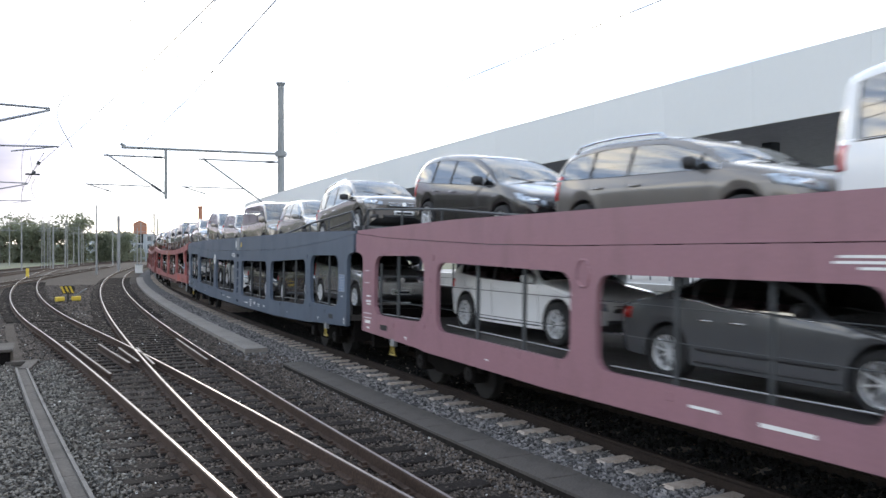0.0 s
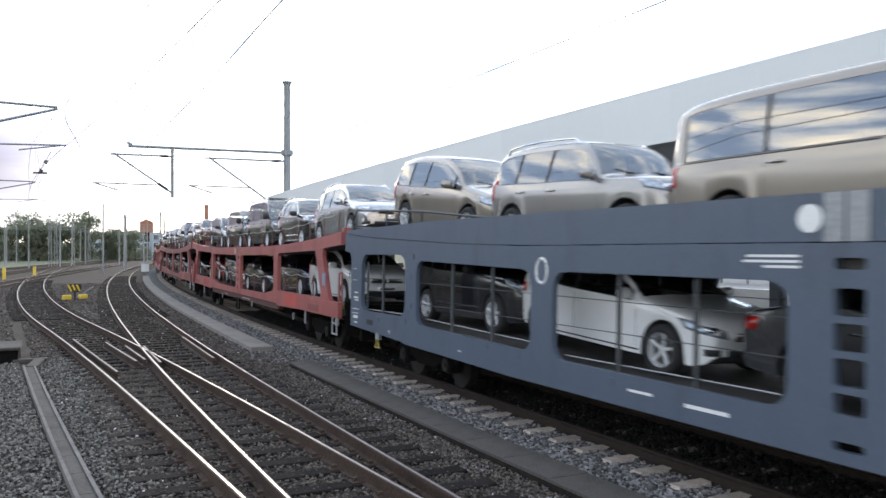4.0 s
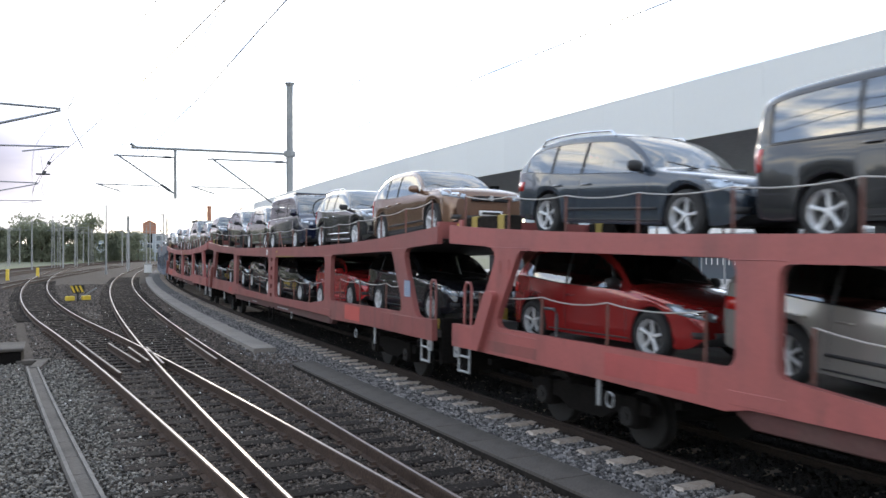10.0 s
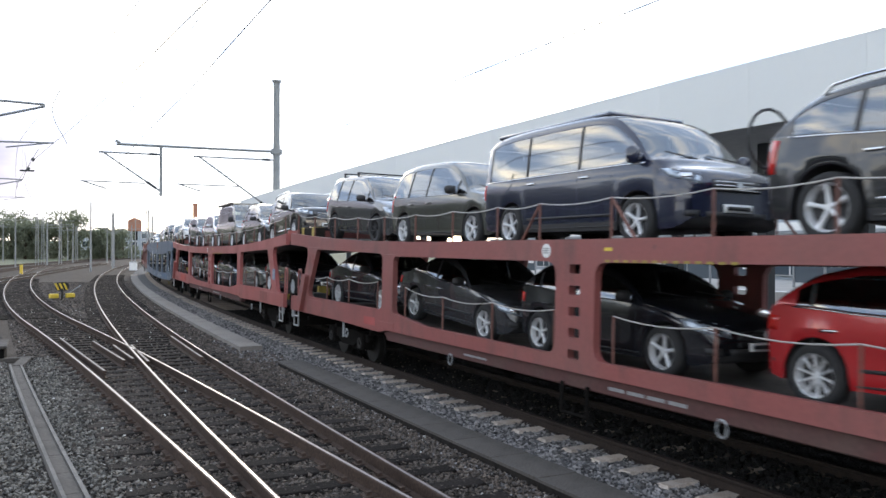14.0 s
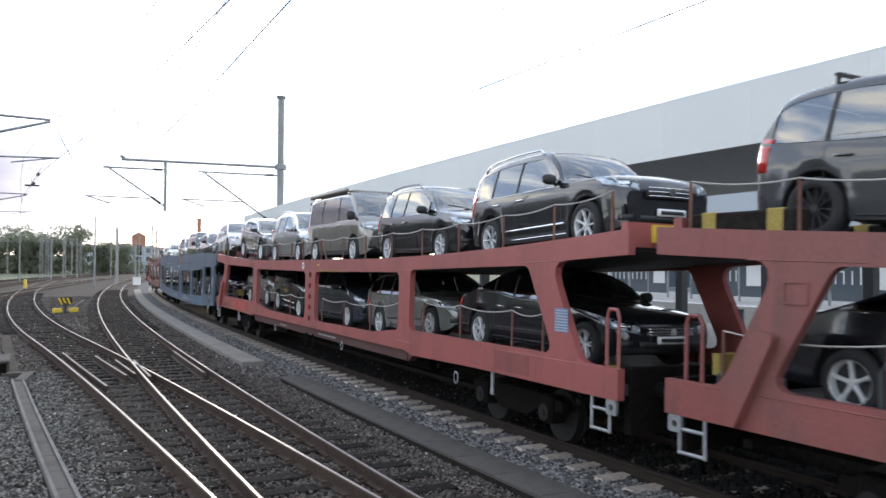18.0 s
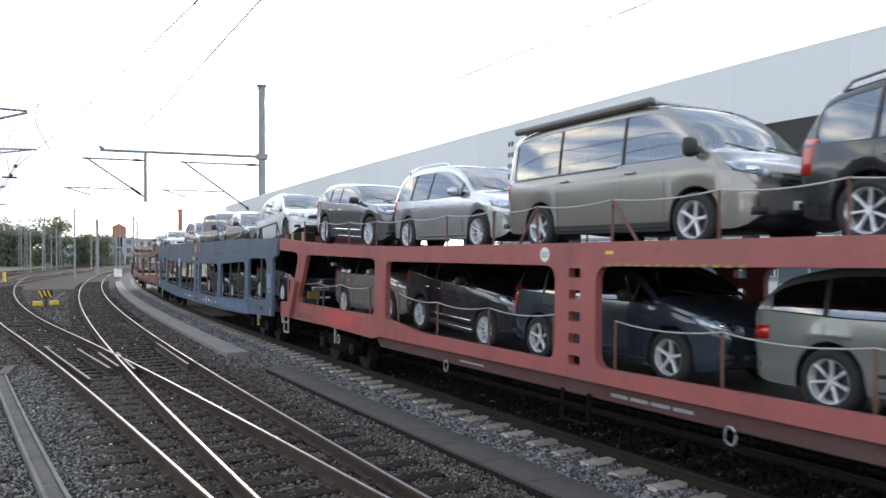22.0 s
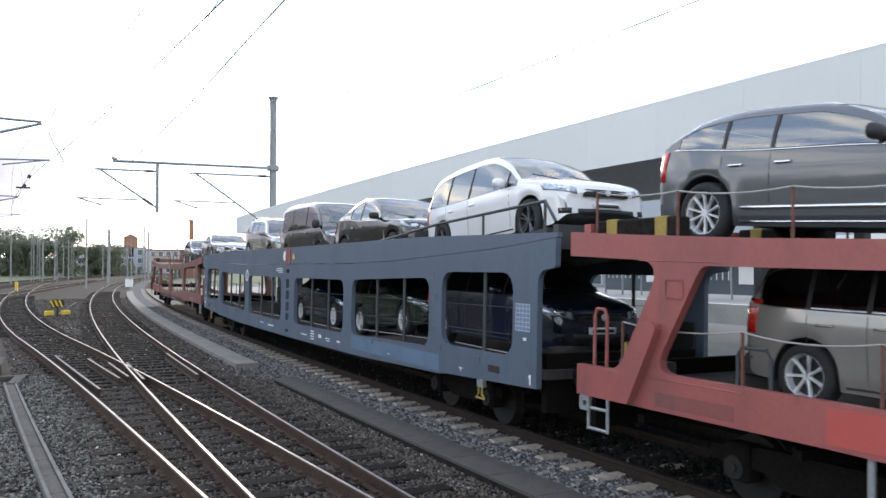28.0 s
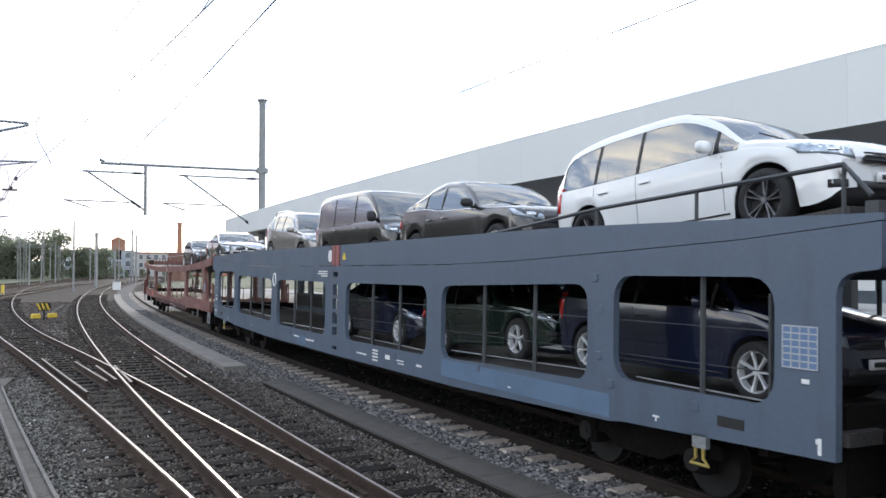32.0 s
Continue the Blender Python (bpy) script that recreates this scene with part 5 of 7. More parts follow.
    stations = [xf, xf + 0.012, xf + 0.03, xf + 0.06, xf + 0.1, xf + 0.16, xf + 0.24, xf + 0.34, xc - 0.1, xc, xc + screen * 0.2, xc + screen * 0.4, xc + screen * 0.6, xc + screen * 0.8, xw, xw + 0.08, xw + 0.2, xw + 0.45,
                (xw + xe) / 2, xe - 0.5, xe - 0.25, xe - 0.1, xe, xe + 0.05, (xe * 2 + xg) / 3, (xe + 2 * xg) / 3, xg, xr - 0.2, xr - 0.12, xr - 0.06, xr - 0.03, xr - 0.012, xr, 0.0, *glass_f, *glass_r, *[q for pair in panes for q in pair]]
    for cx in (-wb / 2, wb / 2):
        stations += [cx + s * arch_r for s in (-1, 1)] + [cx + s * (arch_r + 0.005) for s in (-1, 1)] + [cx + s * (arch_r + 0.06) for s in (-1, 1)]
        stations += [cx + arch_r * math.cos(radians(a)) for a in (15, 30, 45, 60, 75, 90, 105, 120, 135, 150, 165)]
    xs = []
    for x in sorted(stations):
        if xf <= x <= xr and (not xs or x - xs[-1] > 0.0045):
            xs.append(x)
    xs = np.array(xs)

    def section(x):
        """Half cross-section at x, from the floor's middle to the roof's."""
        zt, zb, w = float(top(x)), float(bottom(x)), float(width(x))
        sh = min(float(shoulder(x)), zt - 0.05)
        za, near = zb, None
        for cx in (-wb / 2, wb / 2):
            if abs(x - cx) <= arch_r + 0.001:
                za = max(zb, wheel_r + math.sqrt(max(0.0, arch_r ** 2 - (x - cx) ** 2)))
            if abs(x - cx) < arch_r + 0.25:
                near = cx
        h = max(0.0, zt - sh - 0.06)
        levels = [za, zb + 0.11, 0.43, 0.56, belt - 0.20, belt - 0.09]
        zs = []
        for k, z in enumerate(levels):
            zs.append(min(max(z, za + 0.013 * k), sh - 0.012 * (6 - k)) if k else za)
        out = []
        for z, f in zip(zs, (0.955, 0.975, 0.978, 0.985, 1.0, 0.994)):
            y = w * f
            if near is not None:
                dist = math.hypot(x - near, z - wheel_r) - arch_r
                y += (0.022 if suv else 0.016) * math.exp(-(dist / 0.045) ** 2)
            out.append((y, z))
        yb = w * 0.978
        inward = 0.016 * min(1.0, h / 0.12)
        ze = zt - 0.040 - 0.035 * min(1.0, h / 0.3)
        lean = 0.30 if not van else 0.12
        ye = yb - inward - lean * h
        g0 = (yb - inward, sh + 0.012 * min(1.0, 0.3 + h / 0.1))
        gz = g0[1] + (ze - g0[1]) * 0.91
        glass = [(g0[0] + (ye - g0[0]) * t + 0.009 * 4 * t * (1 - t) * min(1.0, h / 0.3), g0[1] + (gz - g0[1]) * t / 0.91) for t in (0.0, 0.455, 0.91)]
        floor_z = max(zb + 0.02, 0.20)
        return ([(0, floor_z), (w * 0.64, floor_z), (w * 0.64, max(floor_z + 0.003, za - 0.004)), (out[0][0] - 0.03, za + 0.004)] + out + [(yb, sh)] + glass
                + [(ye, ze), (ye * 0.945, zt - 0.020), (ye * 0.80, zt - 0.002), (ye * 0.45, zt + 0.010), (0, zt + 0.014)])

    rings = np.array([section(x) for x in xs])
    fwd = forward(xs)

    def place(i, k):
        y, z = rings[i][k]
        return xs[i] - fwd[i] * (1 - min(1.0, (y / hw) ** 2)), y, z

    c = thing("van" if van else "car", Matrix(), label, category)
    bm = bmesh.new()
    n = 2 * CENTRE
    rows = []
    for i in range(len(xs)):
        half = [place(i, k) for k in range(CENTRE + 1)]
        rows.append([bm.verts.new(p) for p in half] + [bm.verts.new((x, -y, z)) for x, y, z in half[-2:0:-1]])
    panel_of = {}
    for i, (a, b) in enumerate(zip(rows[:-1], rows[1:])):
        mid = (xs[i] + xs[i + 1]) / 2
        pane = next((j for j, (p, q) in enumerate(panes) if p < mid < q), None)
        for k in range(n):
            col = k if k < CENTRE else n - 1 - k
            if GLASS_LOW <= col < GLASS_TOP and pane is not None:
                panel_of.setdefault(("side_window", pane, k < CENTRE), []).append((i, col))
                continue
            if ROOF_EDGE < col and (glass_f[0] < mid < glass_f[1] or glass_r[0] < mid < glass_r[1]):
                panel_of.setdefault(("windscreen" if mid < 0 else "rear_window", 0, None), []).append((i, col))
                continue
            f = bm.faces.new((a[k], a[(k + 1) % n], b[(k + 1) % n], b[k]))
            f.smooth = True
            dark = col < LIP or (GLASS_LOW <= col < GLASS_TOP and panes[0][1] < mid < panes[-1][0]) or (col == LIP and (suv or van) and abs(mid) < wb / 2)
            if col == BELT and panes[0][0] < mid < panes[-1][1]:
                dark = True
            if (van or style == "mpv") and GLASS_LOW <= col < GLASS_TOP and panes[-1][0] < mid < panes[-1][1] + 0.03:
                dark = True
            f.material_index = 1 if dark else 0
    for ring_a, ring_b in zip(rows[:-1], rows[1:]):
        for k in (3, LIP, BELT, GLASS_LOW, GLASS_TOP):
            for kk in (k, n - k):
                e = bm.edges.get((ring_a[kk], ring_b[kk]))
                if e:
                    e.smooth = False
    for face in (bm.faces.new(rows[0][::-1]), bm.faces.new(rows[-1])):
        face.smooth = False
    bmesh.ops.recalc_face_normals(bm, faces=bm.faces)
    part("body", mesh_of(bm, "body", paint(color), M_TRIM), None, c)
    # panes, a little sunk in their frames
    for (name, _, near_side), cells in panel_of.items():
        bm = bmesh.new()
        made = {}

        def corner(i, k, s):
            if (i, k, s) not in made:
                x, y, z = place(i, k)
                sink = (0, -0.006, 0) if name == "side_window" else (0.004 if name == "windscreen" else -0.004, 0, -0.004)
                made[(i, k, s)] = bm.verts.new((x + sink[0], s * (y + sink[1]) if y > 0.001 else 0.0, z + sink[2]))
            return made[(i, k, s if rings[i][k][0] > 0.001 else 1)] if (i, k, s if rings[i][k][0] > 0.001 else 1) in made else made[(i, k, s)]
        done = set()
        for i, col in cells:
            for s in ((1 if near_side else -1,) if near_side is not None else (1, -1)):
                if (i, col, s) in done:
                    continue
                done.add((i, col, s))
                f = bm.faces.new((corner(i, col, s), corner(i, col + 1, s), corner(i + 1, col + 1, s), corner(i + 1, col, s)))
                f.smooth = True
        bmesh.ops.remove_doubles(bm, verts=bm.verts[:], dist=0.0005)
        bmesh.ops.recalc_face_normals(bm, faces=bm.faces)
        part(name, bm, M_GLASS, c)

    tops = rings[:, CENTRE, 1]

    def half_width(i, z):
        return float(np.interp(z, rings[i, LIP:, 1], rings[i, LIP:, 0]))

    def flank(x, z):
        """Point and outward way on the car's side."""
        i = int(np.clip(np.searchsorted(xs, x) - 1, 0, len(xs) - 2))
        u = (x - xs[i]) / (xs[i + 1] - xs[i])
        return Vector((x, half_width(i, z) * (1 - u) + half_width(i + 1, z) * u, z)), Vector((0, 1, 0))

    ahead = [i for i in range(len(xs)) if xs[i] < xf + 0.9]
    behind = [i for i in range(len(xs) - 1, -1, -1) if xs[i] > xr - 0.7]

    def wrapped(order, sign):
        """Maps a run from the car's middle round its corner, at a height, to a point of the skin."""
        lines = {}

        def at(q, z):
            key = round(z, 3)
            if key not in lines:
                pts = []
                for i in order:
                    if tops[i] < z:
                        continue
                    w = half_width(i, z)
                    if not pts:
                        for t in (0, 0.25, 0.5, 0.75):
                            pts.append((xs[i] - fwd[i] * (1 - (t * w / hw) ** 2), t * w))
                    pts.append((xs[i] - fwd[i] * (1 - min(1, (w / hw) ** 2)), w))
                p = np.array(pts)
                lines[key] = p, np.concatenate([[0], np.cumsum(np.hypot(*np.diff(p, axis=0).T))])
            p, run_to = lines[key]
            s, a = (1, q) if q >= 0 else (-1, -q)
            x, y = np.interp(a, run_to, p[:, 0]), np.interp(a, run_to, p[:, 1])
            x2, y2 = np.interp(a + 0.03, run_to, p[:, 0]), np.interp(a + 0.03, run_to, p[:, 1])
            x1, y1 = np.interp(max(0, a - 0.03), run_to, p[:, 0]), np.interp(max(0, a - 0.03), run_to, p[:, 1])
            way = Vector((-(y2 - y1) * sign, (x2 - x1) * sign, 0))
            way = way.normalized() if way.length > 1e-6 else Vector((-sign, 0, 0))
            return Vector((x, y * s, z)), Vector((way.x, way.y * s, 0))
        return at

    front, rear = wrapped(ahead, 1), wrapped(behind, -1)

    def panel(name, skin, a0, a1, low, up, side, mat, out_by=0.006, label="", m=6, k=2, deep=0.022, parent=None):
        """A piece that lies on the skin between two lines, with turned-in edges."""
        bm = bmesh.new()
        grid, back = [], []
        for i in range(m + 1):
            a = a0 + (a1 - a0) * i / m
            lo, hi = (f(i / m) if callable(f) else f for f in (low, up))
            line, sunk = [], []
            for j in range(k + 1):
                p, way = skin(a, lo + (hi - lo) * j / k)
                for lst, by in ((line, out_by), (sunk, out_by - deep)):
                    q = p + way * by
                    lst.append(bm.verts.new((q.x, q.y * side, q.z)))
            grid.append(line)
            back.append(sunk)
        for i in range(m):
            for j in range(k):
                bm.faces.new((grid[i][j], grid[i + 1][j], grid[i + 1][j + 1], grid[i][j + 1])).smooth = True
        for i in range(m):
            for j in (0, k):
                bm.faces.new((grid[i][j], grid[i + 1][j], back[i + 1][j], back[i][j]))
        for j in range(k):
            for i in (0, m):
                bm.faces.new((grid[i][j], grid[i][j + 1], back[i][j + 1], back[i][j]))
        bmesh.ops.delete(bm, geom=[v for v in bm.verts if not v.link_faces], context="VERTS")
        bmesh.ops.recalc_face_normals(bm, faces=bm.faces)
        return part(name, bm, mat, parent or c, label)

    bright = M_CHROME if chrome else M_TRIM
    lamp_in, lamp_out = (0.50, 1.04) if not van else (0.56, 0.98)
    for side in (1, -1):
        for x in cuts[1:-1]:
            panel("door_gap", flank, x - 0.004, x + 0.004, 0.30, belt - 0.01, side, M_TRIM, 0.0015, m=1, k=6, deep=0.01)
            panel("door_handle", flank, x - 0.26 if x < cuts[2] or van else x - 0.30, x - 0.08 if x < cuts[2] or van else x - 0.12, belt - 0.125, belt - 0.10, side, M_CHROME if chrome else paint(color), 0.026, m=3, k=1, deep=0.02)
        panel("door_gap", flank, max(cuts[0] - 0.12, -wb / 2 + arch_r + 0.08), max(cuts[0] - 0.12, -wb / 2 + arch_r + 0.08) + 0.008, 0.30, belt - 0.03, side, M_TRIM, 0.0015, m=1, k=6, deep=0.01)
        if van:
            panel("sliding_rail", flank, cuts[1] + 0.1, xr - 0.25, belt - 0.02, belt - 0.005, side, M_TRIM, 0.004, m=6, k=1, deep=0.01)
        lamp = panel("headlamp", front, lamp_in, lamp_out, lambda t: nose_z - 0.195 + 0.10 * t, lambda t: nose_z - 0.045 + 0.085 * t - 0.03 * t ** 4, side, M_LAMP, 0.007, "clear glass headlamp", m=8, k=3)
        panel("reflector", front, lamp_in + 0.12, lamp_in + 0.26, nose_z - 0.115, nose_z - 0.055, side, M_CHROME, 0.010, "bright lamp reflector", m=3, k=2, deep=0.012, parent=lamp)
        if style in ("mpv", "suv", "van", "boxy_suv", "hatch"):
            panel("tail_lamp", rear, 0.60, 0.93, tail_z - (0.30 if style != "hatch" else 0.20), lambda t: tail_z - 0.02 + (0.10 if suv or style == "mpv" else 0.0) - 0.04 * t, side, M_TAIL, 0.008, "red tail lamp", m=6, k=3)
        else:
            panel("tail_lamp", rear, 0.50, 1.00, tail_z - 0.24, tail_z - 0.10, side, M_TAIL, 0.008, "red tail lamp", m=6, k=2)
        panel("fog_lamp", front, 0.60, 0.80, 0.34, 0.42, side, M_TRIM, 0.004, "dark fog lamp recess", m=3, k=1)
        if chrome or style == "coupe_suv":
            panel("window_trim", flank, cuts[0] - 0.08, cuts[-1] + 0.02, lambda t: float(shoulder(cuts[0] - 0.08 + (cuts[-1] - cuts[0] + 0.1) * t)) - 0.016, lambda t: float(shoulder(cuts[0] - 0.08 + (cuts[-1] - cuts[0] + 0.1) * t)) - 0.001, side, M_CHROME, 0.006, "chrome window strip", m=12, k=1, deep=0.014)
        if chrome or suv or style == "estate":
            panel("side_moulding", flank, -wb / 2 + arch_r + 0.10, wb / 2 - arch_r - 0.10, 0.385, 0.42, side, M_CHROME if chrome and suv else M_TRIM, 0.012, m=6, k=1, deep=0.02)
        panel("sill_strip", flank, -wb / 2 + arch_r + 0.06, wb / 2 - arch_r - 0.06, 0.245, 0.265, side, M_CHROME if chrome and suv else M_TRIM, 0.006, m=4, k=1, deep=0.012)
        # mirror on its arm
        mx = max(cuts[0] + 0.04, panes[1][0] + 0.02 if style == "mpv" else -9)
        at, _ = flank(mx + 0.05, belt + 0.02)
        bm = bmesh.new()
        bmesh.ops.create_uvsphere(bm, u_segments=14, v_segments=8, radius=1.0)
        for v in bm.verts:
            v.co = Vector([math.copysign(abs(t) ** 0.75, t) for t in v.co])
            v.co = Vector((v.co.x * (0.075 if v.co.x < 0 else 0.035) + mx, v.co.y * 0.115 * (1 if not van else 0.9) + at.y + 0.115, v.co.z * (0.075 if not van else 0.115) + belt + 0.085))
        rod(bm, (mx + 0.02, at.y - 0.03, belt + 0.01), (mx - 0.01, at.y + 0.07, belt + 0.05), 0.024, 6)
        for v in bm.verts:
            v.co.y *= side
        part("door_mirror", tidy(bm, True), paint(color) if color in ("white", "silver", "navy", "red", "brown", "warm_silver", "beige") else M_TRIM, c)
        for x in (-wb / 2, wb / 2):
            tm, rm = wheel_meshes(wheel_r, rim)
            m = Matrix.Translation((x, side * (hw - 0.105), wheel_r)) @ (Matrix() if side > 0 else Matrix.Rotation(math.pi, 4, "Z"))
            wh = part("wheel", tm, None, c, at=m @ Matrix.Rotation(radians(31 * x + 17), 4, "Y"))
            part("rim", rm, None, wh, "spoked alloy rim")
        if rails:
            pts = []
            for t in (0, 0.06, 0.25, 0.5, 0.75, 0.94, 1):
                x = xw + 0.12 + (xe - xw - 0.22) * t
                i = int(np.argmin(abs(xs - x)))
                pts.append(Vector((x, side * (rings[i][ROOF_EDGE][0] - 0.025), float(top(x)) - 0.03 + (0.062 if 0 < t < 1 else 0.0))))
            part("roof_rail", chain(pts, 0.017, 6), M_CHROME if color != "black" or chrome else M_GALV, c, "raised roof rail")
    for y in (-0.36, 0.36):
        bm = bmesh.new()
        x = xw + 0.30
        box(bm, x - 0.55, x + 0.02, y - 0.24, y + 0.24, 0.36, belt - 0.34)
        box(bm, x - 0.02, x + 0.12, y - 0.23, y + 0.23, 0.40, belt + 0.06)
        box(bm, x + 0.02, x + 0.11, y - 0.13, y + 0.13, belt + 0.10, belt + 0.26)
        bmesh.ops.bevel(bm, geom=bm.edges[:], offset=0.03, segments=1, affect="EDGES")
        part("front_seat", tidy(bm), M_SEAT, c)
    bm = bmesh.new()
    box(bm, wb / 2 - 0.75, wb / 2 - 0.2, -hw * 0.62, hw * 0.62, 0.36, belt - 0.32)
    box(bm, wb / 2 - 0.25, wb / 2 - 0.10, -hw * 0.62, hw * 0.62, 0.40, belt + 0.02)
    for y in (-0.36, 0.36):
        box(bm, wb / 2 - 0.2, wb / 2 - 0.12, y - 0.12, y + 0.12, belt + 0.05, belt + 0.18)
    bmesh.ops.bevel(bm, geom=bm.edges[:], offset=0.025, segments=1, affect="EDGES")
    part("rear_bench", tidy(bm), M_SEAT, c)
    part("dashboard", soft_box(xc + 0.15, xc + 0.62, -hw * 0.84, hw * 0.84, belt - 0.35, belt - 0.03, 0.03), M_SEAT, c)
    part("steering_wheel", chain([Vector((xc + 0.72 + 0.06 * math.sin(a), 0.36 + 0.18 * math.cos(a), belt - 0.02 + 0.16 * math.sin(a))) for a in [k * math.pi / 6 for k in range(13)]], 0.016, 5), M_SEAT, c)
    # front: grille with bars and badge, intake, plate
    gz0, gz1 = nose_z - (0.215 if not van else 0.26), nose_z - (0.105 if not van else 0.12)
    if suv and chrome:
        gz0 -= 0.06
    grille = panel("grille", front, -0.40, 0.40, gz0, gz1, 1, M_TRIM, 0.004, m=8, k=2)
    for j in range(3):
        z = gz0 + (gz1 - gz0) * (j + 0.5) / 3
        panel("grille_bar", front, -0.37, 0.37, z - 0.007, z + 0.007, 1, bright, 0.014, m=8, k=1, deep=0.014, parent=grille)
    p, way = front(0.0, (gz0 + gz1) / 2)
    bm = bmesh.new()
    rod(bm, (p.x - 0.022, 0, p.z), (p.x - 0.008, 0, p.z), 0.05, 16)
    part("badge", tidy(bm), M_CHROME, grille, "plain round chrome badge")
    panel("air_intake", front, -0.50, 0.50, 0.335, 0.41, 1, M_TRIM, 0.004, m=8, k=1)
    plate_at = 0.455 if gz0 > 0.52 else 0.43
    pl = panel("number_plate", front, -0.24, 0.24, plate_at - 0.05, plate_at + 0.05, 1, M_PLATE, 0.016, m=6, k=1)
    panel("plate_bar", front, -0.19, 0.19, plate_at - 0.024, plate_at + 0.024, 1, M_BLACK, 0.019, m=6, k=1, deep=0.004, parent=pl)
    panel("rear_plate", rear, -0.24, 0.24, tail_z - 0.36, tail_z - 0.26, 1, M_PLATE, 0.012, m=6, k=1)
    panel("rear_bumper_strip", rear, -0.85, 0.85, 0.42, 0.46, 1, M_TRIM, 0.012, m=10, k=1)
    for side in (1, -1):
        # wipers lie at the screen's foot
        part("wiper", chain([Vector((xc - forward(xc) * 0.75 + 0.02, side * 0.35 - 0.25, cowl_z + 0.025)), Vector((xc - forward(xc) * 0.9 + 0.10, side * 0.35 + 0.25, cowl_z + 0.09))], 0.009, 4), M_TRIM, c)
    if box_rack:
        for x in (xw + 0.5, xe - 0.5):
            bm = bmesh.new()
            box(bm, x - 0.03, x + 0.03, -0.62, 0.62, roof + 0.035, roof + 0.065)
            for y in (-0.6, 0.6):
                rod(bm, (x, y, roof - 0.08), (x, y, roof + 0.05), 0.025, 6)
            part("roof_rack", tidy(bm), M_TRIM, c)
    if awning:
        part("awning_case", soft_box(xw + 0.1, xe - 0.05, hw * 0.80, hw * 0.80 + 0.12, roof - 0.05, roof + 0.045, 0.03), M_AWNING, c, "brown-grey rolled awning case")
    if awning or lid:
        part("raised_roof", soft_box(xw + 0.15, xe - 0.1, -hw * 0.76, hw * 0.76, roof - 0.04, roof + 0.03, 0.025), paint(color), c)
    if cover:
        # chequered cloth over the load on the tail
        x0 = wb / 2 + tail
        cloth = part("tail_cover", soft_box(x0 - 0.06, x0 + 0.12, 0.18, 0.72, belt - 0.02, roof - 0.12, 0.05), M_PLATE, c, "black and white chequered cover")
        for iz in range(4):
            z = belt + 0.08 + 0.17 * iz
            for ix in range(2):
                part("check", soft_box(x0 - 0.03 + 0.08 * ix, x0 + 0.015 + 0.08 * ix, 0.715, 0.726, z, z + 0.075, 0.002), M_BLACK, cloth)
            for iy in range(2):
                part("check", soft_box(x0 + 0.115, x0 + 0.126, 0.26 + 0.24 * iy, 0.38 + 0.24 * iy, z, z + 0.075, 0.002), M_BLACK, cloth)
    if bike:
        for y in (-0.5, 0.5):
            bm = bmesh.new()
            x = wb / 2 + tail + 0.14
            for k in range(16):
                a, b = 2 * math.pi * k / 16, 2 * math.pi * (k + 1) / 16
                rod(bm, (x, y + 0.33 * math.cos(a), 1.15 + 0.33 * math.sin(a)), (x, y + 0.33 * math.cos(b), 1.15 + 0.33 * math.sin(b)), 0.018, 5)
            part("bicycle_wheel", tidy(bm), M_TRIM, c)
        part("bicycle_rack", rods([((xr, -0.3, 0.75), (xr + 0.2, -0.3, 0.80)), ((xr, 0.3, 0.75), (xr + 0.2, 0.3, 0.80)), ((xr + 0.18, -0.6, 0.80), (xr + 0.18, 0.6, 0.80)), ((xr + 0.18, -0.5, 1.15), (xr + 0.18, 0.5, 1.15))], 0.02, 6), M_TRIM, c)
    return c


CARS = []


def load(wagon, deck, x, *args, **kw):
    c = car(*args, **kw)
    wb = args[3]
    top_of = low_z if deck == "low" else (blue_deck_z if wagon in (0, 1, 5) else deck_z)
    z1, z2 = top_of(x - wb / 2), top_of(x + wb / 2)
    local = Matrix.Translation((x, 0, (z1 + z2) / 2 + 0.003)) @ Matrix.Rotation(-math.atan2(z2 - z1, wb), 4, "Y")
    CARS.append((c, wagon, local))


UP, LOW = " on the upper deck", " on the lower deck"
load(0, "up", -0.8, "white panel van" + UP, "van", "white", 3.0, category="van")
load(0, "up", 4.15, "warm grey compact people carrier with roof rails" + UP, "mpv", "grey_brown", 2.75, rails=True, high=-0.13)
load(0, "up", 9.0, "very dark grey people carrier" + UP, "mpv", "dark_brown", 2.65, wheel_r=0.32, high=-0.08)
load(0, "low", 2.5, "dark olive grey saloon car" + LOW, "sedan", "grey", 2.72, rim="ten", chrome=True)
load(0, "low", 7.45, "white hatchback car" + LOW, "hatch", "white", 2.68, rim="ten")
load(1, "up", -9.2, "brown-grey people carrier with roof rails" + UP, "mpv", "grey_brown", 2.75, rim="seven", rails=True, chrome=True)
load(1, "up", -4.7, "silver compact people carrier" + UP, "mpv", "warm_silver", 2.65)
load(1, "up", 0.4, "beige metallic minibus van" + UP, "van", "beige", 3.1, category="van")
load(1, "up", 5.1, "silver boxy off-road car with roof rails" + UP, "boxy_suv", "warm_silver", 2.75, rails=True)
load(1, "up", 9.3, "pale gold compact people carrier" + UP, "mpv", "beige", 2.65)
load(1, "low", -9.15, "silver off-road car" + LOW, "suv", "silver", 2.75, rim="ten")
load(1, "low", -5.1, "black estate car" + LOW, "estate", "black", 2.65, chrome=True)
load(1, "low", -0.28, "dark grey saloon car" + LOW, "sedan", "dark_grey", 2.42, rim="seven")
load(1, "low", 4.35, "white hatchback car" + LOW, "hatch", "white", 2.62)
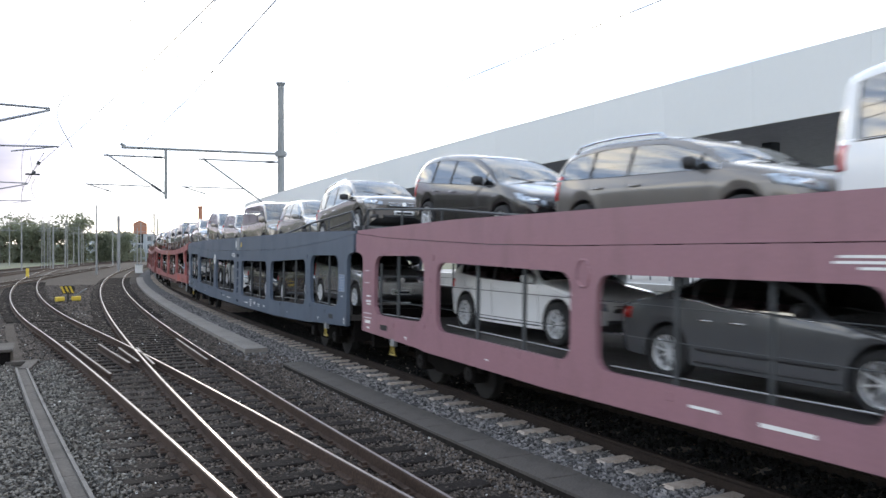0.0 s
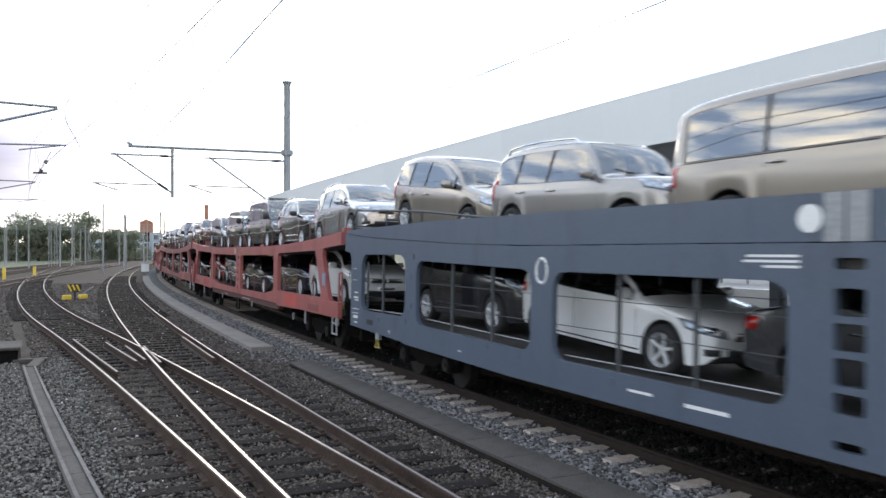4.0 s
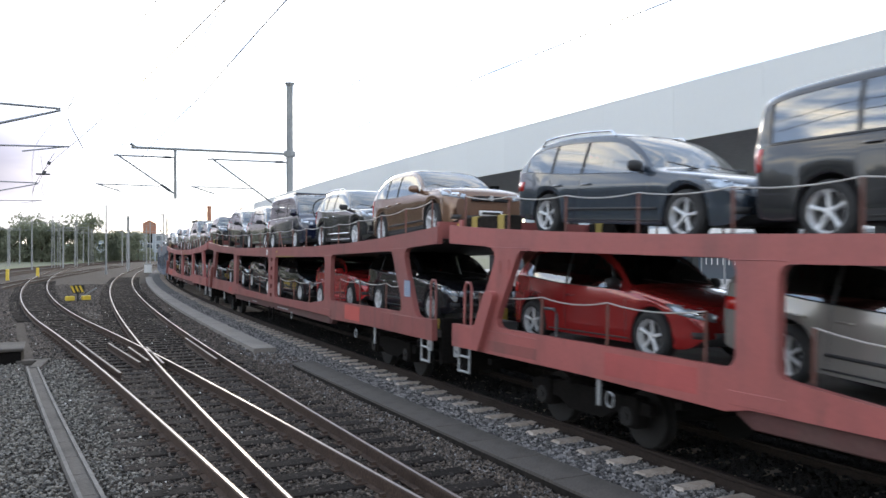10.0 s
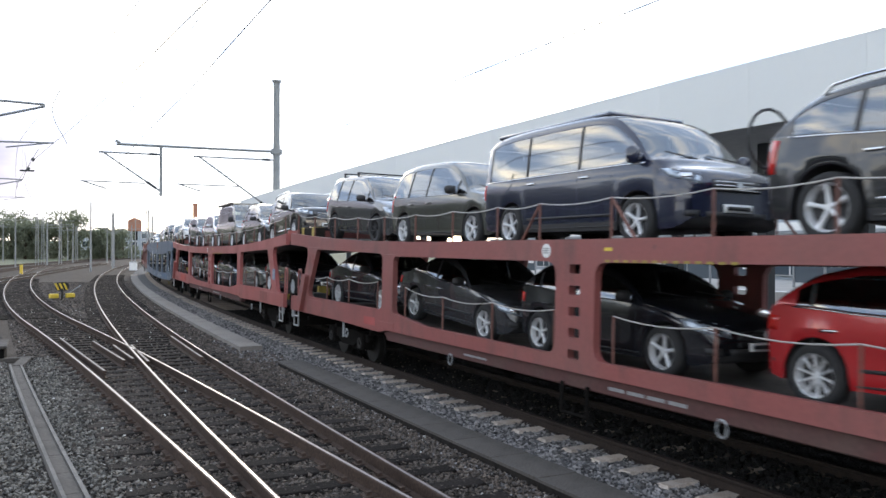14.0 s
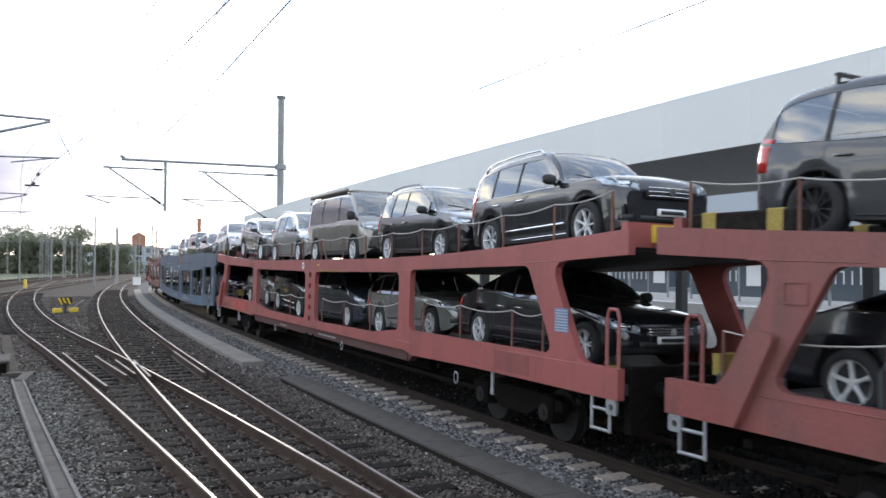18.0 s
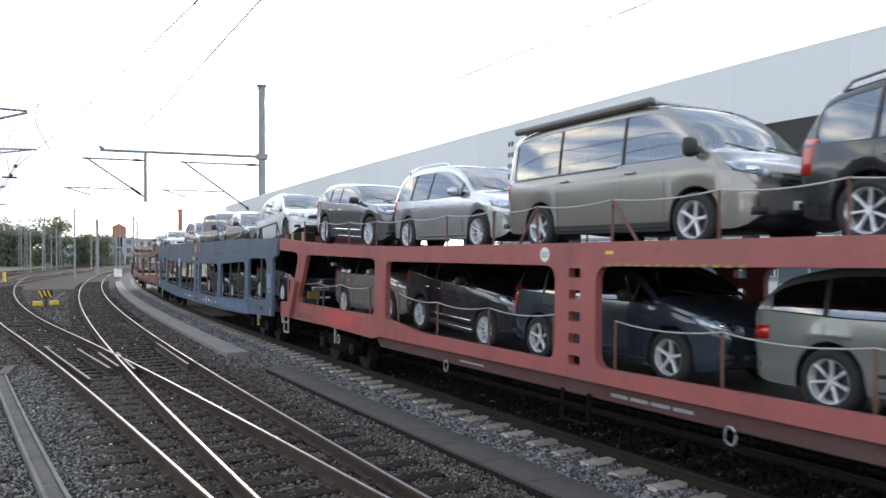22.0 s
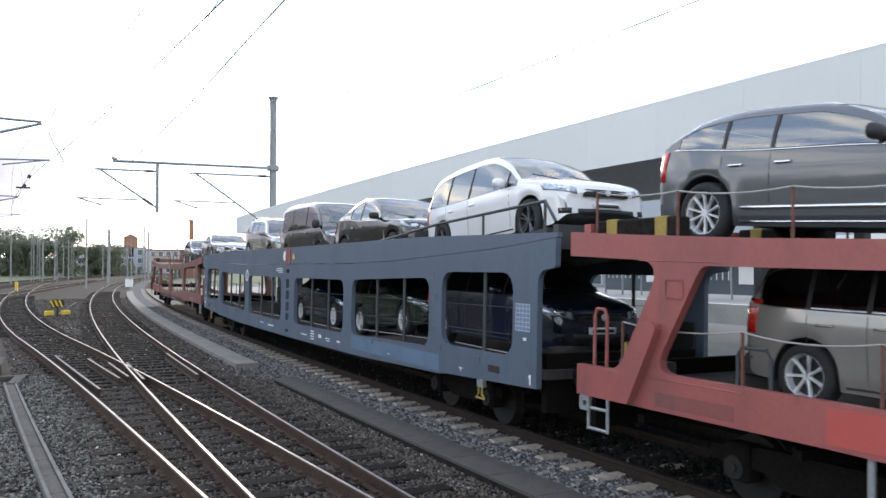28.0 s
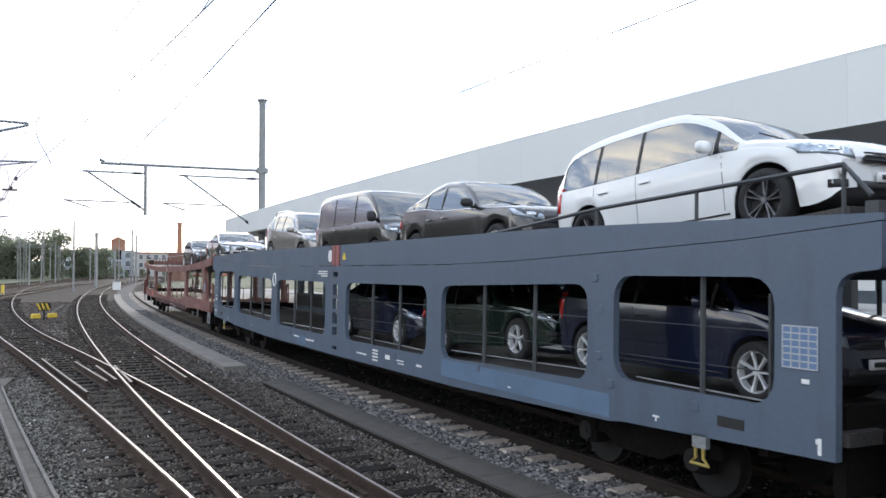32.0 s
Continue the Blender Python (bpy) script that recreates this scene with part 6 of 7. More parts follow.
load(1, "low", 8.2, "black compact off-road car" + LOW, "suv", "black", 2.5)
load(2, "up", -9.4, "silver people carrier with bright rims" + UP, "mpv", "silver", 2.65, rim="five", rails=True)
load(2, "up", -5.0, "black off-road car with roof rails" + UP, "suv", "black", 2.55, rim="five", rails=True, chrome=True)
load(2, "up", -0.38, "black camper van with a raised roof" + UP, "van", "black", 3.0, category="van", lid=True, rim="five")
load(2, "up", 4.22, "black minibus van" + UP, "van", "black", 2.65, category="van", high=-0.14)
load(2, "up", 8.9, "dark blue-grey estate car with roof rails" + UP, "estate", "steel_blue", 2.8, rails=True, high=0.06)
load(2, "low", -8.95, "white compact people carrier" + LOW, "mpv", "white", 2.66, rim="five", high=-0.12)
load(2, "low", -4.8, "navy blue hatchback car" + LOW, "hatch", "navy", 2.65, rim="ten")
load(2, "low", 0.15, "black saloon car" + LOW, "sedan", "black", 2.78)
load(2, "low", 4.85, "warm silver estate car" + LOW, "estate", "warm_silver", 2.45, rim="seven")
load(2, "low", 9.35, "dark red compact car" + LOW, "hatch", "dark_red", 2.6, high=0.12)
load(3, "up", -9.1, "bronze brown off-road car" + UP, "suv", "brown", 2.7, rim="five", wheel_r=0.36)
load(3, "up", -4.5, "black off-road car with bicycles on its tail" + UP, "suv", "black", 2.85, rim="five", wheel_r=0.36, rails=True, chrome=True, bike=True)
load(3, "up", 1.05, "navy blue camper van with a flat roof" + UP, "van", "navy", 2.9, category="van", lid=True, chrome=True)
load(3, "up", 5.2, "dark greenish grey people carrier" + UP, "mpv", "dark_olive", 2.8, high=0.05)
load(3, "up", 9.4, "dark grey people carrier with a roof rack" + UP, "mpv", "dark_grey", 2.62, box_rack=True, rim="steel")
load(3, "low", -9.0, "black estate car" + LOW, "estate", "black", 2.85, rim="seven", chrome=True)
load(3, "low", -4.25, "bright red hatchback car" + LOW, "hatch", "red", 2.6, rim="ten", chrome=True)
load(3, "low", 0.45, "black hatchback car" + LOW, "hatch", "black", 2.58)
load(3, "low", 4.7, "black open-roof saloon car" + LOW, "sedan", "dark_grey", 2.68, chrome=True)
load(3, "low", 8.98, "black saloon car with a chrome grille" + LOW, "sedan", "black", 2.65, chrome=True)
load(4, "up", -9.1, "black boxy off-road car with silver roof rails" + UP, "boxy_suv", "black", 2.58, rim="seven", wheel_r=0.34, rails=True, chrome=True)
load(4, "up", -4.65, "black people carrier" + UP, "mpv", "black", 2.55, rim="seven", rails=True)
load(4, "up", 0.15, "taupe camper van with awning and chequered cover" + UP, "van", "taupe", 2.95, category="van", awning=True, cover=True)
load(4, "up", 4.75, "silver people carrier" + UP, "mpv", "silver", 2.62, rim="ten", rails=True)
load(4, "up", 9.25, "dark grey off-road car with large spoked rims" + UP, "suv", "grey", 2.70, rim="ten", wheel_r=0.36, chrome=True, high=-0.1)
load(4, "low", -8.92, "black sporty saloon car" + LOW, "sedan", "black", 2.9, rim="twin", chrome=True)
load(4, "low", -4.3, "grey-green estate car" + LOW, "estate", "olive", 2.58, rim="seven")
load(4, "low", 0.38, "dark blue people carrier" + LOW, "mpv", "steel_blue", 2.6, rim="five", high=-0.06)
load(4, "low", 4.3, "black compact off-road car" + LOW, "suv", "black", 2.3, rim="ten", chrome=True, high=-0.1)
load(4, "low", 8.1, "silver-beige people carrier" + LOW, "mpv", "warm_silver", 2.42, rim="seven", high=-0.06)
load(5, "up", -9.15, "white people carrier with grey spoked rims" + UP, "mpv", "white", 2.85, rim="dark", wheel_r=0.34, high=0.04)
load(5, "up", -4.0, "dark brown sloping-roof off-road car" + UP, "coupe_suv", "dark_brown", 2.9, rim="twin", wheel_r=0.36)
load(5, "up", 0.9, "dark brown minibus van" + UP, "van", "dark_brown", 2.95, category="van")
load(5, "up", 5.9, "silver off-road car with roof rails" + UP, "suv", "warm_silver", 2.85, rails=True, wheel_r=0.35)
load(5, "low", -9.1, "navy blue high-roof car" + LOW, "mpv", "navy", 2.7, rim="seven", high=0.08)
load(5, "low", -4.85, "dark green estate car" + LOW, "estate", "green", 2.4, rim="five")
load(5, "low", -0.4, "navy blue old saloon car" + LOW, "sedan", "navy", 2.75, rim="ten")
load(6, "up", -8.6, "silver saloon car" + UP, "sedan", "silver", 2.7)
load(6, "up", -1.5, "black motor car" + UP, "hatch", "dark_grey", 2.5)

# timber and scrap left on an empty stretch of lower deck
M_TIMBER = material("worn_timber", (0.26, 0.20, 0.13), 0.85, grain=0.3, scale=30, stains=0.4, stain_scale=4)
scrap = thing("timber_scraps", Matrix(), "worn timber battens lying on the lower deck", "timber")
for a, b, y, turn, m in ((8.6, 9.9, 1.16, 3, M_TIMBER), (9.1, 10.3, 0.95, -9, M_TIMBER), (8.9, 9.4, 0.72, 24, M_GALV), (9.5, 10.5, 0.45, 5, M_TIMBER)):
    part("batten", soft_box(-(b - a) / 2, (b - a) / 2, -0.045, 0.045, 0.0, 0.05, 0.008), m, scrap, at=Matrix.Translation(((a + b) / 2, y, 1.073)) @ Matrix.Rotation(radians(turn), 4, "Z"))
CARS.append((scrap, 4, Matrix()))

# ---- walkway slabs, cable ducts, small railway furniture ----
SLAB = mesh_of(soft_box(-0.2488, 0.2488, -0.27, 0.27, -0.09, 0.0, 0.004), "concrete_slab", M_CONCRETE)
walkway = thing("slab_walkway", Matrix(), "row of grey concrete slabs between two tracks", "slab walkway", kind="structure")
s = -4.4
while s < 8.5:
    part("slab", SLAB, None, walkway, at=along(s, -2.18 + rng.uniform(-0.004, 0.004), -0.075 + rng.uniform(-0.003, 0.003)) @ Matrix.Rotation(rng.uniform(-0.004, 0.004), 4, "Z"))
    s += 0.5
# thin dark strip along the slabs' near side
part("slab_edge", profile_run(steps(-4.6, 8.3, 0.9), [(-2.456, -0.22), (-2.456, -0.112), (-2.4515, -0.112), (-2.4515, -0.22)]), M_DARK_AND_SHADE, walkway, "dark slab edge")
path = thing("concrete_path", Matrix(), "pale worn concrete path curving beside the track", "concrete path", kind="structure")
PATH_S = steps(11.5, 78, 1.0)
for a, b in zip(PATH_S[:-1], PATH_S[1:]):
    part("slab", profile_run([a + 0.006, b - 0.006], [(-2.62, -0.2), (-2.62, -0.085), (-2.02, -0.085), (-2.02, -0.2)]), M_PATH, path)

duct = thing("cable_duct", Matrix(), "sunken cable duct with dull brown covers and pale concrete edges", "cable duct")


def duct_d(q):
    return -7.06 - 0.069 * q


DUCT_S = steps(-3.0, 10.6, 0.95)
for a, b in zip(DUCT_S[:-1], DUCT_S[1:]):
    part("cover", profile_run([a + 0.006, b - 0.006], [(-0.075, -0.2), (-0.075, -0.118), (0.075, -0.118), (0.075, -0.2)], duct_d), M_CONCRETE, duct)
for o in (-0.105, 0.105):
    part("edge_strip", profile_run(DUCT_S, [(o - 0.022, -0.25), (o - 0.022, -0.10), (o + 0.022, -0.10), (o + 0.022, -0.25)], duct_d), M_DUCT, duct, "pale concrete edge")
part("bend_cover", soft_box(-0.75, 0.75, -0.12, 0.12, -0.1, 0.0, 0.01), M_CONCRETE, duct, at=along(11.1, -7.66, -0.10) @ Matrix.Rotation(radians(-6), 4, "Z"))
part("bend_cover", soft_box(-0.14, 0.14, -0.36, 0.36, -0.1, 0.0, 0.01), M_CONCRETE, duct, at=along(11.75, -7.80, -0.098))
pit = thing("cable_pit", along(12.4, -8.75, -0.2), "dark concrete cable pit with a lid", "cable pit")
part("wall", soft_box(-0.75, 0.75, -0.7, 0.7, -0.1, 0.32, 0.02), M_UNDER, pit)
part("lid", soft_box(-0.82, 0.82, -0.76, 0.76, 0.325, 0.40, 0.02), M_CONCRETE, pit, "grey concrete lid")

marker = thing("stop_marker", along(37.0, -6.9, -0.2), "low black and yellow striped railway marker", "railway marker")
part("plate", plate(fillet([(-0.34, 0.48), (0.34, 0.48), (0.34, 0.92), (-0.34, 0.92)], 0.16), -0.02, 0.02), M_BLACK, marker, "round-cornered black plate", at=Matrix.Rotation(radians(115), 4, "Z"))
for k in range(3):
    part("stripe", plate([(-0.30 + 0.22 * k, 0.52), (-0.19 + 0.22 * k, 0.52), (-0.03 + 0.22 * k, 0.88), (-0.14 + 0.22 * k, 0.88)], -0.028, 0.028), M_YELLOW, marker, "yellow slanting stripe", at=Matrix.Rotation(radians(115), 4, "Z"))
for k in (-0.45, 0.45):
    part("counterweight", soft_box(-0.22, 0.22, -0.12, 0.12, 0.10, 0.34, 0.03), M_YELLOW, marker, "yellow block", at=Matrix.Rotation(radians(115), 4, "Z") @ Matrix.Translation((k * 0.95, 0, 0)))
part("post", rods([((0, 0, 0.0), (0, 0, 0.6))], 0.05, 8), M_BLACK, marker)
part("lever", rods([((0.3, 0, 0.12), (-0.1, -0.9, 0.75))], 0.035, 6), M_GALV, marker)
cabinet = thing("signal_cabinet", along(97, -2.7, -0.2), "small pale grey signal cabinet", "cabinet")
part("case", soft_box(-0.4, 0.4, -0.45, 0.45, 0.1, 1.1, 0.03), M_WHITE, cabinet)
part("lid", soft_box(-0.45, 0.45, -0.5, 0.5, 1.1, 1.18, 0.02), M_GALV, cabinet)

# further tracks on the far left
for d0, name in ((-17.5, "outer_track"), (-22.5, "outer_track")):
    t = thing(name, Matrix(), "rusty siding track among weeds", "railway track", kind="structure")
    for o in (-0.7535, 0.7535):
        rail(t, 30, 360, lambda q, o=o, d0=d0: d0 + o, False)
crossover = thing("crossover_track", Matrix(), "crossing track joining the branch from the outer tracks", "railway track", kind="structure")
for o in (-0.7535, 0.7535):
    rail(crossover, 18, 150, lambda q, o=o: -15.6 + 0.085 * (q - 20) - 0.00035 * (q - 20) ** 2 + o, True)

# posts, signals and masts in the yard
YARD = [(-43.9, 95.4, 8.5, 1), (-47.6, 110.2, 7.8, 1), (-72.8, 137.8, 9.5, 2), (-61.3, 158.6, 10.6, 1), (-64.2, 168.2, 9.9, 1), (-88, 150, 8.0, 0), (-80, 160, 8.5, 0), (-97, 166, 8.2, 0), (-104, 182, 8.6, 0),
        (-92, 188, 8.0, 0), (-66, 128, 7.0, 0), (-58, 142, 7.2, 0), (-75, 198, 9.0, 0), (-54, 176, 9.5, 1), (-51, 196, 9.2, 1), (-67.8, 122, 8.0, 0), (-75.9, 145.7, 9.0, 2), (-76.7, 148.9, 8.0, 0), (-69.5, 139.3, 8.5, 2), (-75.4, 156.2, 8.0, 0), (-86.5, 180.9, 8.0, 2), (-72.3, 164.5, 8.0, 0),
        (-56.3, 130.3, 9.0, 2), (-66.7, 165.2, 9.0, 0), (-54.8, 141.0, 10.0, 2), (-59.0, 154.1, 9.5, 1), (-57.5, 166.3, 9.0, 0)]
for k, (x, y, h, arms) in enumerate(YARD):
    m = thing("yard_mast", Matrix.Translation((x, y, -0.3)), "slim grey lattice mast in the railway yard" if not arms else "grey catenary mast with short arms in the yard", "catenary mast", "yard masts")
    bm = bmesh.new()
    if arms == 2:
        # lattice mast: two legs with rungs
        for q in (-1, 1):
            rod(bm, (q * 0.26, 0, 0), (q * 0.16, 0, h), 0.065, 5)
        for j in range(int(h / 0.6)):
            rod(bm, (-0.25, 0, 0.4 + 0.6 * j), (0.25, 0, 0.7 + 0.6 * j), 0.035, 4)
    else:
        rod(bm, (0, 0, 0), (0, 0, h), 0.14, 6, 0.09)
    part("shaft", tidy(bm), M_YARD, m)
    if arms == 1:
        part("arm", rods([((0, 0, h * 0.62), (-1.5, 0, h * 0.74)), ((0, 0, h * 0.62), (1.5, 0, h * 0.74))], 0.05, 5), M_YARD, m)
    else:
        part("cross_arm", rods([((-2.6, 0, h - 0.7), (2.6, 0, h - 0.7))], 0.04, 5), M_YARD, m)
for s, d in ((62, -16.2), (76, -15.0), (84, -13.4)):
    p = thing("yellow_post", along(s, d, -0.3), "short yellow marker post beside the track", "marker post", "yellow posts")
    part("post", soft_box(-0.14, 0.14, -0.14, 0.14, 0, 1.15, 0.02), M_YELLOW, p)

# ---- trees ----
M_BARK = material("bark", (0.09, 0.07, 0.05), 0.9, grain=0.3, scale=12)
M_LEAF = island_material("leaves", (0.11, 0.122, 0.09), (0.22, 0.235, 0.17), 0.8)
# thin leaves let the low sun through
ln, ll = M_LEAF.node_tree.nodes, M_LEAF.node_tree.links
leaf_through, leaf_mix = ln.new("ShaderNodeBsdfTranslucent"), ln.new("ShaderNodeMixShader")
leaf_through.inputs["Color"].default_value, leaf_mix.inputs["Fac"].default_value = (0.32, 0.345, 0.23, 1), 0.45
ll.new(ln["Principled BSDF"].outputs[0], leaf_mix.inputs[1])
ll.new(leaf_through.outputs[0], leaf_mix.inputs[2])
ll.new(leaf_mix.outputs[0], ln["Material Output"].inputs["Surface"])


def tree_meshes(seed, height, spread):
    r = random.Random(seed)
    bm = bmesh.new()
    rod(bm, (0, 0, 0), (0.1, 0, height * 0.45), 0.22, 7, 0.15)
    heads = []
    for k in range(7):
        a = 2.4 * k + r.uniform(-0.3, 0.3)
        reach = spread * r.uniform(0.35, 0.8)
        z = height * r.uniform(0.45, 0.92)
        p = Vector((math.cos(a) * reach, math.sin(a) * reach, z))
        rod(bm, (0.05, 0, height * r.uniform(0.25, 0.45)), p, 0.09, 5, 0.03)
        heads.append((p, spread * r.uniform(0.35, 0.55)))
    heads.append((Vector((0, 0, height * 0.8)), spread * 0.55))
    heads.append((Vector((0, 0, height * 0.35)), spread * 0.6))
    for k in range(3):
        heads.append((Vector((math.cos(2.1 * k) * spread * 0.5, math.sin(2.1 * k) * spread * 0.5, height * 0.2)), spread * 0.55))
    verts, faces = [], []
    for p, q in heads:
        for _ in range(190):
            v = Vector((r.gauss(0, 1), r.gauss(0, 1), r.gauss(0, 0.8)))
            v = v.normalized() * q * r.uniform(0.55, 1.05) + p
            u, w = Vector((r.gauss(0, 1), r.gauss(0, 1), r.gauss(0, 1))).normalized(), Vector((r.gauss(0, 1), r.gauss(0, 1), r.gauss(0, 1))).normalized()
            e = r.uniform(0.15, 0.36)
            i = len(verts)
            verts += [tuple(v + u * e), tuple(v + w * e), tuple(v - u * e * 0.8), tuple(v - w * e)]
            faces.append((i, i + 1, i + 2, i + 3))
    me = bpy.data.meshes.new("crown")
    me.from_pydata(verts, [], faces)
    me.materials.append(M_LEAF)
    return mesh_of(tidy(bm), "trunk", M_BARK), me


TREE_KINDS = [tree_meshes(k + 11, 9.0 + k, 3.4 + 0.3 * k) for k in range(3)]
r = random.Random(8)
for k in range(36):
    u = k / 35
    x, y = -160 + 62 * u + r.uniform(-3, 3), 215 + 25 * u + r.uniform(-8, 8)
    kind = TREE_KINDS[k % 3]
    size = r.uniform(0.95, 1.35) * (1.0 if u < 0.75 else 0.72)
    t = thing("tree", Matrix.Translation((x, y, -0.4)) @ Matrix.Rotation(r.uniform(0, 6), 4, "Z"), "dense green broadleaf tree at the yard's edge", "tree", "trees at the yard's edge")
    for nm, me in zip(("trunk", "crown"), kind):
        part(nm, me, None, t, at=Matrix.Diagonal((size, size, size, 1)))
for k in range(22):
    u = k / 21
    x, y = -140 + 80 * u + r.uniform(-4, 4), 225 + 30 * u + r.uniform(-10, 10)
    size = r.uniform(0.35, 0.55)
    t = thing("shrub", Matrix.Translation((x, y, -0.6)) @ Matrix.Rotation(r.uniform(0, 6), 4, "Z"), "green shrub on the far side of the yard", "shrub", "shrubs")
    part("trunk", TREE_KINDS[k % 3][0], None, t, at=Matrix.Diagonal((size, size, size * 0.8, 1)))
    part("crown", TREE_KINDS[k % 3][1], None, t, at=Matrix.Diagonal((size, size, size * 0.8, 1)))

# unseen trees carrying on the yard's row, added to darken the cars' reflections
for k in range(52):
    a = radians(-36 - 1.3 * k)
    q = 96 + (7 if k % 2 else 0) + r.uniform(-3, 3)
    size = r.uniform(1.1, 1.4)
    t = thing("tree", Matrix.Translation((math.sin(a) * q, math.cos(a) * q, -0.4)) @ Matrix.Rotation(r.uniform(0, 6), 4, "Z"), "unseen broadleaf tree, added to darken the cars' reflections", "tree", "trees beside the tracks")
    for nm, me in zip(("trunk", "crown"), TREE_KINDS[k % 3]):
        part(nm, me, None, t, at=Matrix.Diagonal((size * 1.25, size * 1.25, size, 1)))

# ---- far buildings ----
M_BRICK = material("orange_brick", (0.38, 0.18, 0.115), 0.85, grain=0.15, scale=4, stains=0.3, stain_scale=0.3)
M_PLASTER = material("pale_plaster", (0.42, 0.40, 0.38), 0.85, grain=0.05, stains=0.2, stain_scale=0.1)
M_GREYWALL = material("grey_cladding", (0.36, 0.40, 0.44), 0.6, grain=0.05, stains=0.2, stain_scale=0.1)
M_PANE = material("window_pane", (0.05, 0.07, 0.09), 0.1, spec=0.9)


def house(name, x, y, turn, w, d, h, wall, label, cols, floors, roof=None):
    b = thing(name, Matrix.Translation((x, y, -0.3)) @ Matrix.Rotation(radians(turn), 4, "Z"), label, "building")
    part("wall", soft_box(-w / 2, w / 2, -d / 2, d / 2, 0, h, 0.05), wall, b)
    part("roof", soft_box(-w / 2 - 0.3, w / 2 + 0.3, -d / 2 - 0.3, d / 2 + 0.3, h, h + 0.4, 0.05), roof or M_GREYWALL, b)
    for i in range(cols):
        for j in range(floors):
            cx, cz = -w / 2 + w * (i + 0.5) / cols, h * (j + 0.55) / floors
            ww, hh = w / cols * 0.28, h / floors * 0.30
            win = part("window", soft_box(cx - ww - 0.12, cx + ww + 0.12, -d / 2 - 0.06, -d / 2 + 0.05, cz - hh - 0.12, cz + hh + 0.12, 0.02), M_WHITE, b)
            part("pane", soft_box(cx - ww, cx + ww, -d / 2 - 0.09, -d / 2 - 0.065, cz - hh, cz + hh, 0.005), M_PANE, win)
    return b


house("glass_office", -130, 303, 22, 24, 12, 9.5, M_GREYWALL, "pale blue-grey office building with large windows", 7, 3)
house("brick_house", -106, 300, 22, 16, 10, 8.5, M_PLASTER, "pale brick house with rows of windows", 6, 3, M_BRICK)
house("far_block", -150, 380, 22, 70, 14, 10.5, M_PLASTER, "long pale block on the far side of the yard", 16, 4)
house("far_block", -92, 340, 18, 40, 12, 9, M_BRICK, "low brick block behind the yard", 10, 2)
house("far_block", -76, 380, 15, 30, 12, 10.5, M_GREYWALL, "grey building behind the yard", 8, 4)
tower = thing("signal_tower", Matrix.Translation((-97.5, 241, -0.3)) @ Matrix.Rotation(radians(20), 4, "Z"), "orange brick tower cabin standing on a pale frame", "signal tower")
part("cabin", soft_box(-1.9, 1.9, -1.9, 1.9, 8.4, 11.4, 0.05), M_BRICK, tower, "orange brick cabin")
bm = bmesh.new()
v = [bm.verts.new(p) for p in ((-2.1, -2.1, 11.4), (2.1, -2.1, 11.4), (2.1, 2.1, 11.4), (-2.1, 2.1, 11.4), (0, -2.1, 12.5), (0, 2.1, 12.5))]
for f in ((0, 1, 4), (1, 2, 5, 4), (2, 3, 5), (3, 0, 4, 5), (0, 3, 2, 1)):
    bm.faces.new([v[i] for i in f])
part("roof", tidy(bm), M_BRICK, tower)
for x in (-1.6, 1.6):
    for y in (-1.6, 1.6):
        part("leg", soft_box(x - 0.18, x + 0.18, y - 0.18, y + 0.18, 0, 8.4, 0.03), M_GREYWALL, tower)
part("core", soft_box(-0.5, 0.8, -0.5, 0.5, 5.6, 8.4, 0.03), M_UNDER, tower)
chimney = thing("chimney", Matrix.Translation((-62.4, 190, -0.3)), "slim brown brick chimney", "chimney")
bm = bmesh.new()
rod(bm, (0, 0, 0), (0, 0, 13.4), 0.75, 10, 0.5)
rod(bm, (0, 0, 13.4), (0, 0, 13.8), 0.62, 10)
part("shaft", tidy(bm), M_BRICK, chimney)
part("base", soft_box(-2.0, 1.2, -2.0, 2.0, 0, 6.6, 0.05), material("brown_brick", (0.20, 0.11, 0.085), 0.9, grain=0.15, scale=4, stains=0.3), chimney, "brown brick base building")

# low hills that close the horizon
bm = bmesh.new()
ring0 = []
for k in range(0, 73):
    a = radians(k * 5)
    h = 9 + 5 * math.sin(a * 3 + 1) + 3 * math.sin(a * 7)
    ring0.append((bm.verts.new((math.cos(a) * 1300, math.sin(a) * 1300, -2)), bm.verts.new((math.cos(a) * 1420, math.sin(a) * 1420, max(3, h)))))
for a, b in zip(ring0[:-1], ring0[1:]):
    bm.faces.new((a[0], b[0], b[1], a[1]))
tagged(part("backdrop_hills", tidy(bm), material("far_woods", (0.10, 0.13, 0.10), 0.95, grain=0.3, scale=0.05)), "low wooded hills on the horizon", kind="structure")

# ---- far platform: wall, glass shelters and boards ----
bm_wall = profile_run(EDGE_S, [(33.0, -0.3), (33.0, 7.5), (33.4, 7.5), (33.4, -0.3)])
station = thing("station_building", Matrix(), "long low station building with a glazed front", "station building")
part("wall", bm_wall, M_GREYWALL, station)
for s in steps(-44, 58, 3.0):
    w = part("window", soft_box(-1.25, 1.25, -0.05, 0.05, 0.95, 3.4, 0.02), M_WHITE, station, at=along(s, 32.94))
    for q in (-0.62, 0.62):
        part("pane", soft_box(q - 0.56, q + 0.56, 0.06, 0.08, 1.02, 3.33, 0.005), M_PANE, w)
part("band", profile_run(EDGE_S, [(32.8, 3.7), (32.8, 4.2), (33.0, 4.2), (33.0, 3.7)]), M_WHITE, station)
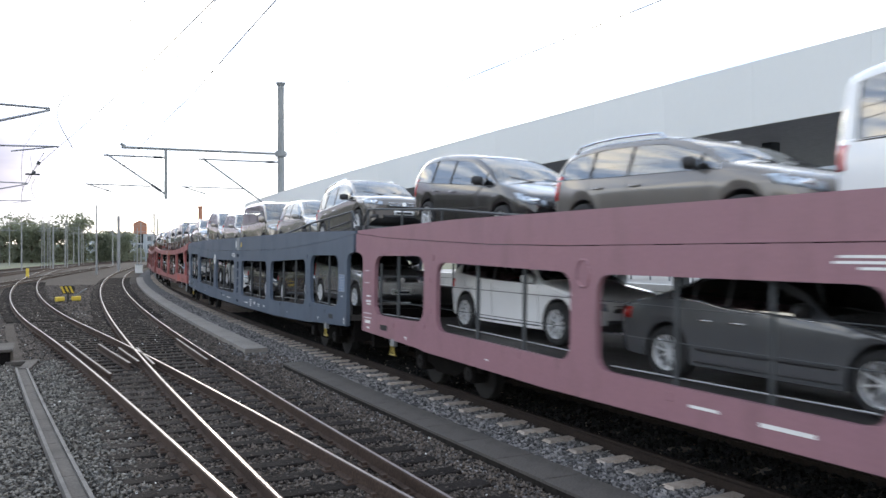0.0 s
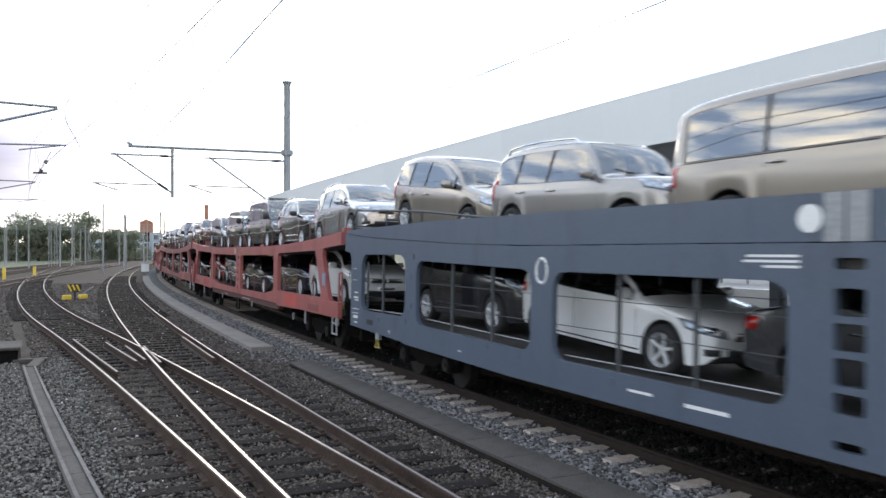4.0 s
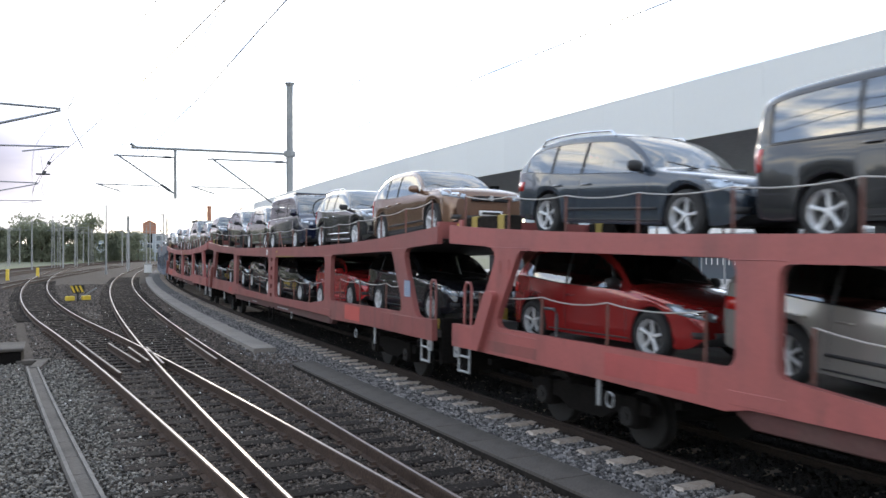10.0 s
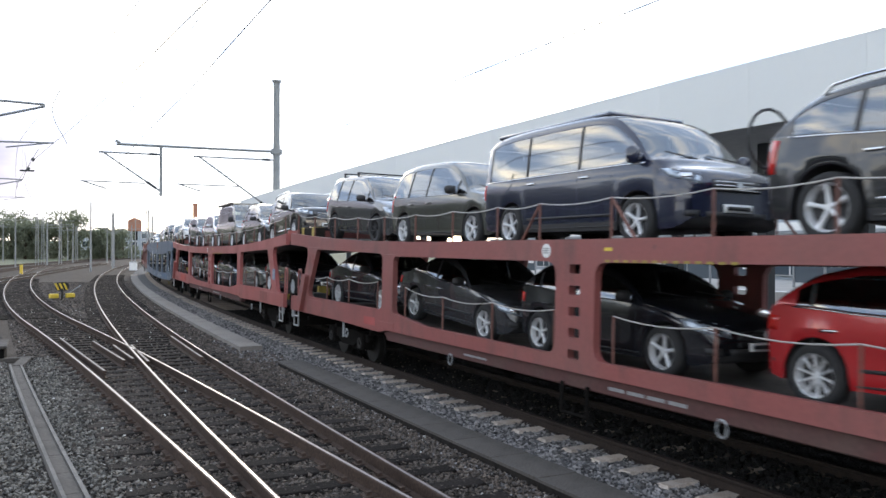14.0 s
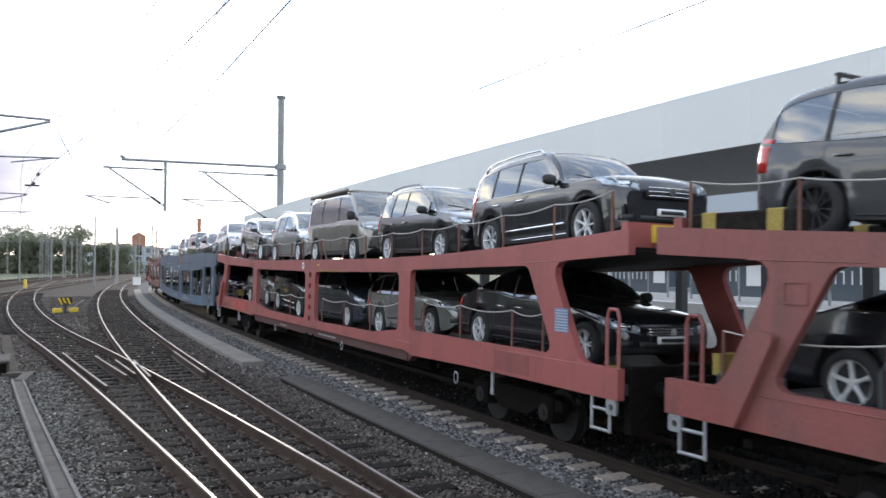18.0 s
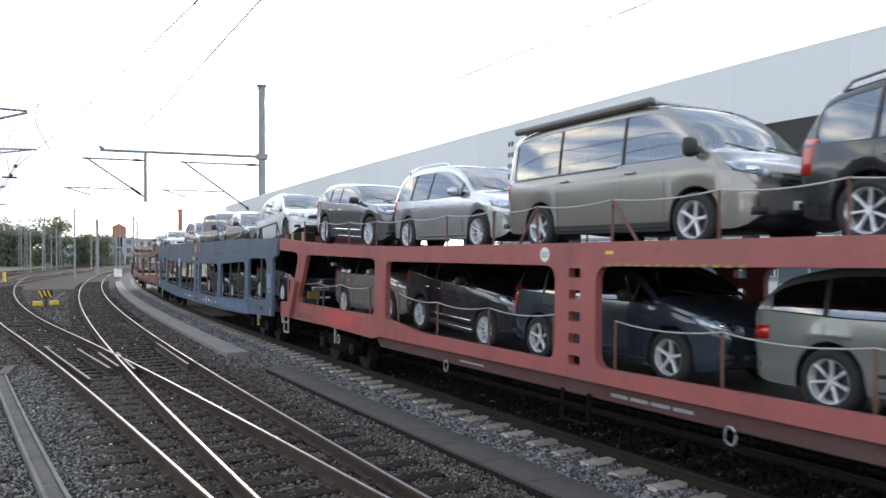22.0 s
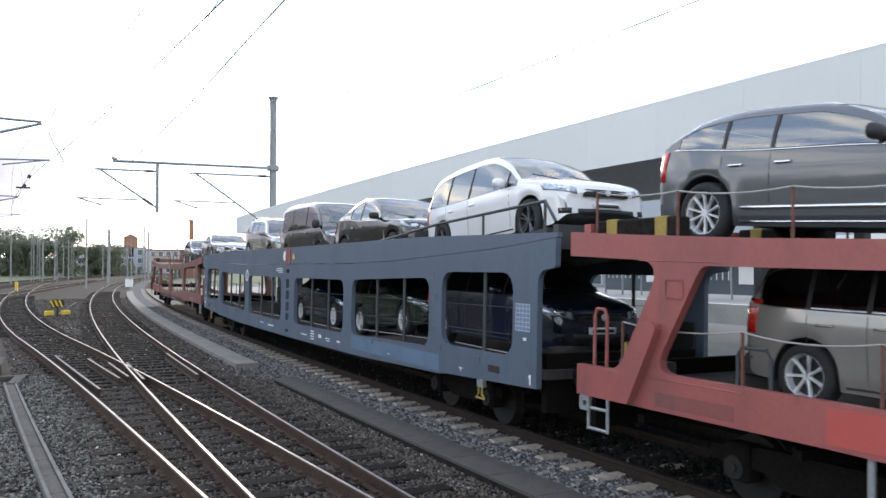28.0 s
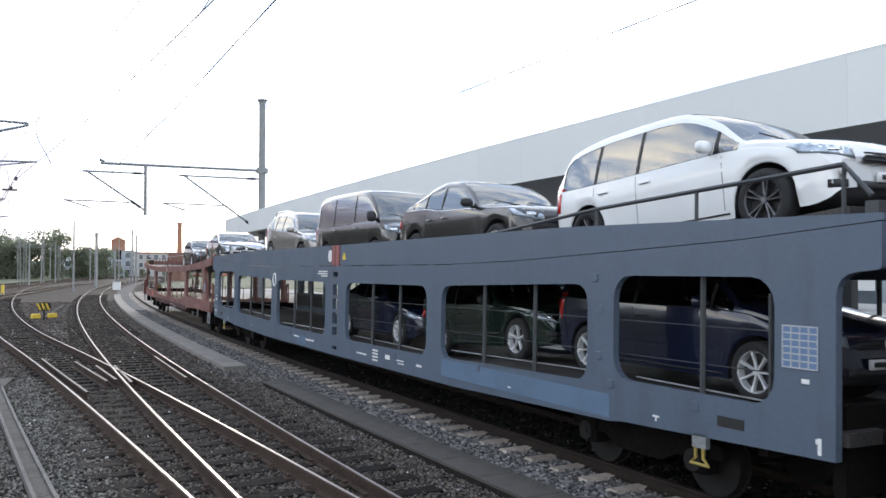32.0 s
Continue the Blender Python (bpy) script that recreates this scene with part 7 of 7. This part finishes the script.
part("platform_line", profile_run(EDGE_S, [(20.42, 0.742), (20.42, 0.75), (20.8, 0.75), (20.8, 0.742)]), M_WHITE, station, "pale platform edge line")
M_CLEAR = material("shelter_glass", (0.10, 0.12, 0.14), 0.08, spec=0.8)
for k, s in enumerate(steps(-30, 44, 8.2)):
    sh = thing("glass_shelter", along(s, 24.5, 0.74), "steel-framed glass shelter with boards on the far platform", "platform shelter", "glass shelters")
    for x in (-2.6, -0.9, 0.9, 2.6):
        part("post", soft_box(x - 0.05, x + 0.05, -0.05, 0.05, 0, 2.5, 0.01), M_GALV, sh)
    for x in (-1.75, 0.0, 1.75):
        part("pane", soft_box(x - 0.78, x + 0.78, -0.015, 0.015, 0.25, 2.35, 0.004), M_CLEAR, sh, "dark glass pane")
    part("roof", soft_box(-2.9, 2.9, -0.5, 1.0, 2.5, 2.62, 0.02), M_GALV, sh)
    part("board", soft_box(-2.4, -1.4, 0.03, 0.06, 0.8, 1.9, 0.01), M_WHITE, sh, "white notice board")
    # large white lettering that cannot be read
    bm = bmesh.new()
    q = random.Random(k)
    x = -0.75
    while x < 2.3:
        box(bm, x, x + 0.07, 0.03, 0.045, 1.0, 1.0 + q.choice((0.6, 0.6, 0.9)))
        if q.random() < 0.6:
            box(bm, x + 0.07, x + 0.28, 0.03, 0.045, 1.53, 1.60)
        x += 0.42
    tagged(part("lettering", tidy(bm), M_WHITE, sh, "large white lettering"), kind="stuff")


# ---- loose stones ----
def stones(name, count, area, size, mat, label, seed, base=-0.2, keep=None):
    """Angular crushed stones spread over a stretch of the track plan; each has eight faces."""
    g = np.random.default_rng(seed)
    s = g.uniform(area[0], area[1], count)
    d = g.uniform(area[2], area[3], count)
    if keep is not None:
        k = keep(s, d)
        s, d = s[k], d[k]
    n = len(s)
    h = np.interp(s, S_TABLE, HEADING)
    cx, cy = np.interp(s, S_TABLE, X_TABLE) + np.cos(h) * d, np.interp(s, S_TABLE, Y_TABLE) + np.sin(h) * d
    z = base + g.uniform(-0.012, 0.022, n)
    shape = np.array([(1, 0, 0), (-1, 0, 0), (0, 1, 0), (0, -1, 0), (0, 0, 1), (0, 0, -1)], float)
    v = shape[None] * g.uniform(size[0], size[1], (n, 1, 1)) * g.uniform(0.55, 1.25, (n, 6, 1)) + g.uniform(-0.009, 0.009, (n, 6, 3))
    q = g.normal(size=(n, 4))
    q /= np.linalg.norm(q, axis=1, keepdims=True)
    a, b, c, e = q.T
    rot = np.stack([np.stack([1 - 2 * (c * c + e * e), 2 * (b * c - e * a), 2 * (b * e + c * a)], 1),
                    np.stack([2 * (b * c + e * a), 1 - 2 * (b * b + e * e), 2 * (c * e - b * a)], 1),
                    np.stack([2 * (b * e - c * a), 2 * (c * e + b * a), 1 - 2 * (b * b + c * c)], 1)], 1)
    v = np.einsum("nij,nkj->nki", rot, v)
    v[:, :, 2] *= 0.75
    v += np.stack([cx, cy, z], 1)[:, None, :]
    f = np.array([(0, 2, 4), (2, 1, 4), (1, 3, 4), (3, 0, 4), (2, 0, 5), (1, 2, 5), (3, 1, 5), (0, 3, 5)])
    faces = (f[None] + 6 * np.arange(n)[:, None, None]).reshape(-1, 3)
    me = bpy.data.meshes.new(name)
    me.from_pydata(v.reshape(-1, 3).tolist(), [], faces.tolist())
    me.materials.append(mat)
    tagged(new(name, me), label, "stones", kind="stuff")


def off_slabs(s, d):
    clear = ~((np.abs(d + 2.18) < 0.29) & (s < 8.7)) & ~((np.abs(d + 2.32) < 0.31) & (s > 11.3))
    clear &= np.abs(d - (-7.06 - 0.069 * s)) > 0.15
    for o in (-0.7535, 0.7535):
        clear &= np.abs(d - (-4.53 + o)) > 0.085
    return clear


def off_sleepers(s, d):
    """Keeps the ends of the concrete sleepers bare."""
    return off_slabs(s, d) & ((np.abs((s + 8.2 + 0.3) % 0.6 - 0.3) > 0.12) | (d < -1.24))


stones("brown_ballast_stones", 48000, (-4.5, 9.0, -6.6, -1.93), (0.014, 0.034), M_STONES, "dark brown crushed ballast stones", 1, base=-0.186, keep=off_slabs)
stones("side_ballast_stones", 40000, (-4.5, 12.0, -10.5, -6.3), (0.014, 0.036), M_STONES_SIDE, "grey-green crushed stones beside the branch track", 11, base=-0.185, keep=off_slabs)
stones("brown_ballast_stones", 26000, (9.0, 26.0, -12.0, -1.93), (0.024, 0.05), M_STONES, "dark brown crushed ballast stones", 2, keep=off_slabs)
stones("grey_ballast_stones", 15000, (-4.5, 14.0, -1.9, -0.72), (0.02, 0.045), M_STONES_GREY, "pale grey crushed ballast stones", 3, base=-0.18, keep=off_sleepers)
stones("grey_ballast_stones", 9000, (14.0, 45.0, -2.0, -0.72), (0.03, 0.055), M_STONES_GREY, "pale grey crushed ballast stones", 5, base=-0.18, keep=off_sleepers)
stones("grey_ballast_stones", 3500, (-4.5, 14.0, -2.9, -1.9), (0.02, 0.04), M_STONES_GREY, "pale stones scattered beside the slabs", 6, keep=off_slabs)
stones("brown_ballast_stones", 22000, (26.0, 62.0, -15.0, -2.7), (0.04, 0.08), M_STONES, "dark brown crushed ballast stones", 7)
M_CHIPS = island_material("pale_chips", (0.35, 0.34, 0.32), (0.75, 0.74, 0.72), 0.8)
stones("pale_stone_chips", 420, (-4.5, 30.0, -11.0, -1.93), (0.012, 0.028), M_CHIPS, "pale chips and scraps scattered over the ballast", 12, base=-0.165, keep=off_slabs)
# shade under the train, laid as near-black stones
stones("shade_ballast_stones", 19000, (-6.0, 25.0, -0.67, 1.5), (0.032, 0.055), M_STONES_SHADE, "black ballast under the train, shade put into its colour", 8, base=-0.135)


# ---- sleepers, last ----
lay(track_main, SLEEPER_C, "sleeper", -8.2, 90, 0.6, lambda s: 0.0, -0.138)
lay(track_mid, SLEEPER_L, "sleeper", -6.0, 24, 0.62, lambda s: (-4.53 + branch(s)) / 2, -0.155)
lay(track_mid, SLEEPER_W, "sleeper", 24.4, 80, 0.62, lambda s: -4.53, -0.15)
lay(track_left, SLEEPER_W, "sleeper", 24.6, 70, 0.62, lambda s: branch(s), -0.15)

# ribbed plates that hold the rails on the long sleepers
bm = bmesh.new()
box(bm, -0.08, 0.08, -0.17, 0.17, -0.02, 0.012)
for y in (-0.105, 0.105):
    box(bm, -0.03, 0.03, y - 0.03, y + 0.03, 0.012, 0.05)
PLATE = mesh_of(tidy(bm), "rail_plate", M_RAIL_SIDE)
s = -4.14
while s < 20:
    for o in (-0.7535, 0.7535):
        part("rail_plate", PLATE, None, track_mid, at=along(s, -4.53 + o, -0.155))
        part("rail_plate", PLATE, None, track_left, at=along(s, branch(s) + o, -0.151))
    s += 0.62


def motions():
    times = [0.5 * k for k in range(65)]
    poses = [[wagon_pose(i, t) for t in times] for i in range(7)]
    for i, (w, wheels) in enumerate(WAGONS):
        walk(w, list(zip(times, poses[i])))
        # the wheels roll: a row for every quarter of a metre or so
        spins = [(0.0, 0.0)]
        for k in range(1, 641):
            t, turn = k * 0.05, (train_s(k * 0.05) - train_s(0)) / 0.362
            if abs(turn - spins[-1][1]) > 1.15 or k == 640:
                spins.append((t, turn))
        for wheel in wheels:
            place = wheel.matrix_basis.copy()
            walk(wheel, [(t, place @ Matrix.Rotation(turn, 4, "Y")) for t, turn in spins])
    for c, i, local in CARS:
        walk(c, [(t, m @ local) for t, m in zip(times, poses[i])])


motions()
